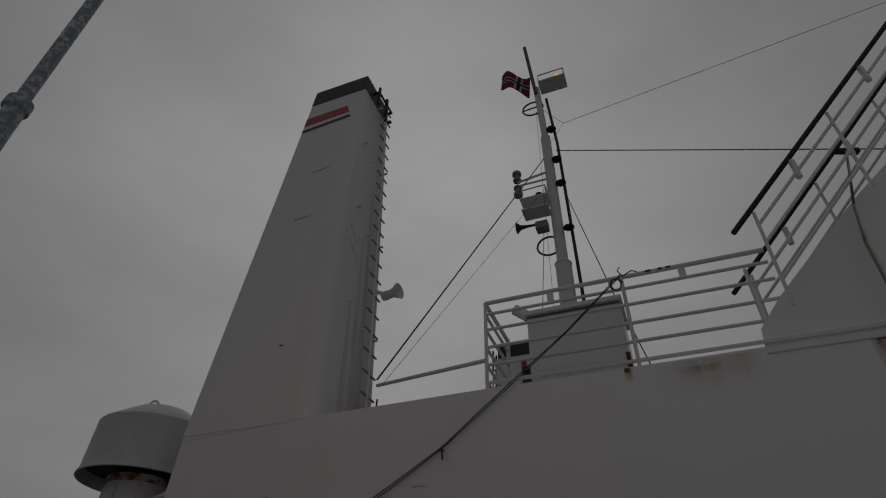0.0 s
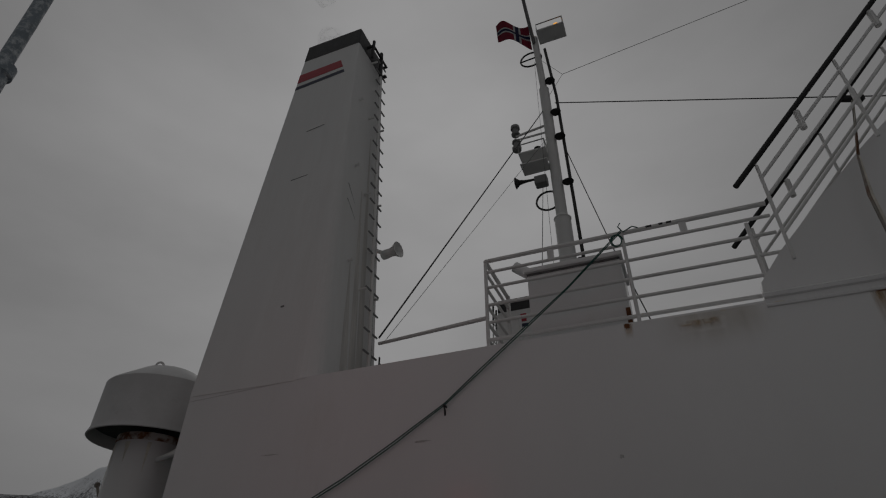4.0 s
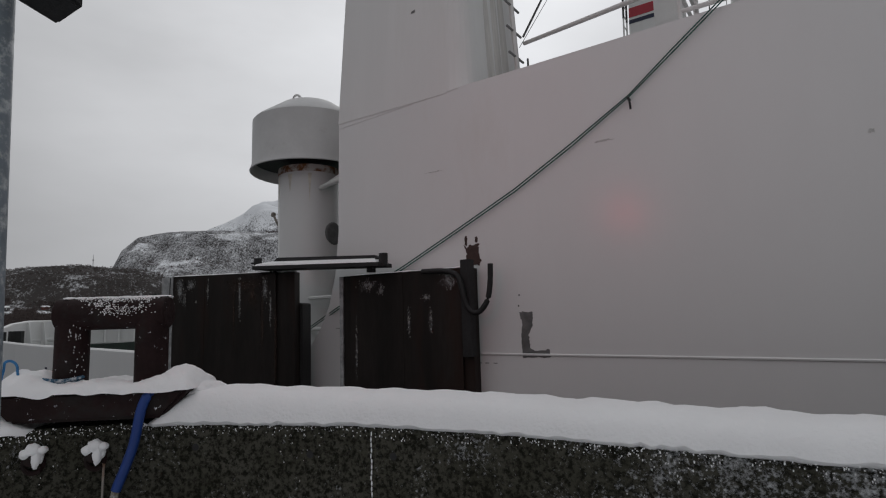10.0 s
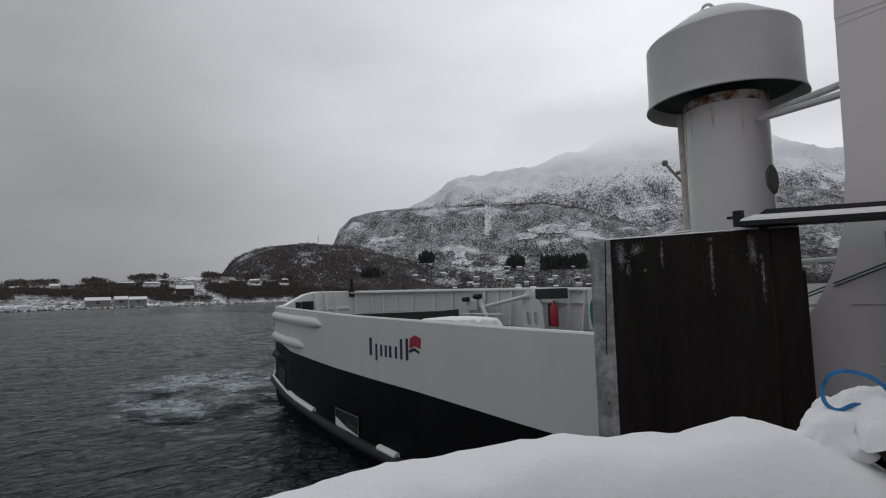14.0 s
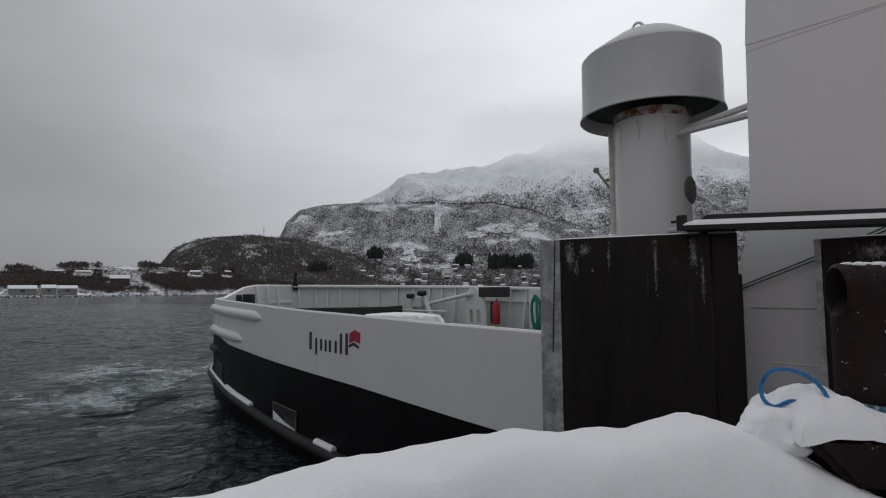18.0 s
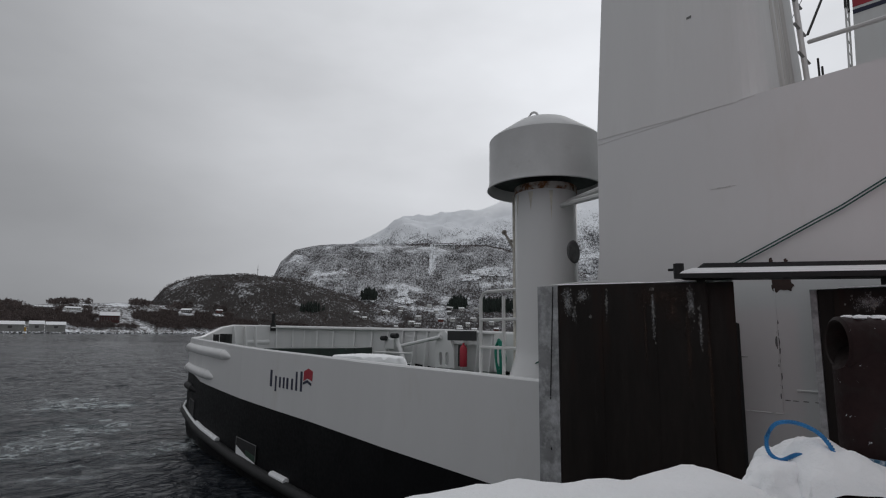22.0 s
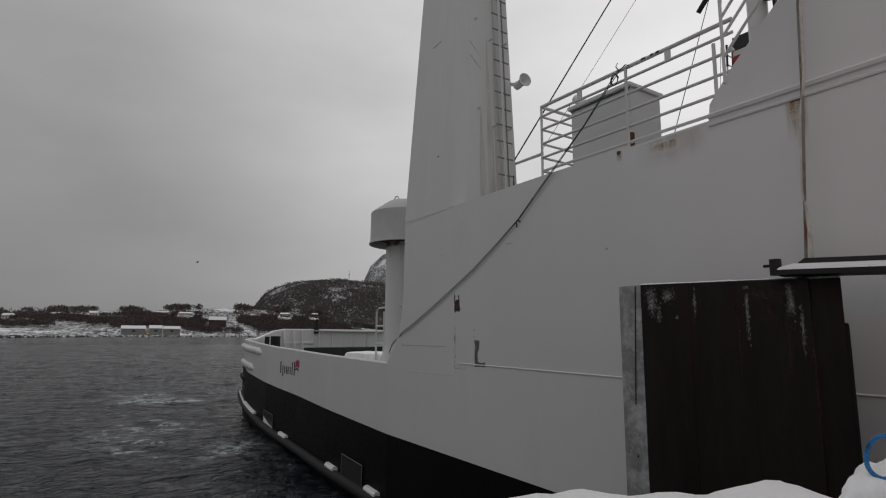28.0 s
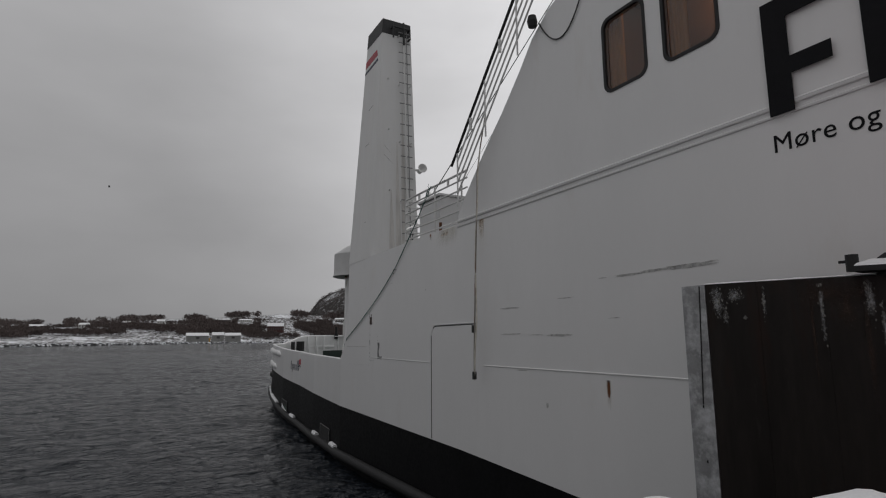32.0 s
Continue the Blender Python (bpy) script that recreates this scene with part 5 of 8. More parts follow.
for a, b, r in (((MX - 0.1, MID, 14.55), (0.20, 6.82, 4.98), 0.02), ((MX, MID, 13.5), (-0.5, 8.2, 5.6), 0.007), ((MX + 0.25, MID, 14.7), (12.6, MID, 10.75), 0.022), ((MX + 0.6, MID, 15.85), (25, 12.0, 18.6), 0.011),
                ((MX + 0.3, MID, 13.0), (3.40, 10.5, 8.1), 0.016), ((3.40, 10.5, 8.1), (4.2, 8.9, 4.0), 0.016), ((MX - 0.4, MID, 11.6), (2.0, 9.0, 5.0), 0.012), ((MX - 0.2, MID, 16.8), (2.1, 10.5, 5.0), 0.007), ((MX - 0.1, MID, 17.0), (MX + 0.6, MID, 15.85), 0.008), ((MX, MID, 14.9), (MX + 0.6, MID, 15.85), 0.008)):
    part("stay_wire", tube(B(), [a, b], r * 0.72, 5), M_wire, mast, "taut stay wire")
part("stay_insulator", lathe(B(), [(0, -0.3), (0.08, -0.25), (0.09, 0.25), (0, 0.3)], (9.2, MID, 12.0), 10, (1, 0, -0.38)), M_dark, mast)
part("flat_stanchion", box(B(), 1.3, 1.7, 9.0, 9.2, 4.0, 6.2), M_trimwhite, mast)

# flag on the mast: rigid waved pieces
FLAG_AT = Vector((MX - 0.24, MID - 0.1, 18.62))
FL, FH = 1.3, 1.0


def flag_piece(name, u0, u1, v0, v1, material, parent, lift):
    bm = B()
    def fn(u, v, d):
        s, t = u0 + (u1 - u0) * u, v0 + (v1 - v0) * v
        return Vector((-0.85 * s * FL, 0.16 * math.sin(s * 7 + t) - d, -t * FH * (1 - 0.25 * s) + 0.55 * s * FL * (1 - 0.2 * s) + 0.05 * math.sin(s * 9)))
    n = max(2, int(18 * (u1 - u0)))
    for d in (lift, -lift):
        vs = [[bm.verts.new(fn(i / n, j / 4, d)) for j in range(5)] for i in range(n + 1)]
        for i in range(n):
            for j in range(4):
                bm.faces.new((vs[i][j], vs[i + 1][j], vs[i + 1][j + 1], vs[i][j + 1]))
    me = bpy.data.meshes.new(name)
    bm.to_mesh(me)
    bm.free()
    me.materials.append(material)
    ob = new(name, me)
    ob.parent = parent
    return ob


flag = empty("flag", (0, 0, 0))
flag.location = FLAG_AT - Vector(ferry.location)
flag.parent = ferry
flag["label"] = "small red flag with a white-edged blue cross, flying"
M_flagred = mat("flag_red", (0.22, 0.008, 0.03), 0.9, var=0.15)
M_flagwhite = mat("flag_white", (0.55, 0.55, 0.55), 0.9)
M_flagblue = mat("flag_blue", (0.01, 0.014, 0.06), 0.9)
flag_piece("flag_cloth", 0, 1, 0, 1, M_flagred, flag, 0.003)
flag_piece("white_bar", 0.27, 0.46, 0, 1, M_flagwhite, flag, 0.006)
flag_piece("white_bar", 0, 1, 0.375, 0.625, M_flagwhite, flag, 0.006)
flag_piece("blue_bar", 0.32, 0.41, 0, 1, M_flagblue, flag, 0.010)
flag_piece("blue_bar", 0, 1, 0.44, 0.56, M_flagblue, flag, 0.010)
# quay, sea and far land --------------------------------------------------------
def grid(bm, nu, nv, fn):
    vs = [[bm.verts.new(fn(i / nu, j / nv)) for j in range(nv + 1)] for i in range(nu + 1)]
    for i in range(nu):
        for j in range(nv):
            bm.faces.new((vs[i][j], vs[i + 1][j], vs[i + 1][j + 1], vs[i][j + 1]))
    return bm


def polar(az, d, z):
    return Vector((-d * math.sin(radians(az)), d * math.cos(radians(az)), z))


bm = grid(B(), 96, 24, lambda u, v: polar(360 * u, 0.5 + 4700 * v ** 3, SEA))
sea = tagged(finish("water", bm, M_water), "dark rippled grey fjord water", "water", kind="structure")


def wave(x, y):
    """Height of the short choppy sea over its mean level."""
    q = Vector((0.8 * x - 0.6 * y, 0.45 * (0.6 * x + 0.8 * y), 0))
    return 0.075 * noise.noise(q * 0.55) + 0.065 * noise.noise(q * 1.25 + Vector((7, 3, 0))) + 0.042 * noise.noise(q * 2.7 + Vector((1, 9, 0))) + 0.02 * noise.noise(q * 5.6 + Vector((4, 2, 0)))


def near_sea(u, v):
    az, d = 24 + 96 * u, 7 + 273 * v ** 2.2
    q = polar(az, d, 0)
    fade = max(0.0, min(1.0, u * 25, (1 - u) * 25, (1 - v) * 4, v * 12))
    return Vector((q.x, q.y, SEA - 0.02 + fade * (0.11 + wave(q.x, q.y) * (1 + d / 250))))


chop = tagged(finish("water_chop", grid(B(), 420, 400, near_sea), M_water, smooth=True), "short choppy waves on the dark fjord", "water", kind="structure")
LANDS = {}


def land(name, material, az0, az1, near, far, crest, profile, rough, label, nu, nv, seed):
    """A strip of land seen over the water: crest gives the skyline's angle by bearing, profile its rise from the shore."""
    def fn(u, v):
        az = az0 + (az1 - az0) * u
        d0 = curve_at(near, az)
        d = d0 + (far - d0) * v
        h = math.tan(radians(curve_at(crest, az))) * far
        q = polar(az, d, 0)
        k = noise.fractal(q * 0.0045 + Vector((seed, 0, 0)), 1.0, 2.1, 6) * rough
        rise = curve_at(profile, v)
        edge = min(1.0, v * 8)
        return Vector((q.x, q.y, SEA - 1.5 + 2.5 * edge + h * rise + k * edge * (0.25 + rise) * (1 - 0.75 * max(0.0, (v - 0.85) / 0.15))))
    LANDS[name] = (fn, az0, az1, near, far)
    return tagged(finish(name, grid(B(), nu, nv, fn), material, smooth=True), label, name.replace("_", " "), kind="structure")


def ground_at(name, az, d):
    """Height of the land's surface at a bearing and distance."""
    fn, az0, az1, near, far = LANDS[name]
    d0 = curve_at(near, az)
    return fn((az - az0) / (az1 - az0), max(0.0, min(1.0, (d - d0) / (far - d0)))).z


def reach(name, az, el):
    """Distance along a bearing at which the land's surface stands at a given angle over the eye."""
    fn, az0, az1, near, far = LANDS[name]
    d = curve_at(near, az) + 20
    while d < far and ground_at(name, az, d) < 1.6 + d * math.tan(radians(el)):
        d += 6
    return min(d, far - 2)


NEAR_SHORE = [(60, 1150), (70, 1080), (77, 960), (85, 800), (92, 640), (100, 560)]
land("shore_land", M_shore, 60, 106, NEAR_SHORE, 1500, [(60, 1.5), (68, 2.2), (74, 2.5), (77, 2.6), (84, 2.1), (90, 1.75), (97, 1.4), (106, 1.2)],
     [(0, 0), (0.08, 0.06), (0.3, 0.3), (0.55, 0.6), (0.8, 0.9), (1, 1)], 9.0, "snowy low shore with bare scrub", 200, 40, 3)
land("wooded_hill", M_hill, 52, 77, [(52, 1200), (77, 1200)], 1750, [(52, 1.6), (54.5, 2.9), (56.3, 3.5), (59, 4.3), (61.6, 5.0), (64.2, 5.45), (66.2, 5.65), (68.2, 5.3), (71.3, 5.0), (72.4, 4.6), (73.4, 4.0), (74.3, 2.7), (77, 0.8)],
     [(0, 0), (0.15, 0.10), (0.35, 0.34), (0.6, 0.72), (0.85, 0.95), (1, 1)], 14.0, "low dark wooded hill dusted with snow", 140, 60, 7)
land("mountain_slope", M_slope, 4, 64.6, [(4, 1330), (64.6, 1330)], 2300, [(4, 5.0), (15, 7.0), (21.4, 8.6), (25.2, 9.4), (27, 8.4), (30, 6.6), (32.7, 5.9), (36.2, 7.1), (39.4, 8.1), (43, 8.8), (46.3, 9.15), (48.6, 9.2), (52.3, 9.0), (56, 8.9), (59.5, 8.7), (62.1, 8.1), (63.3, 7.0), (63.95, 5.5), (64.6, 2.0)],
     [(0, 0), (0.05, 0.03), (0.15, 0.11), (0.3, 0.22), (0.5, 0.42), (0.7, 0.68), (0.85, 0.88), (1, 1)], 26.0, "birch-covered lower slope of the mountain under snow", 280, 100, 11)
land("mountain", M_mountain, 4, 57.5, [(4, 2250), (57.5, 2250)], 3700, [(4, 7.0), (12, 9.0), (21.3, 12.6), (23.6, 14.0), (30, 15.5), (35, 15.2), (36.4, 14.7), (38.9, 13.5), (41.7, 12.9), (45.4, 12.3), (51.4, 11.7), (54.6, 9.9), (56.4, 8.9), (57.5, 7.5)],
     [(0, 0.12), (0.2, 0.33), (0.5, 0.6), (0.75, 0.82), (0.92, 0.97), (1, 1)], 60.0, "snow-covered mountain top under low cloud", 240, 90, 17)


def cloud_mat():
    """Low cloud as a glowing sheet: emission matched to the sky behind it, thinning downwards in wisps."""
    m = bpy.data.materials.new("glowing_cloud")
    m.use_nodes = True
    n, l = m.node_tree.nodes, m.node_tree.links
    n.remove(n["Principled BSDF"])
    em, tr, mx = n.new("ShaderNodeEmission"), n.new("ShaderNodeBsdfTransparent"), n.new("ShaderNodeMixShader")
    em.inputs[0].default_value, em.inputs[1].default_value = (0.98, 0.99, 1.015, 1), 0.84
    geo, sep, nz = n.new("ShaderNodeNewGeometry"), n.new("ShaderNodeSeparateXYZ"), n.new("ShaderNodeTexNoise")
    nz.inputs["Scale"].default_value, nz.inputs["Detail"].default_value = 0.004, 5
    l.new(geo.outputs["Position"], sep.inputs[0])
    l.new(geo.outputs["Position"], nz.inputs[0])
    lift = n.new("ShaderNodeMath")
    lift.operation = "MULTIPLY_ADD"
    lift.inputs[1].default_value = 150.0
    l.new(nz.outputs[0], lift.inputs[0])
    l.new(sep.outputs["Z"], lift.inputs[2])
    mul = n.new("ShaderNodeMath")
    mul.operation = "MULTIPLY"
    for k, (a, b, c_, d) in enumerate(((630.0, 790.0, 0.0, 0.96), (880.0, 1010.0, 1.0, 0.0))):
        r = n.new("ShaderNodeMapRange")
        r.interpolation_type = "SMOOTHSTEP"
        r.inputs[1].default_value, r.inputs[2].default_value, r.inputs[3].default_value, r.inputs[4].default_value = a, b, c_, d
        l.new(lift.outputs[0], r.inputs[0])
        l.new(r.outputs[0], mul.inputs[k])
    side = n.new("ShaderNodeMapRange")
    side.interpolation_type = "SMOOTHSTEP"
    side.inputs[1].default_value, side.inputs[2].default_value, side.inputs[3].default_value, side.inputs[4].default_value = -2080.0, -1850.0, 0.0, 1.0
    l.new(sep.outputs["X"], side.inputs[0])
    both = n.new("ShaderNodeMath")
    both.operation = "MULTIPLY"
    l.new(mul.outputs[0], both.inputs[0])
    l.new(side.outputs[0], both.inputs[1])
    l.new(both.outputs[0], mx.inputs[0])
    l.new(tr.outputs[0], mx.inputs[1])
    l.new(em.outputs[0], mx.inputs[2])
    l.new(mx.outputs[0], n["Material Output"].inputs[0])
    return m


cloud = tagged(finish("cloud_bank", grid(B(), 60, 12, lambda u, v: polar(10 + 50 * u, 2700 + 60 * math.sin(9 * u), 380 + 620 * v)), cloud_mat(), smooth=True), "glowing pale sheet of low cloud over the mountain top", "cloud", kind="structure")
cloud.visible_shadow = False
slope = bpy.data.objects["mountain_slope"]
for az, el, wa, we, seed in ((48.3, 7.6, 0.35, 1.5, 1), (48.5, 6.3, 0.3, 0.5, 2), (42.4, 6.2, 1.9, 0.45, 3), (44.6, 5.6, 1.1, 0.35, 4), (38.9, 6.3, 0.8, 0.4, 9), (51.3, 4.2, 0.6, 0.7, 5), (51.0, 3.2, 1.0, 0.35, 6), (47.6, 2.5, 0.7, 0.25, 7), (54.5, 3.4, 0.9, 0.3, 10), (46.0, 9.0, 4.0, 0.10, 11)):
    def fn(u, v):
        a, b = 2 * math.pi * u, 0.12 + 0.88 * v
        k = 1 + 0.55 * noise.noise(Vector((math.cos(a) * 2.2, math.sin(a) * 2.2, seed))) + 0.3 * noise.noise(Vector((math.cos(a) * 7, math.sin(a) * 7, seed)))
        x = az + wa * b * k * math.cos(a)
        d = reach("mountain_slope", x, max(1.0, el + we * b * k * math.sin(a)))
        return polar(x, d - 1.5, ground_at("mountain_slope", x, d) + 2.2)
    part("snow_field", grid(B(), 28, 4, fn), M_clearing, slope, "open snowy clearing")

# quay wall: a curved parapet under snow
INNER = [(-1.7, -9.0), (-1.42, -3.0), (-1.26, -0.6), (-1.19, 0.3), (-1.10, 0.95), (-0.86, 1.42), (-0.50, 1.86), (-0.10, 2.26), (0.45, 2.58), (1.13, 2.83), (2.0, 2.93), (4.0, 2.96), (12.0, 2.98)]


def smooth_line(pts, step=0.04):
    """Evenly spaced points on a smooth curve through pts."""
    P, out = [Vector((*q, 0)) for q in pts], []
    for i in range(len(P) - 1):
        a, b, c_, d = P[max(i - 1, 0)], P[i], P[i + 1], P[min(i + 2, len(P) - 1)]
        k = max(2, int((c_ - b).length / step))
        for j in range(k):
            t = j / k
            m1, m2 = (c_ - a) * 0.5, (d - b) * 0.5
            m1, m2 = m1 * min(1, (c_ - b).length / max(1e-6, m1.length)), m2 * min(1, (c_ - b).length / max(1e-6, m2.length))
            out.append((2 * t ** 3 - 3 * t * t + 1) * b + (t ** 3 - 2 * t * t + t) * m1 + (-2 * t ** 3 + 3 * t * t) * c_ + (t ** 3 - t * t) * m2)
    return out + [P[-1]]


LINE = smooth_line(INNER)
NORM = []
for i in range(len(LINE)):
    d = (LINE[min(i + 1, len(LINE) - 1)] - LINE[max(i - 1, 0)]).normalized()
    NORM.append(Vector((-d.y, d.x, 0)))
WALL_T, WALL_H = 0.36, 1.065


def sweep(bm, section):
    """Section: function of station i giving points (out from the inner face, height)."""
    rows = [[bm.verts.new(LINE[i] + NORM[i] * o + Vector((0, 0, z))) for o, z in section(i)] for i in range(len(LINE))]
    for a, b in zip(rows, rows[1:]):
        for k in range(len(a)):
            bm.faces.new((a[k], a[(k + 1) % len(a)], b[(k + 1) % len(a)], b[k]))
    bm.faces.new(rows[0])
    bm.faces.new(rows[-1])
    return bm


bm = sweep(B(), lambda i: [(0.0, -0.1), (0.0, 0.55), (0.0, WALL_H - 0.03), (0.03, WALL_H), (WALL_T - 0.03, WALL_H), (WALL_T, WALL_H - 0.03), (WALL_T, -3.2)])
quay_wall = tagged(finish("quay_wall", bm, M_concrete), "mossy concrete quay parapet speckled with frozen snow", "quay wall", kind="structure")


def snow_section(i):
    q = LINE[i]
    if q.x < -0.08:
        thick = curve_at([(-9, 0.12), (-0.5, 0.07), (-0.15, 0.09), (0.0, 0.135), (0.1, 0.095), (0.2, 0.115), (0.3, 0.135), (0.5, 0.13), (0.66, 0.15), (0.8, 0.165), (0.95, 0.155), (1.1, 0.17), (1.25, 0.195), (1.4, 0.17), (1.52, 0.175), (1.66, 0.225), (1.78, 0.175), (1.88, 0.10), (1.97, 0.03), (2.05, -0.02), (2.3, -0.02)], q.y)
    else:
        thick = curve_at([(-0.1, -0.03), (0.0, -0.02), (0.08, 0.07), (0.2, 0.175), (0.3, 0.18), (0.6, 0.165), (1.0, 0.155), (1.5, 0.15), (2.5, 0.132), (3.5, 0.118), (12, 0.115)], q.x)
    thick += (-0.022 if q.x < -0.08 else -0.008) + 0.007 * noise.noise(q * 4.1) + 0.004 * noise.noise(q * 11.0)
    left = max(0.0, min(1.0, (0.2 - q.x) / 1.0))
    lip = 0.022 + 0.014 * noise.noise(q * 5.7 + Vector((3, 1, 0))) + 0.008 * noise.noise(q * 17.0)
    near = max(math.exp(-(((q.x - a) ** 2 + (q.y - b) ** 2) / 0.0035)) for a, b in ((-0.98, 1.24), (-0.93, 1.32), (-0.64, 1.72), (-0.58, 1.79)))
    lip += 0.034 * near
    lip -= 0.06 * max(0.0, min(1.0, (0.03 - thick) / 0.04))
    bend = left * max(0.35, min(1.0, (q.y + 0.2) / 1.0))
    low = WALL_H - 0.03 * near + 0.012 - 0.045 * bend - (0.012 + 0.014 * bend) * abs(noise.noise(q * 4.3)) - 0.016 * bend * noise.noise(q * 13.0) - 0.014 * noise.noise(q * 31.0) - 0.008 * noise.noise(q * 63.0)
    out = []
    for k in range(19):
        a = math.pi * k / 18
        o = WALL_T / 2 - (WALL_T / 2 + lip) * math.copysign(abs(math.cos(a)) ** 0.6, math.cos(a))
        z = WALL_H - 0.004 + thick * math.sin(a) ** 0.62
        if 0 < k < 18:
            z += 0.012 * noise.noise(Vector((q.x * 6, q.y * 6, o * 7))) + 0.008 * noise.noise(Vector((q.x * 15, q.y * 15, o * 17))) + 0.003 * noise.noise(Vector((q.x * 38, q.y * 38, o * 41)))
        out.append((o, z))
    out[0] = (-lip, low)
    out[-1] = (WALL_T + lip, low)
    return out + [(WALL_T - 0.05, WALL_H - 0.03), (0.05, WALL_H - 0.03)]


tagged(finish("wall_snow", sweep(B(), snow_section), M_snow, smooth=True), "thick soft snow lying along the quay parapet", "snow", kind="stuff")
gl = [q + Vector((0, 0, 0)) for q in LINE]
bm = B()
top = [bm.verts.new((q.x, q.y, 0)) for q in gl]
back = [bm.verts.new((q.x * 0.2 + 30, -40, 0)) if i > len(gl) // 2 else bm.verts.new((q.x, -40, 0)) for i, q in enumerate(gl)]
for k in range(len(gl) - 1):
    try:
        bm.faces.new((top[k], top[k + 1], back[k + 1], back[k]))
    except ValueError:
        pass
tagged(finish("ground", bm, M_snow), "trodden snow on the quay behind the parapet", "ground", kind="structure")


# fender panels
def fender(u, v, ztop, parts, strip):
    """A steel faced fender pile panel, from u to v in plan (seen from the quay), top at ztop."""
    a, b = Vector((*u, 0)), Vector((*v, 0))
    w = (b - a).length
    m = Matrix.Translation(a) @ Matrix.Rotation(math.atan2(b.y - a.y, b.x - a.x), 4, "Z")
    f = tagged(empty("quay_fender", (a.x, a.y, SEA)), "tall dark steel fender panel with ice streaks" + (" and a galvanised edge" if strip else ""), "fender", "fender panels along the quay")
    x0 = 0.17 if strip else 0.02
    n = len(parts)
    for i in range(n):
        p0, p1, dep = parts[i]
        bm = box(B(), x0 + (w - x0) * p0, x0 + (w - x0) * p1 - 0.0004, dep, 0.16, SEA - 0.3, ztop - 0.002 * i, m, 0.0015)
        part("steel_plate", bm, M_fender, f)
    bm = box(B(), 0.0 if u[0] < 0 else 0.055, w + 0.03, 0.16, 0.40, SEA - 0.5, ztop - 0.35, m, 0.02)
    part("rubber_block", bm, M_dark, f, "black rubber block behind the plates")
    if strip:
        bm = prism(B(), [m @ Vector(q) for q in ((-0.06, 0.10, SEA - 0.3), (0.165, 0.0, SEA - 0.3), (0.165, 0.03, SEA - 0.3), (-0.05, 0.13, SEA - 0.3))],
                   [m @ Vector(q) for q in ((-0.06, 0.10, ztop), (0.165, 0.0, ztop), (0.165, 0.03, ztop), (-0.05, 0.13, ztop))])
        part("edge_strip", bm, M_galv, f, "frosted galvanised edge strip")
    if not strip:
        part("edge_strip", box(B(), -0.03, 0.016, 0.01, 0.05, SEA - 0.3, ztop, m), M_galv if u[0] < 0 else M_fender, f)
    return f


fen_a = fender((-3.44, 4.39), (-1.89, 5.02), 2.14, [(0, 0.27, 0.0), (0.27, 0.58, 0.002), (0.58, 0.86, 0.0), (0.86, 1.0, 0.03)], True)
fen_b = fender((-1.36, 5.22), (0.18, 5.38), 2.05, [(0, 0.07, 0.02), (0.07, 0.5, 0.0), (0.5, 0.93, 0.003), (0.93, 1.0, 0.03)], False)
fen_c = fender((4.73, 4.86), (6.45, 5.0), 1.99, [(0, 0.3, 0.0), (0.3, 0.6, 0.01), (0.6, 0.92, 0.0), (0.92, 1.0, 0.02)], False)
def signal_lamp():
    """Red berth signal on the post, lit towards the ferry: the pink light on its white side."""
    s = tagged(empty("signal_light", (0.52, 1.58, 2.8)), "black berth signal lamp glowing red, clamped to the post", "signal light")
    x0, x1, y0, y1, z0, z1 = 0.47, 0.69, 1.50, 1.68, 2.80, 3.32
    bm = prism(B(), [(x0, y0, z0 + 0.05), (x1, y0, z0 + 0.05), (x1, y0, z1), (x0, y0, z1)], [(x0, y1, z0), (x1, y1, z0), (x1, y1, z1), (x0, y1, z1)])
    bmesh.ops.bevel(bm, geom=bm.edges[:], offset=0.012, segments=2, affect="EDGES")
    part("housing", bm, M_dark, s)
    part("clamp", box(B(), 0.40, 0.48, 1.52, 1.56, 2.95, 3.12, None, 0.008), M_galv, s, "galvanised clamp")
    part("lens", lathe(B(), [(0.0, 0.0), (0.085, 0.0), (0.08, 0.012), (0.05, 0.025), (0.0, 0.03)], (0.58, y1 + 0.002, 3.08), 24, (0, 1, 0)), M_redlamp, s, "glowing red lens", True)
    part("visor", tube(B(), [(0.58 + 0.10 * math.cos(a), y1 + 0.04, 3.08 - 0.10 * math.sin(a)) for a in np.linspace(0, math.pi, 13)], 0.012, 6), M_dark, s, "", True)


pole = tagged(empty("lamp_post", (0.43, 1.51, 0)), "frost-speckled galvanised post inside the parapet", "post")
part("shaft", tube(B(), [(0.475, 1.53, 0.0), (0.40, 1.487, 3.0), (0.361, 1.447, 4.4)], 0.062, 20), M_pole, pole, "", True)
part("upper_shaft", tube(B(), [(0.361, 1.447, 4.4), (0.351, 1.412, 5.7), (0.32, 1.32, 9.0)], 0.047, 16), M_pole, pole, "", True)
signal_lamp()
part("collar", lathe(B(), [(0.05, 0), (0.08, 0.02), (0.08, 0.1), (0.05, 0.12)], (0.362, 1.448, 4.33), 20), M_pole, pole, "", True)
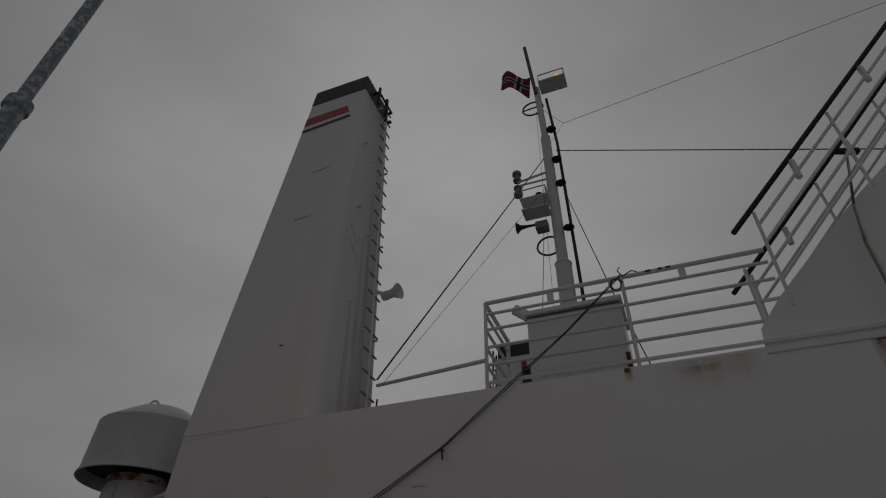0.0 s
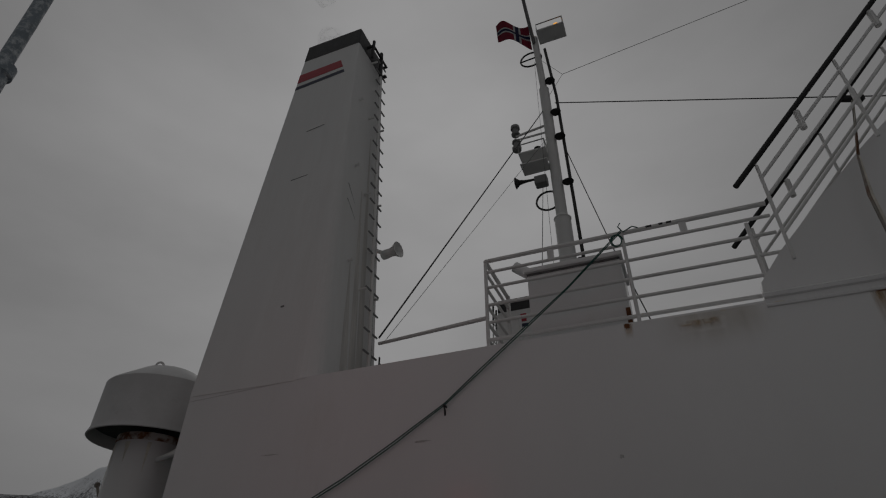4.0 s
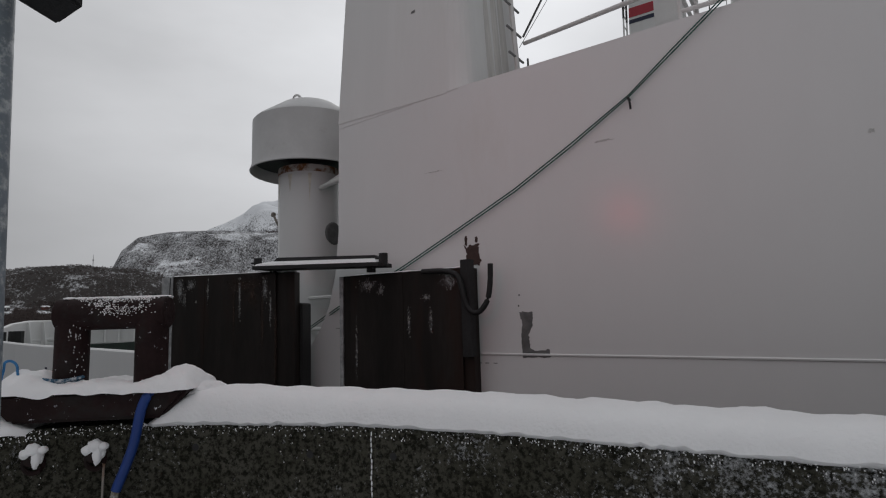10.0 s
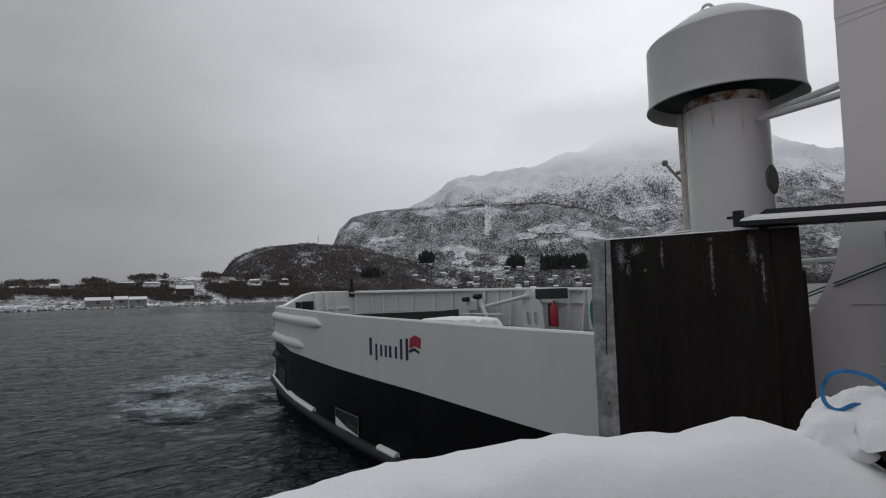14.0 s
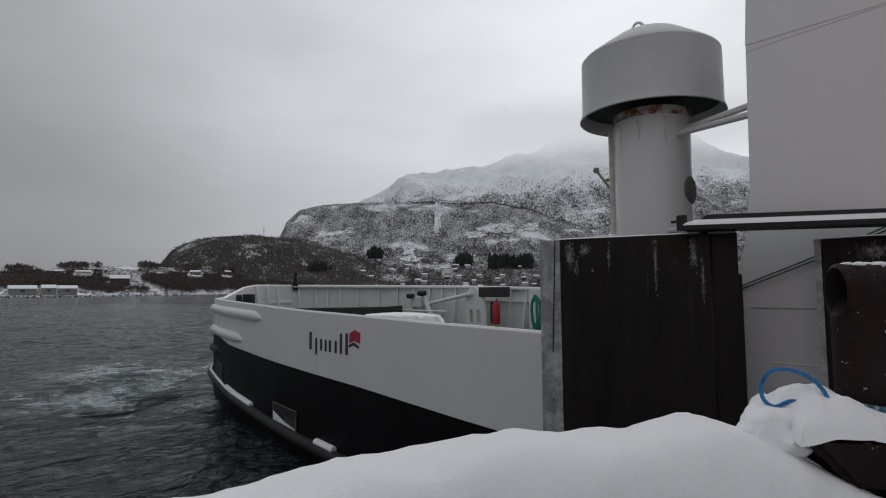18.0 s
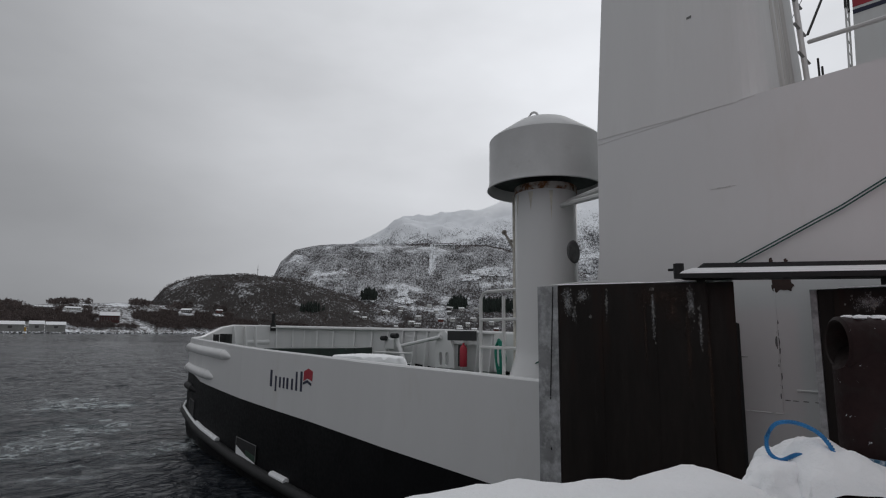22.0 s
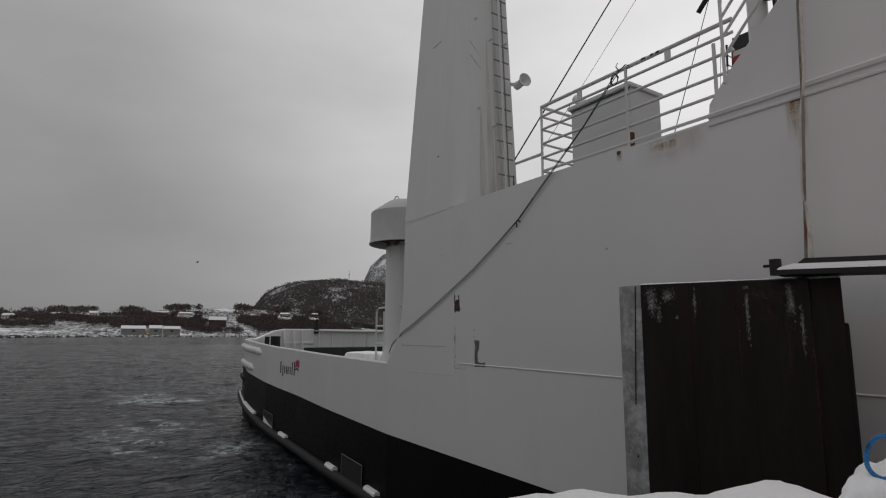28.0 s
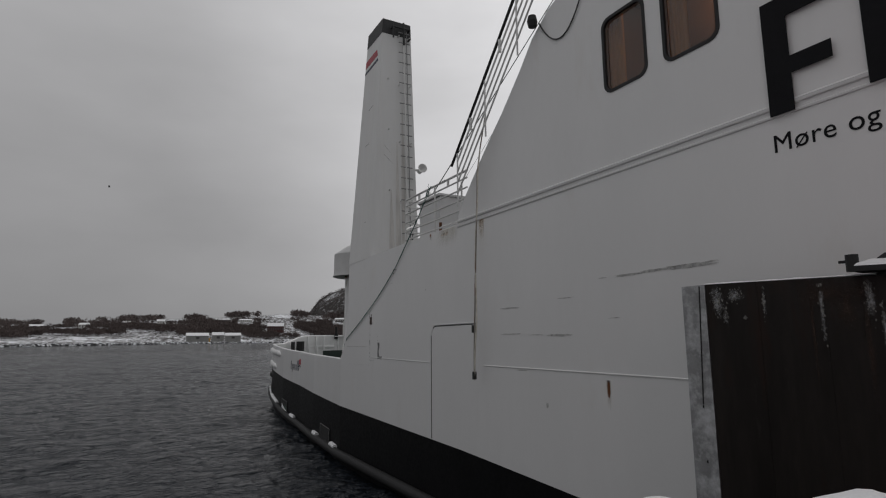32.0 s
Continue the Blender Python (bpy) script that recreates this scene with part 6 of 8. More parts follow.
# bollard
bol = tagged(empty("bollard", (-0.31, 2.31, 1.06)), "dark brown double mooring bollard dusted with snow", "bollard")
mb = Matrix.Translation((-0.31, 2.31, 0)) @ Matrix.Rotation(radians(37.5), 4, "Z")
bm = prism(B(), [mb @ Vector(q) for q in ((-0.36, -0.225, 1.10), (0.38, -0.205, 1.10), (0.38, 0.22, 1.10), (-0.36, 0.22, 1.10))], [mb @ Vector(q) for q in ((-0.49, -0.235, 1.245), (0.52, -0.205, 1.245), (0.52, 0.22, 1.245), (-0.49, 0.22, 1.245))])
bmesh.ops.bevel(bm, geom=bm.edges[:], offset=0.018, segments=2, affect="EDGES")
part("base_plate", bm, M_bollard, bol, "", True)
part("crossbar", lathe(B(), [(0.0, 0.34), (0.070, 0.33), (0.0735, 0.004), (0.078, 0.0), (0.089, 0.008), (0.089, 0.585), (0.08, 0.592), (0.0, 0.592)], mb @ Vector((-0.275, 0.02, 1.645)), 32, mb.to_3x3() @ Vector((1, 0, 0))), M_bollard, bol, "", True)
for sx in (-0.20, 0.225):
    bm = tube(B(), [mb @ Vector((sx, 0.02, 1.2)), mb @ Vector((sx, 0.02, 1.62))], 0.085, 32)
    for v in bm.verts:
        if v.co.z > 1.5:  # saddle cut under the crossbar
            v.co.z = 1.645 - math.sqrt(max(0.0, 0.081 ** 2 - ((mb.inverted() @ v.co).y - 0.02) ** 2))
    part("leg", bm, M_bollard, bol, "", True)
# small things on the quay --------------------------------------------------------
part("pole_foot_snow", lathe(B(), [(0, 0.0), (0.12, 0.0), (0.11, 0.06), (0.07, 0.10), (0, 0.10)], (0.455, 1.52, 0.72), 16), M_snow, pole, "snow on the clamp", True)
part("pole_clamp", lathe(B(), [(0.06, 0.0), (0.085, 0.0), (0.085, 0.09), (0.06, 0.09)], (0.457, 1.52, 0.64), 16), M_galv, pole)


def lump(bm, c, r, seed, n=14, m=9, flat=0.0):
    """A soft irregular lump."""
    c, rows = Vector(c), []
    for i in range(m + 1):
        th = math.pi * i / m
        row = []
        for j in range(n):
            ph = 2 * math.pi * j / n
            d = Vector((math.sin(th) * math.cos(ph), math.sin(th) * math.sin(ph), math.cos(th)))
            k = 1 + 0.22 * noise.noise(d * 1.7 + Vector((seed, 0, 0))) + 0.08 * noise.noise(d * 4 + Vector((seed, 3, 0)))
            q = Vector((d.x * r[0], d.y * r[1], max(d.z, -flat if flat else -1) * r[2])) * k
            row.append(bm.verts.new(c + q))
        rows.append(row)
    for a, b in zip(rows, rows[1:]):
        for j in range(n):
            bm.faces.new((a[j], a[(j + 1) % n], b[(j + 1) % n], b[j]))
    bmesh.ops.remove_doubles(bm, verts=bm.verts[:], dist=1e-4)
    return bm


def heap(u, v):
    x, y = -0.495 + 1.02 * u, -0.235 + 0.455 * v
    h = 0.03 + 0.085 * math.exp(-((x + 0.38) / 0.13) ** 2 - ((y + 0.04) / 0.2) ** 2) + 0.08 * math.exp(-((x - 0.40) / 0.11) ** 2 - (y / 0.2) ** 2) + 0.02 * math.exp(-(x / 0.1) ** 2)
    h += 0.018 * noise.noise(Vector((x * 9, y * 9, 1.0))) + 0.012 * noise.noise(Vector((x * 23, y * 23, 4.0))) + 0.004 * noise.noise(Vector((x * 50, y * 50, 2.0)))
    rim = min(1.0, min(u, 1 - u) * 14, min(v, 1 - v) * 7)
    k = math.sqrt(max(0.0, 1 - (1 - rim) ** 2))
    wob = (0.016 * noise.noise(Vector((x * 8, 2.0, 7.0))) + 0.014 * noise.noise(Vector((x * 21, 5.0, 7.0)))) * (1 - k)
    drop = 0.035 * max(0.0, noise.noise(Vector((x * 7, 1.0, 3.0))) + 0.15) * (1 - k) if v < 0.3 else 0.0
    return mb @ Vector((x + 0.02 * noise.noise(Vector((y * 15, x * 9, 2.0))) * (1 - k), y + wob - 0.008 * (1 - k) * (v < 0.3), 1.240 + max(0.012, h) * k - drop))


bm = grid(B(), 90, 44, heap)
lump(bm, mb @ Vector((-0.50, -0.06, 1.205)), (0.10, 0.17, 0.10), 2.2, 72, 44)
lump(bm, mb @ Vector((0.52, 0.0, 1.19)), (0.09, 0.16, 0.07), 5.2, 72, 44)
part("plate_snow", bm, M_snow, bol, "snow heaped on the base plate", True)["kind"] = "stuff"
bm = B()
for k in range(20):
    x = -0.235 + 0.028 * k
    lump(bm, mb @ Vector((x, 0.02 + 0.03 * noise.noise(Vector((k * 1.3, 0.4, 0))), 1.730)), (0.022 + 0.012 * noise.noise(Vector((k * 0.9, 8.2, 0))), 0.036 + 0.03 * noise.noise(Vector((k * 0.7, 4.3, 0))), 0.009), k, 12, 7)
for k in range(30):
    a = abs(random.gauss(0.1, 0.35))
    x = random.uniform(-0.26, 0.30)
    lump(bm, mb @ Vector((x, 0.02 - 0.089 * math.sin(a), 1.645 + 0.089 * math.cos(a))), (random.uniform(0.004, 0.014), 0.004, random.uniform(0.002, 0.007)), k + 40, 9, 6)
rnd = random.Random(31)
for cx, ca, n in ((0.02, 0.45, 130), (0.10, 0.5, 150), (0.20, 0.45, 130), (-0.10, 0.4, 90), (-0.03, 0.9, 60), (0.03, 1.35, 80), (0.12, 1.45, 60), (0.20, 1.2, 40)):
    for k in range(n):
        x, a = cx + rnd.gauss(0, 0.028), ca + rnd.gauss(0, 0.17)
        if -0.255 < x < 0.3:
            r = rnd.uniform(0.0009, 0.0036)
            lump(bm, mb @ Vector((x, 0.02 - 0.089 * math.sin(a), 1.645 + 0.089 * math.cos(a))), (r * rnd.uniform(1, 2), 0.003, r), k, 6, 4)
for sx, ca, cz, n in ((-0.20, -0.7, 1.38, 16), (-0.20, -0.9, 1.53, 24)):
    for k in range(n):
        z, a, r = cz + rnd.gauss(0, 0.05), ca + rnd.gauss(0, 0.25), rnd.uniform(0.0015, 0.004)
        if z < 1.6:
            lump(bm, mb @ Vector((sx + 0.085 * math.cos(a), 0.02 + 0.085 * math.sin(a), z)), (r, r * 0.6, r * 1.5), k, 6, 4)
part("frost", bm, M_snow, bol, "clinging frost and snow", True)["kind"] = "stuff"


def thing_tube(name, pts, r, material, label, cat, n=8):
    ob = tagged(finish(name, tube(B(), pts, r, n), material, smooth=True), label, cat)
    return ob


def twisted(name, pts, r, material, label, cat, turns=26):
    """A rope of three strands laid round each other along pts."""
    P = smooth3(pts, 60)
    e = tagged(empty(name, P[0]), label, cat)
    for s in range(3):
        out = []
        for i, q in enumerate(P):
            d = (P[min(i + 1, len(P) - 1)] - P[max(i - 1, 0)]).normalized()
            u = d.cross(Vector((0.2, 0.1, 0.97))).normalized()
            v = d.cross(u)
            a = 2 * math.pi * (turns * i / len(P) + s / 3)
            out.append(q + (u * math.cos(a) + v * math.sin(a)) * r * 0.55)
        part("strand", tube(B(), out, r * 0.62, 6), material, e, "", True)
    return e


def smooth3(pts, n):
    P, out = [Vector(q) for q in pts], []
    seg = len(P) - 1
    for k in range(n + 1):
        f_ = min(seg - 1e-6, seg * k / n)
        i, t = int(f_), f_ - int(f_)
        a, b, c_, d = P[max(i - 1, 0)], P[i], P[i + 1], P[min(i + 2, seg)]
        out.append(0.5 * ((2 * b) + (c_ - a) * t + (2 * a - 5 * b + 4 * c_ - d) * t * t + (3 * b - a - 3 * c_ + d) * t ** 3))
    return out


twisted("blue_rope", [(-0.585, 1.97, 1.305), (-0.62, 1.955, 1.315), (-0.665, 1.95, 1.292), (-0.70, 1.96, 1.31), (-0.705, 1.97, 1.355), (-0.675, 1.965, 1.398), (-0.625, 1.975, 1.406), (-0.57, 1.98, 1.385), (-0.535, 1.975, 1.345), (-0.52, 1.98, 1.29)], 0.0068, M_ropeblue, "bright blue rope loop standing out of the snow", "rope", 40)
for k in range(3):
    twisted("blue_rope", [mb @ Vector((-0.225 + (0.105 + 0.006 * k) * math.cos(a), 0.02 + (0.105 + 0.006 * k) * math.sin(a), 1.275 + 0.013 * k + 0.006 * math.sin(3 * a + k))) for a in np.linspace(-2.9, -0.3, 9)], 0.009, M_ropefrost, "frosted blue-grey rope wound round the bollard's foot", "rope", 20)


def near_wall(s, out, z):
    """A point at station s (by nearest x,y of the inner face), out metres towards the quay."""
    k = min(range(len(LINE)), key=lambda i: (LINE[i].x - s[0]) ** 2 + (LINE[i].y - s[1]) ** 2)
    return LINE[k] - NORM[k] * out + Vector((0, 0, z))


ROPES = [((-0.98, 1.24), (-0.96, 1.28)), ((-0.93, 1.32), (-0.92, 1.35))]
for a, b in ROPES:
    thing_tube("hanging_rope", [near_wall(a, -0.04, 1.06), near_wall(a, 0.0, 1.045), near_wall(a, 0.022, 0.98), near_wall(a, 0.026, 0.7), near_wall(b, 0.03, 0.2), near_wall(b, 0.05, 0.02)], 0.026, M_ropecream, "frosted cream mooring rope hanging over the parapet", "rope", 10)
for a, b in (((-0.64, 1.72), (-0.70, 1.66)), ((-0.58, 1.79), (-0.42, 1.98))):
    thing_tube("hanging_rope", [near_wall(a, -0.04, 1.06), near_wall(a, 0.0, 1.045), near_wall(a, 0.022, 0.98), near_wall(((a[0] + b[0]) / 2, (a[1] + b[1]) / 2), 0.03, 0.7), near_wall(b, 0.03, 0.25), near_wall(b, 0.05, 0.02)], 0.026, M_ropecream, "frosted cream mooring rope hanging over the parapet", "rope", 10)
thing_tube("slack_line", [near_wall((-0.60, 1.76), 0.02, 1.02), near_wall((-0.60, 1.76), 0.02, 0.7), near_wall((-0.55, 1.82), 0.03, 0.55), near_wall((-0.42, 1.95), 0.04, 0.42)], 0.008, M_cable, "thin grey cord against the parapet", "cord")
thing_tube("slack_line", [near_wall((-0.13, 2.24), 0.02, 0.9), near_wall((-0.12, 2.25), 0.02, 0.6), near_wall((-0.2, 2.2), 0.03, 0.45)], 0.007, M_cable, "thin grey cord against the parapet", "cord")
hose = tagged(empty("hose_rope", (0.0, 2.28, 0.0)), "cream rope sleeved in blue hose over the parapet", "rope")
part("blue_sleeve", tube(B(), smooth3([near_wall((0.09, 2.39), -0.10, 1.285), near_wall((0.07, 2.38), 0.0, 1.262), near_wall((0.04, 2.355), 0.055, 1.17), near_wall((-0.01, 2.32), 0.055, 0.97), near_wall((-0.06, 2.29), 0.05, 0.76)], 24), 0.024, 10), M_bluehose, hose, "dark blue hose sleeve", True)
part("cream_end", tube(B(), smooth3([near_wall((-0.06, 2.29), 0.045, 0.77), near_wall((-0.1, 2.26), 0.05, 0.6), near_wall((-0.2, 2.18), 0.05, 0.2), near_wall((-0.25, 2.13), 0.06, 0.03)], 16), 0.019, 10), M_ropecream, hose, "", True)
k0 = near_wall((-1.12, 0.93), 0.0, 0.84)
d0 = near_wall((-0.95, 1.25), 0.0, 0.84) - near_wall((-1.14, 0.6), 0.0, 0.84)
md = Matrix.Translation(k0) @ Matrix.Rotation(math.atan2(d0.y, d0.x), 4, "Z") @ Matrix.Rotation(radians(38), 4, "Y")
anchor = tagged(empty("anchor_plate", k0), "square rusty anchor plate set corner-up in the wall", "plate")
part("plate", box(B(), -0.055, 0.055, -0.02, 0.01, -0.055, 0.055, md, 0.004), M_bollard, anchor)
part("bolt", lathe(B(), [(0, 0), (0.018, 0), (0.018, 0.03), (0, 0.03)], md @ Vector((0, -0.02, 0)), 6, md.to_3x3() @ Vector((0, -1, 0))), M_rust, anchor)
part("snow_cap", lump(B(), md @ Vector((-0.01, -0.05, 0.02)), (0.018, 0.018, 0.022), 3), M_snow, anchor, "", True)
for s in ((-0.37, 2.02), (-0.17, 2.20)):
    q = near_wall(s, 0.0, 0.93)
    br = tagged(empty("wall_eye", q), "rusty mooring eye capped with drooping snow", "mooring eye")
    kk = min(range(len(LINE)), key=lambda i: (LINE[i].x - s[0]) ** 2 + (LINE[i].y - s[1]) ** 2)
    nrm = -NORM[kk]
    tv = Vector((-nrm.y, nrm.x, 0))
    part("eye", tube(B(), [q + nrm * 0.02 + tv * 0.045 * math.cos(a) + Vector((0, 0, 0.05 * math.sin(a) - 0.02)) for a in np.linspace(0, 2 * math.pi, 17)], 0.012, 6), M_bollard, br, "", True)
    part("stub", tube(B(), [q - nrm * 0.02, q + nrm * 0.06], 0.03, 10), M_bollard, br)
    bm = B()
    lump(bm, q + nrm * 0.035 + Vector((0, 0, 0.045)), (0.040, 0.035, 0.034), s[0] * 9, 18, 12)
    lump(bm, q + nrm * 0.045 - tv * 0.03 + Vector((0, 0, 0.03)), (0.03, 0.025, 0.025), s[0] * 4, 14, 9)
    lump(bm, q + nrm * 0.05 + tv * 0.02 + Vector((0, 0, 0.0)), (0.022, 0.02, 0.042), s[0] * 3, 14, 9)
    lump(bm, q + nrm * 0.04 + tv * 0.045 + Vector((0, 0, 0.045)), (0.024, 0.022, 0.02), s[0] * 2, 14, 9)
    lump(bm, q + nrm * 0.03 + tv * 0.03 + Vector((0, 0, 0.015)), (0.022, 0.02, 0.035), s[0] * 5, 12, 8)
    part("snow_cap", bm, M_snow, br, "drooping snow cap", True)
thing_tube("straw_stem", [near_wall((-1.19, 0.30), 0.02, 1.08), near_wall((-1.185, 0.34), 0.05, 0.9), near_wall((-1.18, 0.36), 0.03, 0.7)], 0.0045, M_straw, "dry straw stem against the parapet", "straw")
jt = near_wall((1.13, 2.83), 0.002, 0.0)
kk = min(range(len(LINE)), key=lambda i: (LINE[i].x - 1.13) ** 2 + (LINE[i].y - 2.83) ** 2)
tv = Vector((-NORM[kk].y, NORM[kk].x, 0))
bm = B()
for k in range(40):
    z = 0.05 + 0.025 * k
    lump(bm, jt + tv * 0.006 * noise.noise(Vector((k * 0.7, 0, 0))) + Vector((0, 0, z)), (0.004 + 0.003 * noise.noise(Vector((k, 2, 0))), 0.004, 0.012), k, 6, 4)
part("joint_frost", bm, M_snow, quay_wall, "frost in the wall's joint", True)
for s, z in (((0.82, 2.73), 0.92), ((1.25, 2.85), 0.93), ((0.25, 2.47), 0.95)):
    q = near_wall(s, 0.0, z)
    kk = min(range(len(LINE)), key=lambda i: (LINE[i].x - s[0]) ** 2 + (LINE[i].y - s[1]) ** 2)
    part("form_hole", lathe(B(), [(0, 0), (0.016, 0), (0.018, 0.004), (0, 0.004)], q, 10, -NORM[kk]), M_dark, quay_wall)
# snow sticking to the wall face: many small crusts
verts, faces = [], []
CRUST = [(math.sin(t) * math.cos(p_), math.sin(t) * math.sin(p_), math.cos(t)) for t in (0.9, 2.2) for p_ in (0.3, 1.55, 2.8, 4.05, 5.3)]
for k in range(40000):
    i = random.randrange(60, len(LINE) - 60)
    q = LINE[i]
    if q.x > 4.5 or q.y < -1.5:
        continue
    left = max(0.0, min(1.0, (-0.3 - q.x) / 0.6))
    z = 1.075 - abs(random.gauss(0, random.choice((0.05, 0.10 + 0.26 * left))))
    if z < 0.25 or noise.noise(Vector((q.x * 3, q.y * 3, z * 5))) < 0.16 - 0.42 * left - 1.2 * max(0.0, z - 0.99) / 0.08 or random.random() > 0.16 + 0.62 * left:
        continue
    if k > 26000:
        z = 1.065 - 0.05 * left - abs(random.gauss(0, 0.014 + 0.045 * left))
    r = random.uniform(0.0010, 0.0028) * (1 + 1.3 * left * max(0.0, (z - 0.7) / 0.36))
    c0 = q - NORM[i] * 0.001 + Vector((0, 0, z)) + (LINE[i + 1] - q) * random.uniform(-0.5, 0.5)
    n0, hs = len(verts), r * random.uniform(0.7, 2.2)
    verts.append(c0 + Vector((0, 0, hs)))
    for d in CRUST:
        g = random.uniform(0.7, 1.3)
        verts.append(c0 + Vector((d[0] * r * 1.3 * g, d[1] * r * 1.3 * g, d[2] * hs)))
    verts.append(c0 - Vector((0, 0, hs)))
    for j in range(5):
        j2 = (j + 1) % 5
        faces += [(n0, n0 + 1 + j, n0 + 1 + j2), (n0 + 1 + j, n0 + 6 + j, n0 + 6 + j2, n0 + 1 + j2), (n0 + 6 + j, n0 + 11, n0 + 6 + j2)]
me = bpy.data.meshes.new("clinging_snow")
me.from_pydata(verts, [], faces)
me.materials.append(M_snow)
ob = new("clinging_snow", me)
ob.parent = quay_wall
ob["label"] = "snow crusts clinging to the rough concrete"
ob["kind"] = "stuff"

# bar between the fenders, hook, frost on the plates
def frost_smear(parent, m, x, z, w, h, y, material, label="thin frost on the plate"):
    me = bpy.data.meshes.new("frost_smear")
    me.from_pydata([(-1.2, 0, -1.2), (1.2, 0, -1.2), (1.2, 0, 1.2), (-1.2, 0, 1.2)], [], [(0, 1, 2, 3)])
    me.materials.append(material)
    ob = new("frost_smear", me)
    ob.parent = parent
    ob.matrix_basis = Matrix.Translation(-Vector(parent.location)) @ m @ Matrix.Translation((x, y, z)) @ Matrix.Diagonal((w * 0.6, 1, h * 0.6, 1))
    ob["label"], ob["kind"] = label, "stuff"


def frost_patch(parent, m, x, z, w, h, seed, material, y=-0.0015):
    """A smear of many tiny flakes, thick in the middle and thinning out."""
    frost_smear(parent, m, x, z, w, h, y, M_smear)
    rnd, vs, fs = random.Random(int(seed * 100)), [], []
    for k in range(int(10 + 800 * w * h + 40 * (w + h))):
        cx, cz = x + rnd.gauss(0, 0.26) * w, z + rnd.gauss(0, 0.26) * h
        r = rnd.uniform(0.002, 0.0085)
        n0 = len(vs)
        for j in range(5):
            an = 2 * math.pi * j / 5 + rnd.uniform(0, 0.8)
            g = r * rnd.uniform(0.6, 1.4)
            vs.append(m @ Vector((cx + g * math.cos(an), y, cz + 1.6 * g * math.sin(an))))
        vs.append(m @ Vector((cx, y - 0.0022, cz)))
        fs += [(n0 + j, n0 + (j + 1) % 5, n0 + 5) for j in range(5)]
    me = bpy.data.meshes.new("frost_patch")
    home = Vector(parent.location)
    me.from_pydata([q - home for q in vs], [], fs)
    me.materials.append(material)
    ob = new("frost_patch", me)
    ob.parent = parent
    ob["label"], ob["kind"] = "thin frost on the plate", "stuff"


def smear_mat(name, col):
    """Frost blown onto steel: cloudy in the middle, broken and thinning outwards."""
    m = bpy.data.materials.new(name)
    m.use_nodes = True
    n, l = m.node_tree.nodes, m.node_tree.links
    p = n["Principled BSDF"]
    p.inputs["Base Color"].default_value, p.inputs["Roughness"].default_value = (*col, 1), 0.9
    tc, geo, ln, nz = n.new("ShaderNodeTexCoord"), n.new("ShaderNodeNewGeometry"), n.new("ShaderNodeVectorMath"), n.new("ShaderNodeTexNoise")
    ln.operation = "LENGTH"
    nz.inputs["Scale"].default_value, nz.inputs["Detail"].default_value, nz.inputs["Roughness"].default_value = 24, 8, 0.7
    l.new(tc.outputs["Object"], ln.inputs[0])
    l.new(geo.outputs["Position"], nz.inputs[0])
    add, out = n.new("ShaderNodeMath"), n.new("ShaderNodeMapRange")
    add.operation = "MULTIPLY_ADD"
    l.new(ln.outputs["Value"], add.inputs[0])
    add.inputs[1].default_value = -0.34
    l.new(nz.outputs[0], add.inputs[2])
    for k, v in ((1, 0.22), (2, 0.56), (3, 0.0), (4, 0.75)):
        out.inputs[k].default_value = v
    l.new(add.outputs[0], out.inputs[0])
    l.new(out.outputs[0], p.inputs["Alpha"])
    return m


M_smear = smear_mat("frost_smear", (0.42, 0.43, 0.44))
M_rustbloom = smear_mat("rust_bloom", (0.065, 0.04, 0.03))
M_frost = mat("thin_frost", (0.19, 0.185, 0.17), 0.8, var=0.6, scale=14, bump=0.2, second=(0.03, 0.028, 0.027), sscale=22, slo=0.45, shi=0.6)
M_frostlight = mat("thick_frost", (0.22, 0.22, 0.23), 0.85, var=0.4, scale=20, bump=0.3, second=(0.06, 0.055, 0.055), sscale=26, slo=0.5, shi=0.62)


def fender_frame(u, v):
    a, b = Vector((*u, 0)), Vector((*v, 0))
    return Matrix.Translation(a) @ Matrix.Rotation(math.atan2(b.y - a.y, b.x - a.x), 4, "Z")


FA, FB, FC = fender_frame((-3.44, 4.39), (-1.89, 5.02)), fender_frame((-1.36, 5.22), (0.18, 5.38)), fender_frame((4.73, 4.86), (6.45, 5.0))
for k, (x, z, w, h, lt) in enumerate(((0.26, 1.98, 0.10, 0.24, 0), (0.40, 2.03, 0.12, 0.10, 0), (0.32, 1.86, 0.04, 0.12, 0), (0.62, 1.98, 0.025, 0.30, 0), (1.02, 1.85, 0.03, 0.45, 0), (1.33, 1.96, 0.06, 0.28, 0), (1.40, 1.75, 0.03, 0.4, 0), (0.47, 1.84, 0.03, 0.03, 0))):
    frost_patch(fen_a, FA, x, z, w, h, k * 2.3, M_frost)
for x, z, w, h in ((1.12, 2.02, 0.34, 0.20), (1.18, 1.88, 0.10, 0.30), (1.30, 1.60, 0.035, 0.9), (1.46, 1.4, 0.03, 1.2), (0.95, 1.7, 0.02, 0.7)):
    frost_smear(fen_a, FA, x, z, w * 1.5, h, -0.0012, M_rustbloom, "brown rust bloom on the plate")
for k, (x, z, w, h) in enumerate(((0.35, 1.94, 0.22, 0.12), (0.52, 1.9, 0.08, 0.14), (1.05, 1.78, 0.10, 0.06), (1.32, 1.93, 0.20, 0.16), (0.85, 1.55, 0.04, 0.30), (1.1, 1.55, 0.05, 0.25), (0.2, 1.3, 0.03, 0.6))):
    frost_patch(fen_b, FB, x, z, w, h, 50 + k * 1.7, M_frost)
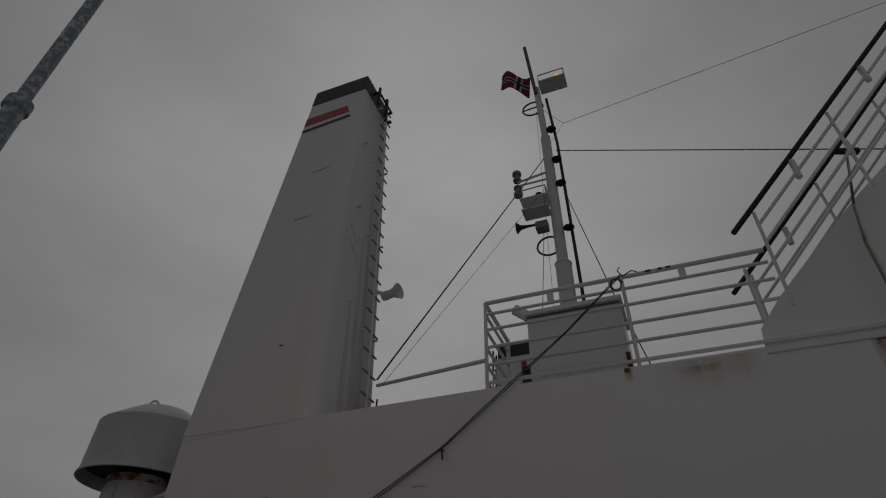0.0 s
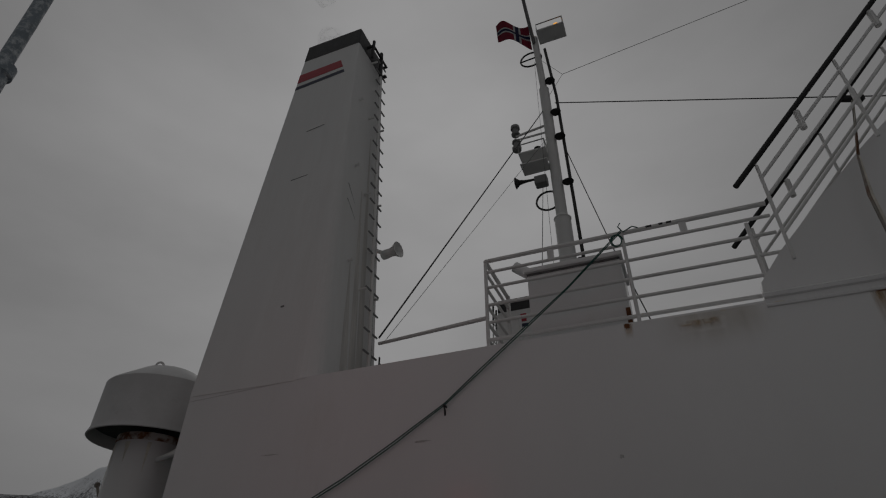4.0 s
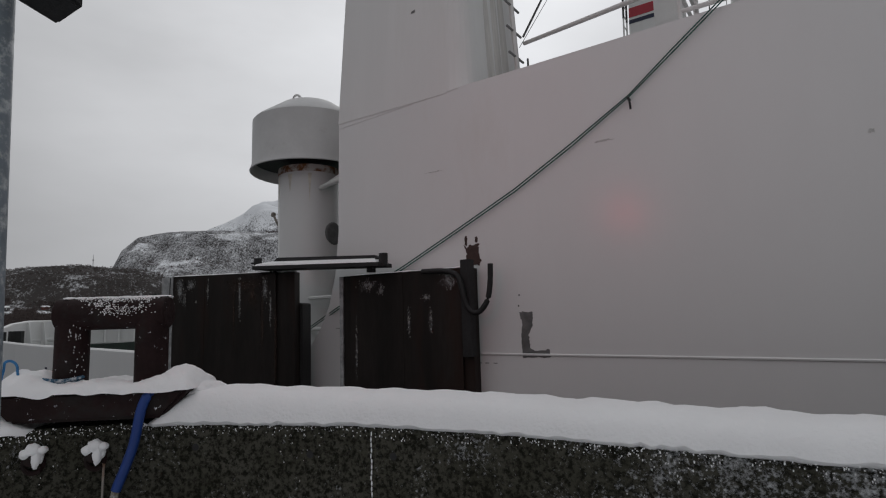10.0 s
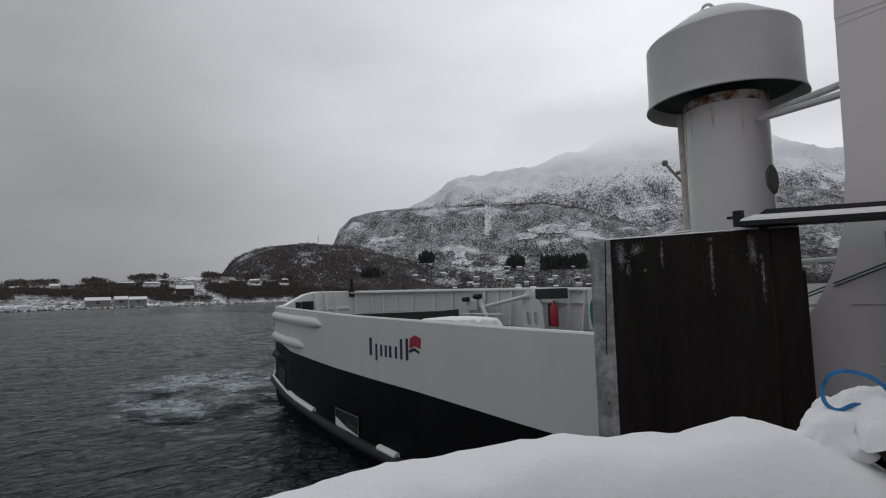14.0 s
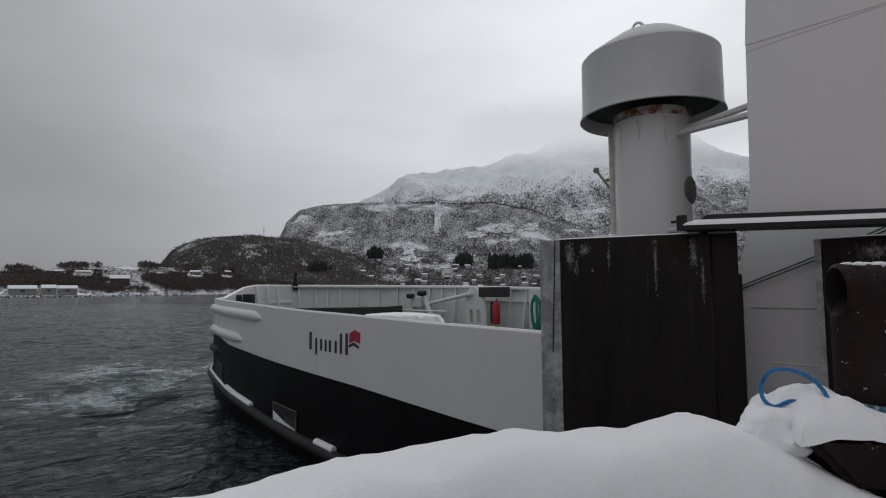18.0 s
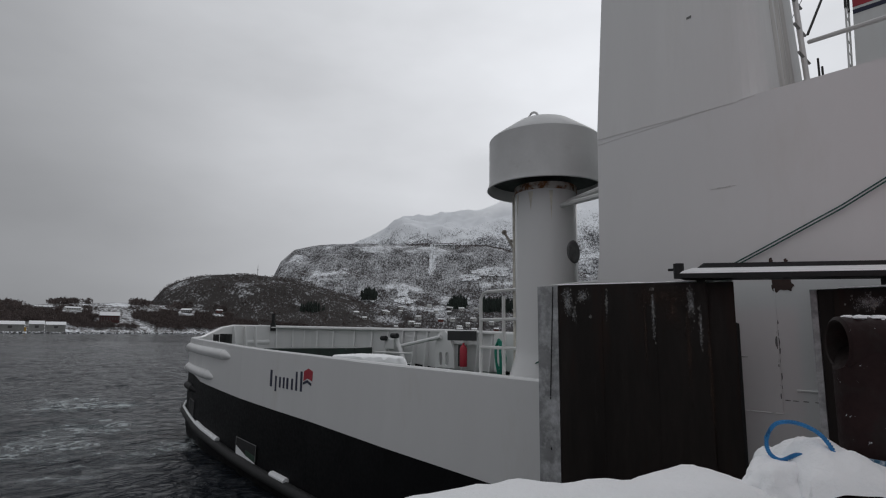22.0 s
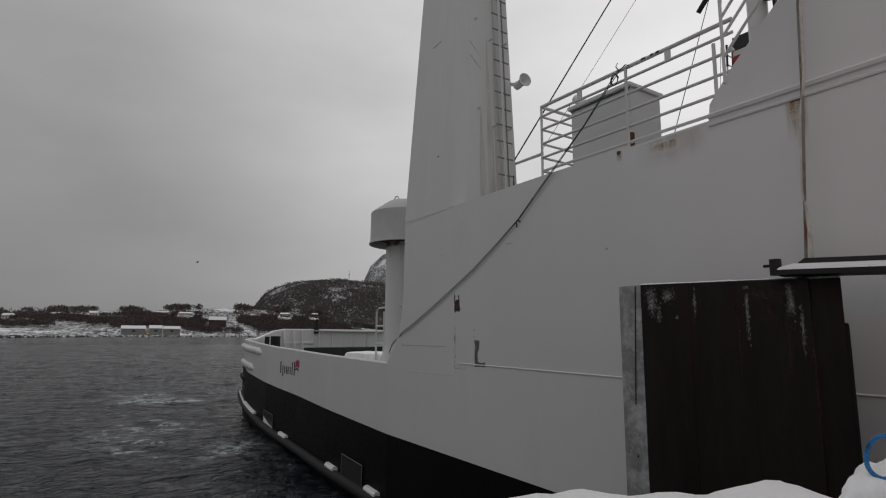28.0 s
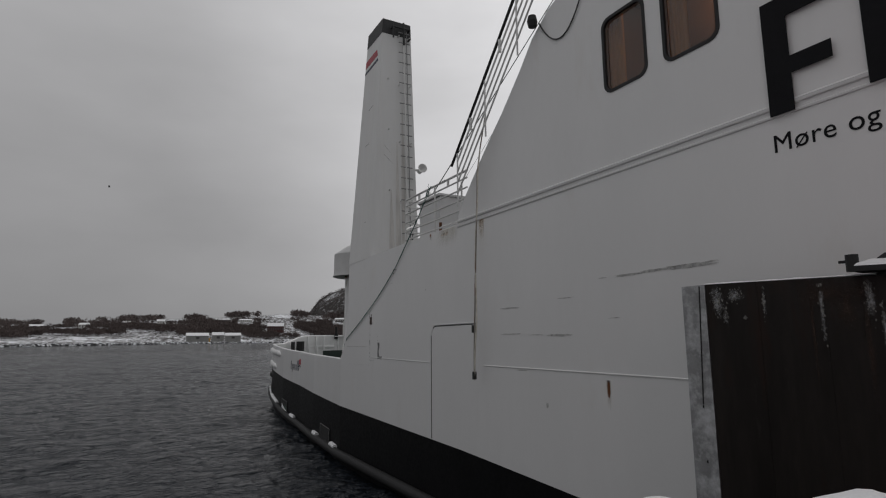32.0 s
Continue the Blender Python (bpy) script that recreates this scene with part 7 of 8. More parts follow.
for k, (x, z, w, h, mt) in enumerate(((0.14, 1.90, 0.18, 0.14, M_frostlight), (0.10, 1.78, 0.07, 0.22, M_frostlight), (0.52, 1.92, 0.42, 0.10, M_frostlight), (1.12, 1.92, 0.14, 0.09, M_frost), (1.4, 1.70, 0.12, 0.13, M_frost), (1.46, 1.45, 0.12, 0.08, M_frost), (1.48, 1.33, 0.04, 0.05, M_frost), (1.52, 1.18, 0.12, 0.12, M_frost), (0.80, 1.05, 0.06, 0.09, M_frost), (1.60, 1.85, 0.06, 0.25, M_frost))):
    frost_patch(fen_c, FC, x, z, w, h, 90 + k * 1.3, mt)
for fen, m, w, zt in ((fen_a, FA, 1.66, 2.14), (fen_b, FB, 1.5, 2.05), (fen_c, FC, 1.68, 1.99)):
    bm = B()
    for k in range(46):
        x = 0.18 + (w - 0.2) * k / 45
        lump(bm, m @ Vector((x, 0.07, zt + 0.004)), (0.03, 0.055 + 0.02 * noise.noise(Vector((k * 0.5, zt, 0))), 0.012 + 0.008 * noise.noise(Vector((k * 0.3, 2, zt)))), k, 7, 4)
    part("top_snow", bm, M_snow, fen, "thin snow along the top edge", True)
    for z in (1.08, 0.62):
        part("bolt_hole", lathe(B(), [(0, 0), (0.014, 0), (0.016, 0.004), (0, 0.004)], m @ Vector((0.075, 0.045, z)), 8, m.to_3x3() @ Vector((0.5, -0.87, 0))), M_dark, fen)
part("strip_rod", tube(B(), [FA @ Vector((0.115, 0.02, 2.13)), FA @ Vector((0.07, 0.04, 1.1))], 0.006, 5), M_dark, fen_a, "dark line down the strip")
bar = tagged(empty("guard_bar", (-1.46, 4.95, 2.18)), "black steel guard bar carrying a strip of snow", "bar")
mbar = fender_frame((-2.26, 4.80), (-0.66, 5.06))
LB = 1.62
part("lower_bar", prism(B(), [mbar @ Vector(q) for q in ((0.0, -0.05, 2.165), (LB, -0.05, 2.10), (LB, 0.22, 2.10), (0.0, 0.22, 2.165))], [mbar @ Vector(q) for q in ((0.0, -0.05, 2.205), (LB, -0.05, 2.14), (LB, 0.22, 2.14), (0.0, 0.22, 2.205))]), M_dark, bar)
part("upper_bar", prism(B(), [mbar @ Vector(q) for q in ((0.10, 0.16, 2.255), (LB - 0.10, 0.16, 2.19), (LB - 0.10, 0.22, 2.19), (0.10, 0.22, 2.255))], [mbar @ Vector(q) for q in ((0.17, 0.16, 2.305), (LB - 0.17, 0.16, 2.24), (LB - 0.17, 0.22, 2.24), (0.17, 0.22, 2.305))]), M_dark, bar)
part("bar_snow", prism(B(), [mbar @ Vector(q) for q in ((0.02, -0.045, 2.203), (LB - 0.02, -0.045, 2.138), (LB - 0.06, 0.17, 2.138), (0.06, 0.17, 2.203))], [mbar @ Vector(q) for q in ((0.04, -0.03, 2.225), (LB - 0.04, -0.03, 2.16), (LB - 0.08, 0.17, 2.205), (0.08, 0.17, 2.27))]), M_snow, bar, "strip of snow on the bar")
for x, dz in ((-0.01, 0.0), (LB + 0.0, -0.065)):
    part("end_pin", tube(B(), [mbar @ Vector((x, 0.05, 2.17 + dz)), mbar @ Vector((x, 0.05, 2.30 + dz))], 0.045, 12), M_dark, bar)
    part("cross_pin", tube(B(), [mbar @ Vector((x - 0.09, 0.05, 2.25 + dz)), mbar @ Vector((x + 0.03, 0.05, 2.25 + dz))], 0.012, 6), M_dark, bar)
for x, z0 in ((0.15, 2.13), (LB - 0.2, 2.06)):
    part("bracket", box(B(), x - 0.03, x + 0.03, 0.10, 0.18, z0, 2.15, mbar), M_dark, bar)
hk = tagged(empty("fender_hook", (0.25, 5.3, 1.6)), "bent black steel hook on the fender's edge", "hook")
part("hook_rod", tube(B(), smooth3([(-0.30, 5.26, 2.03), (-0.05, 5.28, 2.02), (0.08, 5.30, 1.97), (0.13, 5.30, 1.85), (0.16, 5.31, 1.70), (0.22, 5.32, 1.62), (0.30, 5.33, 1.62), (0.38, 5.34, 1.72), (0.41, 5.35, 1.88), (0.42, 5.35, 2.06)], 40), 0.026, 10), M_dark, hk, "", True)
part("hook_upright", box(B(), 0.10, 0.20, 5.33, 5.42, 1.2, 2.12), M_dark, hk)
# the far shore: houses, trees, mast -----------------------------------------------
def house(az, d, z, w, dep, h, walls, turn, name="house", label="small wooden house with a snow-covered roof"):
    m = Matrix.Translation(polar(az, d, z)) @ Matrix.Rotation(radians(az + turn), 4, "Z")
    e = tagged(empty(name, m.translation), label, name.replace("_", " "), "houses on the far shore")
    part("wall", box(B(), -w / 2, w / 2, -dep / 2, dep / 2, -3, h, m), walls, e)
    r = h * 0.55
    bm = prism(B(), [m @ Vector(q) for q in ((-w / 2 - 0.6, -dep / 2 - 0.8, h - 0.2), (-w / 2 - 0.6, dep / 2 + 0.8, h - 0.2), (-w / 2 - 0.6, 0, h + r))], [m @ Vector(q) for q in ((w / 2 + 0.6, -dep / 2 - 0.8, h - 0.2), (w / 2 + 0.6, dep / 2 + 0.8, h - 0.2), (w / 2 + 0.6, 0, h + r))])
    part("roof", bm, M_snow, e, "snow-covered roof")
    nw = 1 if name == "boathouse" else max(2, int(w / 4))
    for k in range(nw):
        x = -w / 2 + w * (k + 0.5) / nw
        part("window", box(B(), x - min(2.0, w / nw * 0.22), x + min(2.0, w / nw * 0.22), -dep / 2 - 0.12, -dep / 2, h * 0.35, h * 0.75, m), M_housegrey if walls is not M_housegrey else M_housewhite, e)
    return e


random.seed(4)
for az, w, h in ((84.3, 27, 7), (82.55, 15, 7.5), (81.25, 21, 7)):
    d = curve_at(NEAR_SHORE, az) + 25
    house(az, d, ground_at("shore_land", az, d) + 3.0, w, 13, h, M_boatwall, 4, "boathouse", "low boathouse with a snowy roof at the water's edge")
d = curve_at(NEAR_SHORE, 83.7) + 10
tagged(finish("yellow_shed", box(B(), -6.5, 6.5, -2.5, 2.5, -3, 8.0, Matrix.Translation(polar(83.65, d, ground_at("shore_land", 83.65, d))) @ Matrix.Rotation(radians(88), 4, "Z"), 0.3), M_houseyel), "small bright yellow shed beside the boathouses", "shed")
house(77.45, 1090, ground_at("shore_land", 77.45, 1090), 28, 14, 11, M_farm, 6, "farmhouse", "large dark red-brown house with white windows on a snowy rise")
TERRACE = [(96.5, 1.0, 18), (93.2, 1.15, 14), (90.1, 1.4, 16), (87.4, 1.5, 13), (82.2, 1.75, 26), (80.2, 1.72, 24), (80.9, 2.1, 14), (71.4, 1.72, 20), (68.6, 1.75, 12), (66.7, 1.85, 20), (65.5, 1.8, 15), (64.2, 1.7, 14)]
for az, el, w in TERRACE:
    d = reach("shore_land", az, el)
    house(az, d, ground_at("shore_land", az, d), w, 10, 4.2 if w > 22 else random.uniform(4.5, 6.5), random.choice((M_housewhite, M_housegrey, M_wood)), random.uniform(-30, 30))
for k in range(64):
    az = random.uniform(33, 61.5)
    d = 1375 + 230 * random.random() ** 1.3
    house(az, d, ground_at("mountain_slope", az, d) + 2, random.uniform(8, 16), random.uniform(7, 10), random.uniform(3.5, 5.5), random.choice((M_housewhite, M_housewhite, M_housewhite, M_housegrey, M_wood)), random.uniform(-40, 40))


def spruce(verts, faces, at, h, rnd):
    """A spruce as three stacked ragged skirts."""
    for k in range(3):
        z0, z1, r, n0 = h * (0.05 + 0.28 * k), h * (0.5 + 0.25 * k), h * 0.45 * (0.5 - 0.13 * k), len(verts)
        verts.append(at + Vector((0, 0, z1)))
        for j in range(6):
            a, g = math.pi * j / 3, r * rnd.uniform(0.65, 1.25)
            verts.append(at + Vector((g * math.cos(a), g * math.sin(a), z0 + rnd.uniform(-0.06, 0.06) * h)))
        faces += [(n0 + 1 + j, n0 + 1 + (j + 1) % 6, n0) for j in range(6)]


def bare_trees(spots, heights, gen, twigs=30):
    """Leafless crowns: a stem and a rounded cloud of thin upward twigs for each tree."""
    n = len(spots)
    at, h = np.array(spots)[:, None, :], np.array(heights)[:, None]
    d = gen.normal(size=(n, twigs, 3))
    d /= np.linalg.norm(d, axis=2)[:, :, None]
    rad = gen.uniform(0.25, 1.0, (n, twigs)) ** 0.6
    size = h[:, :, None] * np.array((0.42, 0.42, 0.36)) * gen.uniform(0.75, 1.2, (n, 1, 1))
    c0 = at + d * rad[:, :, None] * size
    c0[:, :, 2] += h * 0.6
    way = d * 0.8 + np.array((0, 0, 0.6)) + gen.normal(size=d.shape) * 0.35
    length = (h * gen.uniform(0.07, 0.17, (n, twigs)))[:, :, None]
    side = gen.normal(size=d.shape) * length * 0.36
    tri = np.stack((c0 - way * length * 0.5 - side, c0 - way * length * 0.5 + side, c0 + way * length * 0.6), axis=2)
    stem = np.zeros((n, 1, 3, 3))
    stem[:, 0, 0] = at[:, 0] + np.array((-0.25, 0, -1.5))
    stem[:, 0, 1] = at[:, 0] + np.array((0.25, 0.1, -1.5))
    stem[:, 0, 2] = at[:, 0]
    stem[:, 0, 2, 2] += h[:, 0] * 0.85
    return np.concatenate((tri, stem), axis=1).reshape(-1, 3)


def woods(name, count, place, material, label, conifer=False, hh=(5, 11), seed=1):
    rnd = random.Random(seed)
    spots = []
    for k in range(count * 4):
        q = place(rnd)
        if q is not None:
            spots.append(q)
        if len(spots) == count:
            break
    heights = [rnd.uniform(*hh) for _ in spots]
    verts, faces = [], []
    if conifer:
        for q, h in zip(spots, heights):
            spruce(verts, faces, q, h, rnd)
    else:
        verts = bare_trees([tuple(q) for q in spots], heights, np.random.default_rng(seed)).tolist()
        faces = [(k, k + 1, k + 2) for k in range(0, len(verts), 3)]
    me = bpy.data.meshes.new(name)
    me.from_pydata(verts, [], faces)
    me.materials.append(material)
    return tagged(new(name, me), label, "trees", kind="stuff")


SIGHT = [(a, 0.022 * w + 0.25, reach("shore_land", a, e)) for a, e, w in TERRACE + [(77.3, 1.55, 60)]]


def clear_of_houses(az, d):
    """True where no house on the terrace stands close behind."""
    return all(abs(az - a) > half or d > far + 15 or d < far - 90 for a, half, far in SIGHT)


def shore_place(rnd):
    az = rnd.uniform(60.5, 105)
    d0 = curve_at(NEAR_SHORE, az)
    v = rnd.uniform(0.08, 0.62)
    d = d0 + (1500 - d0) * v
    q = polar(az, d, 0)
    belt = 0.10 if az < 80 else 0.16 if az < 86 or az > 96 else 0.26
    gap = noise.noise(q * 0.008) + 0.5 * noise.noise(q * 0.03)
    if v < belt + 0.04 * noise.noise(q * 0.02) or gap < (-0.16 if v < 0.45 else 0.0) or not clear_of_houses(az, d):
        return None
    return polar(az, d, ground_at("shore_land", az, d) - 0.5)


def skyline_place(rnd):
    az = rnd.uniform(60.5, 105)
    d0 = curve_at(NEAR_SHORE, az)
    d = d0 + (1500 - d0) * rnd.uniform(0.68, 0.98)
    q = polar(az, d, 0)
    if noise.noise(Vector((az * 0.55, 3.0, 0))) + 0.5 * noise.noise(q * 0.012) < (0.02 if az > 79 or az < 76 else 0.4):
        return None
    return polar(az, d, ground_at("shore_land", az, d) - 0.5)


def hill_place(rnd):
    az = rnd.uniform(51, 76)
    d = rnd.uniform(1230, 1745)
    q = polar(az, d, 0)
    if noise.noise(q * 0.01 + Vector((5, 0, 0))) < -0.22:
        return None
    return polar(az, d, ground_at("wooded_hill", az, d) - 1)


def foot_place(rnd):
    az = rnd.uniform(14, 62)
    d = 1345 + 600 * rnd.random() ** 1.6
    q = polar(az, d, 0)
    if noise.noise(q * 0.009 + Vector((9, 0, 0))) < (-0.02 if d < 1620 else 0.02):
        return None
    return polar(az, d, ground_at("mountain_slope", az, d) - 1)


def crest_place(rnd):
    az = rnd.uniform(33, 51)
    d = 2300 - rnd.random() * (30 if az > 46 else 90)
    return polar(az, d, ground_at("mountain_slope", az, d) - 3)


def spruce_place(rnd):
    az, el = rnd.choice(((rnd.gauss(45.7, 0.35), rnd.uniform(2.5, 3.1)), (rnd.uniform(38.8, 43.2), rnd.uniform(2.2, 3.0)), (rnd.uniform(38.8, 43.2), rnd.uniform(2.2, 3.0)), (rnd.gauss(54.6, 0.3), rnd.uniform(3.2, 3.8))))
    d = reach("mountain_slope", az, el)
    return polar(az, d, ground_at("mountain_slope", az, d) - 1)


def hill_spruce_place(rnd):
    az = rnd.gauss(60.1, 0.45)
    d = reach("wooded_hill", az, rnd.uniform(2.0, 2.5))
    return polar(az, d, ground_at("wooded_hill", az, d) - 1)


woods("shore_scrub", 12000, shore_place, M_bark, "dark bare birch and scrub along the far shore", hh=(6, 11), seed=2)
woods("skyline_trees", 1500, skyline_place, M_bark, "tall bare trees behind the houses on the far shore", hh=(10, 17), seed=4)
woods("hill_woods", 3000, hill_place, M_bark, "bare winter woods on the low hill", hh=(4, 8), seed=3)
woods("slope_woods", 2600, foot_place, M_bark, "bare winter woods at the mountain's foot", hh=(7, 13), seed=5)
woods("crest_woods", 900, crest_place, M_bark, "dark line of birch along the slope's brow", hh=(6, 11), seed=9)
woods("spruce_stand", 520, spruce_place, M_spruce, "dark stands of planted spruce on the slope", True, (17, 30), 6)
woods("spruce_stand", 60, hill_spruce_place, M_spruce, "dark spruces at the foot of the low hill", True, (11, 20), 12)
top = polar(65.4, 1700, ground_at("wooded_hill", 65.4, 1700))
am = tagged(empty("radio_mast", top), "thin lattice radio mast on the wooded hill", "mast")
part("mast_pole", tube(B(), [top, top + Vector((0, 0, 34))], 0.9, 6, 0.4), M_lampbody, am)
part("mast_dish", box(B(), -1.2, 1.2, -1.2, 1.2, 18, 21, Matrix.Translation(top)), M_lampbody, am)
# snow-topped rocks along the waterline
bm = B()
rnd = random.Random(8)
for k in range(700):
    az = rnd.uniform(62, 104)
    d = curve_at(NEAR_SHORE, az) + rnd.uniform(-14, 10)
    r = rnd.uniform(1.0, 3.6)
    lump(bm, polar(az, d, SEA + 0.3), (r * 1.6, r * 1.6, r * 0.7), k, 6, 4)
tagged(finish("shore_rocks", bm, mat("wet_shore_rock", (0.04, 0.04, 0.042), 0.8, var=0.5, scale=0.3, second=(0.75, 0.77, 0.8), sscale=0.35, slo=0.5, shi=0.55)), "dark snow-capped rocks along the waterline", "rocks", kind="stuff")

# churned water, smoke, gull ---------------------------------------------------------
def veil(name, col, lo, hi, scale, edge0, edge1, dens=1.0, rough=0.5, swirl=1.5, squash=(1, 1, 1), streak=(1, 1, 1)):
    """A see-through skin whose cover comes from a marbled noise, thinning to its rim."""
    m = bpy.data.materials.new(name)
    m.use_nodes = True
    nt = m.node_tree
    n, l = nt.nodes, nt.links
    p = n["Principled BSDF"]
    p.inputs["Base Color"].default_value, p.inputs["Roughness"].default_value = (*col, 1), rough
    tc = n.new("ShaderNodeTexCoord")
    nz = n.new("ShaderNodeTexNoise")
    nz.inputs["Scale"].default_value, nz.inputs["Detail"].default_value, nz.inputs["Roughness"].default_value = scale, 7, 0.62
    nz.inputs["Distortion"].default_value = swirl
    st = n.new("ShaderNodeMapping")
    st.inputs["Scale"].default_value = streak
    l.new(tc.outputs["Object"], st.inputs[0])
    l.new(st.outputs[0], nz.inputs[0])
    ln = n.new("ShaderNodeVectorMath")
    ln.operation = "LENGTH"
    sq = n.new("ShaderNodeMapping")
    sq.inputs["Scale"].default_value = squash
    l.new(tc.outputs["Object"], sq.inputs[0])
    l.new(sq.outputs[0], ln.inputs[0])
    def rng(src, a, b, c_, d):
        r = n.new("ShaderNodeMapRange")
        r.inputs[1].default_value, r.inputs[2].default_value, r.inputs[3].default_value, r.inputs[4].default_value = a, b, c_, d
        l.new(src, r.inputs[0])
        return r.outputs[0]
    mu = n.new("ShaderNodeMath")
    mu.operation = "MULTIPLY"
    l.new(rng(nz.outputs[0], lo, hi, 0.0, dens), mu.inputs[0])
    l.new(rng(ln.outputs["Value"], edge0, edge1, 1.0, 0.0), mu.inputs[1])
    l.new(mu.outputs[0], p.inputs["Alpha"])
    return m


def disc(name, at, rx, ry, material, label, cat):
    me = bpy.data.meshes.new(name)
    bm = B()
    c0 = bm.verts.new((0, 0, 0))
    ring = [bm.verts.new((rx * (1 + 0.1 * noise.noise(Vector((math.cos(a) * 2, math.sin(a) * 2, rx)))) * math.cos(a), ry * math.sin(a), 0)) for a in np.linspace(0, 2 * math.pi, 41)[:-1]]
    for k in range(40):
        bm.faces.new((c0, ring[k], ring[(k + 1) % 40]))
    bm.to_mesh(me)
    bm.free()
    me.materials.append(material)
    ob = new(name, me)
    ob.location = at
    ob.visible_shadow = False
    return tagged(ob, label, cat)


def lace_mat(name, col, thin, lo, hi, dens):
    """Torn foam: curling lines and flecks with holes between, thinning to the patch's rim."""
    m = bpy.data.materials.new(name)
    m.use_nodes = True
    n, l = m.node_tree.nodes, m.node_tree.links
    p = n["Principled BSDF"]
    p.inputs["Base Color"].default_value, p.inputs["Roughness"].default_value = (*col, 1), 0.7
    tc, oi = n.new("ShaderNodeTexCoord"), n.new("ShaderNodeObjectInfo")
    sh = n.new("ShaderNodeVectorMath")
    sh.operation = "MULTIPLY_ADD"
    l.new(oi.outputs["Random"], sh.inputs[0])
    sh.inputs[1].default_value = (40, 23, 9)
    l.new(tc.outputs["Object"], sh.inputs[2])

    def rng(src, a, b, c_, d):
        r = n.new("ShaderNodeMapRange")
        r.interpolation_type = "SMOOTHSTEP"
        r.inputs[1].default_value, r.inputs[2].default_value, r.inputs[3].default_value, r.inputs[4].default_value = a, b, c_, d
        l.new(src, r.inputs[0])
        return r.outputs[0]

    def op(kind, a, b):
        x = n.new("ShaderNodeMath")
        x.operation = kind
        for k, q in ((0, a), (1, b)):
            if isinstance(q, float):
                x.inputs[k].default_value = q
            else:
                l.new(q, x.inputs[k])
        return x.outputs[0]

    def tex(s, d, r, w_):
        t = n.new("ShaderNodeTexNoise")
        t.inputs["Scale"].default_value, t.inputs["Detail"].default_value, t.inputs["Roughness"].default_value, t.inputs["Distortion"].default_value = s, d, r, w_
        l.new(sh.outputs[0], t.inputs[0])
        return t.outputs[0]

    ridge = op("ABSOLUTE", op("SUBTRACT", tex(0.55, 6, 0.6, 1.6), 0.5), 0.0)
    line = rng(ridge, 0.0, thin, 1.0, 0.0)
    fleck = rng(tex(2.2, 5, 0.7, 0.8), 0.42, 0.62, 0.0, 1.0)
    cloud = rng(tex(0.35, 4, 0.6, 0.8), lo, hi, 0.0, 1.0)
    ln = n.new("ShaderNodeVectorMath")
    ln.operation = "LENGTH"
    sq = n.new("ShaderNodeMapping")
    sq.inputs["Scale"].default_value = (1 / 4.6, 1 / 2.7, 1)
    l.new(tc.outputs["Object"], sq.inputs[0])
    l.new(sq.outputs[0], ln.inputs[0])
    body = op("MULTIPLY", op("MAXIMUM", op("MULTIPLY", line, rng(tex(1.3, 4, 0.6, 0.3), 0.35, 0.58, 0.1, 1.0)), op("MULTIPLY", fleck, 0.22)), cloud)
    l.new(op("MULTIPLY", op("MULTIPLY", body, rng(ln.outputs["Value"], 0.35, 1.0, 1.0, 0.0)), dens), p.inputs["Alpha"])
    return m


M_pool = veil("turquoise_churn", (0.05, 0.085, 0.09), 0.30, 0.70, 0.35, 1.0, 6.8, 0.5, squash=(0.85, 1.5, 1))
M_foam = lace_mat("white_foam", (0.60, 0.66, 0.67), 0.06, 0.40, 0.58, 0.72)
pool = disc("churned_water", (-24.0, 6.5, SEA + 0.14), 8.0, 4.6, M_pool, "turquoise churned water over the propeller wash", "water")
# foam in loose patches that drift apart; each has its offset from the wash's middle and the time at which it dissolves
rnd = random.Random(77)
foams = []
for k in range(15):
    a, r = 2.4 * k, 0.25 + 0.75 * math.sqrt((k + 0.5) / 15)
    ob = disc("foam_patch", (0, 0, 0), 4.6 * rnd.uniform(0.8, 1.05), 2.7 * rnd.uniform(0.8, 1.05), M_foam, "torn white foam of the propeller wash", "foam")
    ob["group"] = "foam of the wash"
    foams.append((ob, 5.6 * r * math.cos(a), 2.3 * r * math.sin(a), rnd.uniform(-25, 25), 28.5 if k % 4 == 0 else rnd.uniform(14.5, 21)))
M_smoke = veil("brown_smoke", (0.10, 0.085, 0.07), 0.42, 0.75, 0.8, 0.3, 1.5, 0.35, 1.0)
puffs = []
for k in range(5):
    me = bpy.data.meshes.new("smoke_puff")
    bm = lump(B(), (0, 0, 0), (1.2, 0.8, 0.9), k * 4.0, 16, 10)
    for fc in bm.faces:
        fc.smooth = True
    bm.to_mesh(me)
    bm.free()
    me.materials.append(M_smoke)
    ob = new("smoke_puff", me)
    ob.location = (-0.5, 18.0, 9.5)
    ob.visible_shadow = False
    puffs.append(tagged(ob, "thin brownish puff of exhaust smoke drifting off", "smoke", "exhaust smoke"))
gull = tagged(empty("gull", (-70, 13, 10)), "grey seagull gliding low over the fjord", "bird")
M_gull = mat("gull_grey", (0.32, 0.32, 0.33), 0.8)
bm = lump(B(), (-70, 13, 10), (0.19, 0.07, 0.07), 1.0, 10, 7)
part("body", bm, M_gull, gull, "", True)
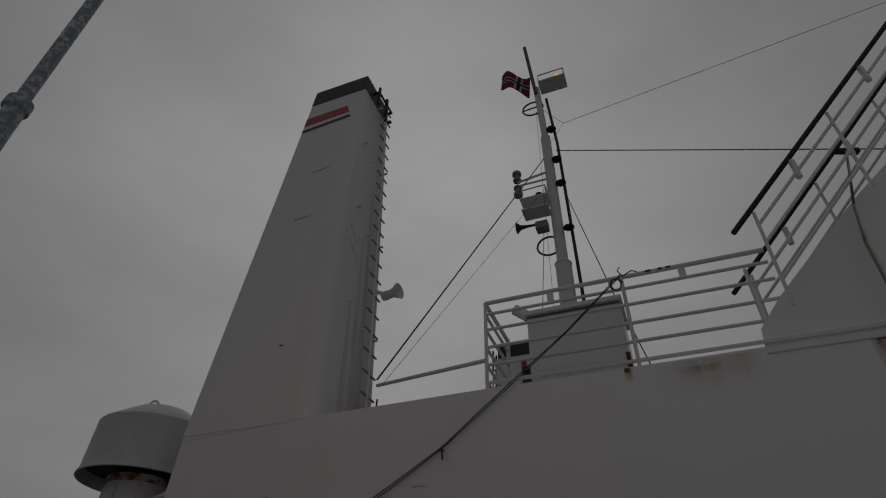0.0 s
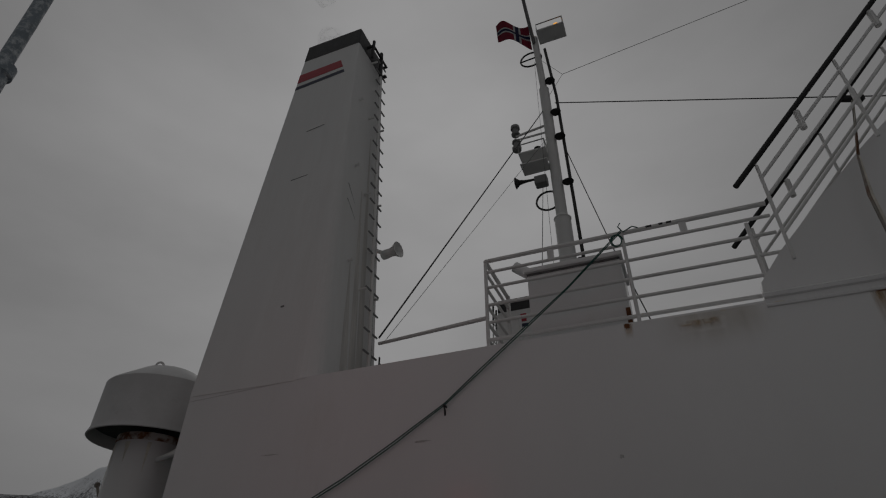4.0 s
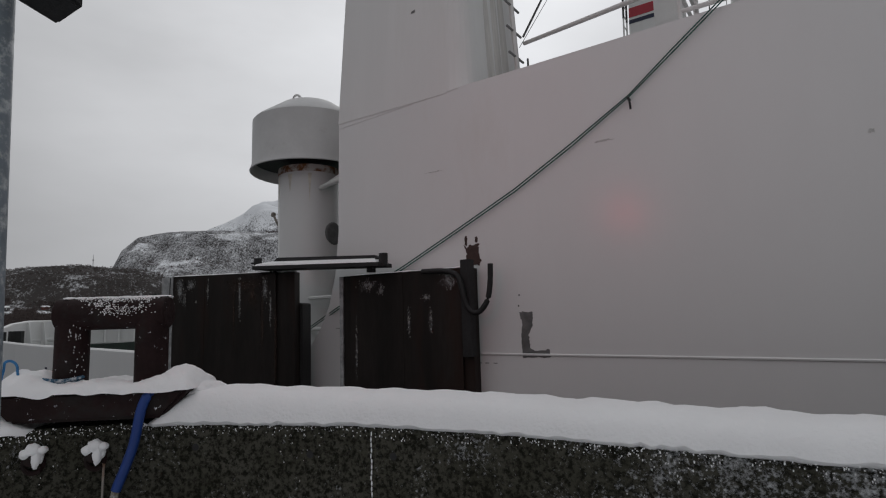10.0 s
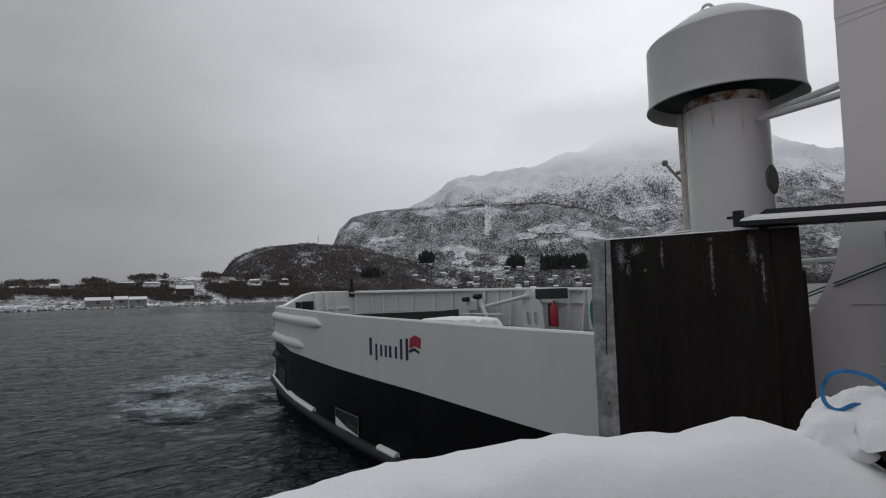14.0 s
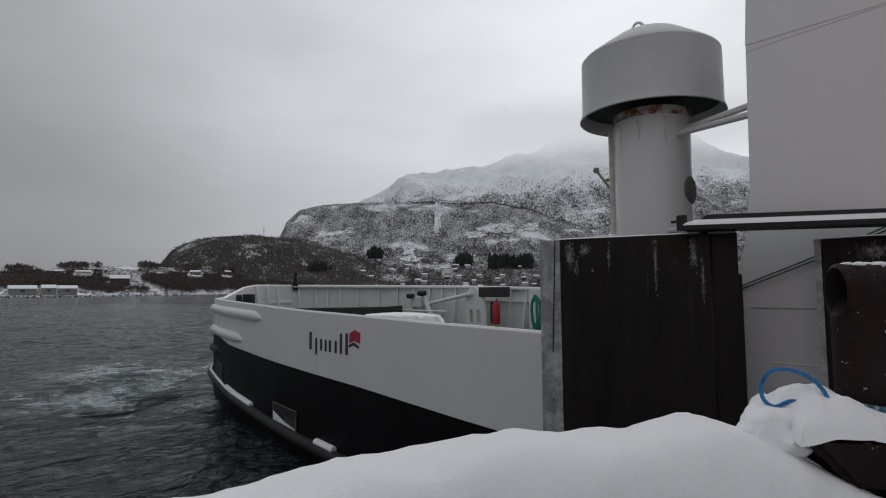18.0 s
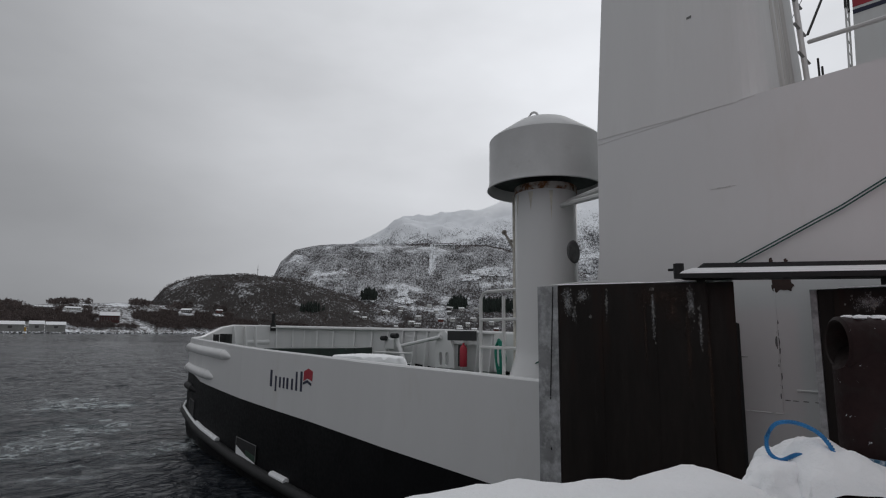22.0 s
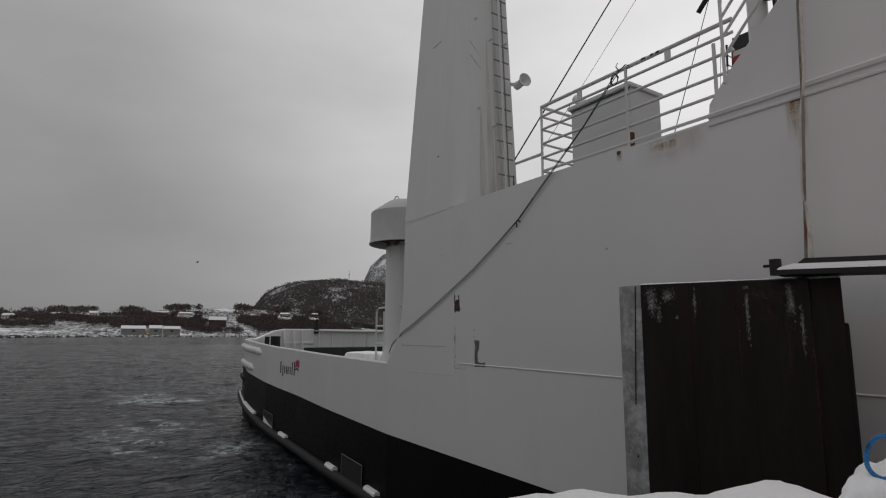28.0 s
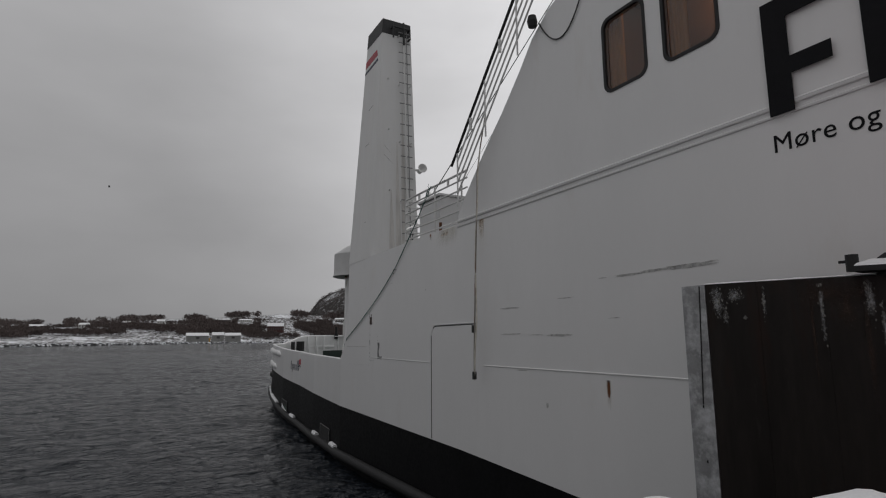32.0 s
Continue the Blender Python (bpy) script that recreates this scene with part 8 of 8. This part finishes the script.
for s in (-1, 1):
    w = prism(B(), [(-70.0 - 0.12, 13, 10.03), (-70 + 0.15, 13, 10.03), (-70 + 0.1, 13 + s * 0.27, 10.2), (-70 - 0.1, 13 + s * 0.27, 10.2)], [(-70.0 - 0.12, 13, 10.06), (-70 + 0.15, 13, 10.06), (-70 + 0.1, 13 + s * 0.27, 10.22), (-70 - 0.1, 13 + s * 0.27, 10.22)])
    prism(w, [(-70 - 0.1, 13 + s * 0.27, 10.2), (-70 + 0.1, 13 + s * 0.27, 10.2), (-70 + 0.12, 13 + s * 0.5, 10.08)], [(-70 - 0.1, 13 + s * 0.27, 10.22), (-70 + 0.1, 13 + s * 0.27, 10.22), (-70 + 0.12, 13 + s * 0.5, 10.1)])
    part("wing", w, M_gull, gull)
for ob in gull.children:
    ob.data.transform(Matrix.Scale(0.65, 4))


# motion ------------------------------------------------------------------------
def motions():
    """All that moves: the ferry slides out along the quay, its flag flies, water churns, a gull passes."""
    walk(ferry, [(t, pose(x, MID + y, SEA)) for t, x, y in FERRY_WAY])
    base = FLAG_AT - Vector((0, MID, SEA))
    walk(flag, [(0.5 * k, pose(*base, 6 * math.sin(2.55 * k), 9 * math.sin(1.85 * k + 1), 14 * math.sin(1.15 * k))) for k in range(65)])
    walk(chop, [(0.0, pose(0, 0, 0)), (32.0, pose(-5.0, 1.5, 0))])
    wash = [(0.0, -20.0, 11.0, 0.3), (11.8, -22.0, 8.5, 0.4), (12.7, -23.0, 6.9, 0.62), (14.0, -23.8, 6.3, 0.85), (17.0, -24.3, 6.2, 1.0), (19.0, -25.8, 6.2, 1.15), (21.0, -26.2, 5.9, 1.3), (24.0, -27.2, 5.5, 1.5), (28.0, -27.6, 4.2, 1.7), (32.0, -28.5, 3.2, 1.9)]
    walk(pool, [(t, pose(x, y, SEA + 0.16 - 0.03 * max(0.0, t - 19), 0, 0, -14)) for t, x, y, k in wash])
    for i, (ob, dx, dy, turn, gone) in enumerate(foams):
        rows = []
        for t, x, y, k in wash:
            sink = 0.35 * max(0.0, min(1.0, (t - gone) / 5))
            rows.append((t, pose(x + k * dx + 0.3 * k * dy, y + k * dy - 0.25 * k * dx, SEA + 0.17 + 0.004 * i - sink, 0, 0, -14 + turn + 1.5 * (t - 14))))
        walk(ob, rows)
    for k, ob in enumerate(puffs):
        t0 = 0.1 + 0.35 * k
        rows = [(0.0, pose(-0.3, 18.0, 9.8)), (t0, pose(-0.3, 18.0, 9.8))] if k else [(0.0, pose(-0.3, 18.0, 9.8))]
        rows += [(t0 + 0.5, pose(-1.2, 18.2, 12.6, 10, 20, 0)), (t0 + 1.3, pose(-4.0, 18.8, 15.5, 20, 40, 20)), (t0 + 2.2, pose(-9.0, 19.5, 24.0, 40, 60, 40)), (t0 + 4.0, pose(-16.0, 20.0, 60.0, 60, 90, 60)), (32.0, pose(-16.0, -60.0, 400.0, 60, 120, 60))]
        walk(ob, rows)
    walk(gull, [(0.0, pose(-200, 160, 40, 0, 0, -60)), (26.0, pose(-78, 20, 10, 0, 0, -60)), (28.0, pose(-70, 13.0, 9.9, 5, 0, -70)), (29.5, pose(-72, 26, 15, -8, 0, -20)), (31.0, pose(-70, 23.4, 19.7, -10, 0, 60)), (31.5, pose(-70, 10, 18.9, 8, 0, 80)), (32.0, pose(-70, -2.8, 18.3, 0, 0, 90))])


motions()
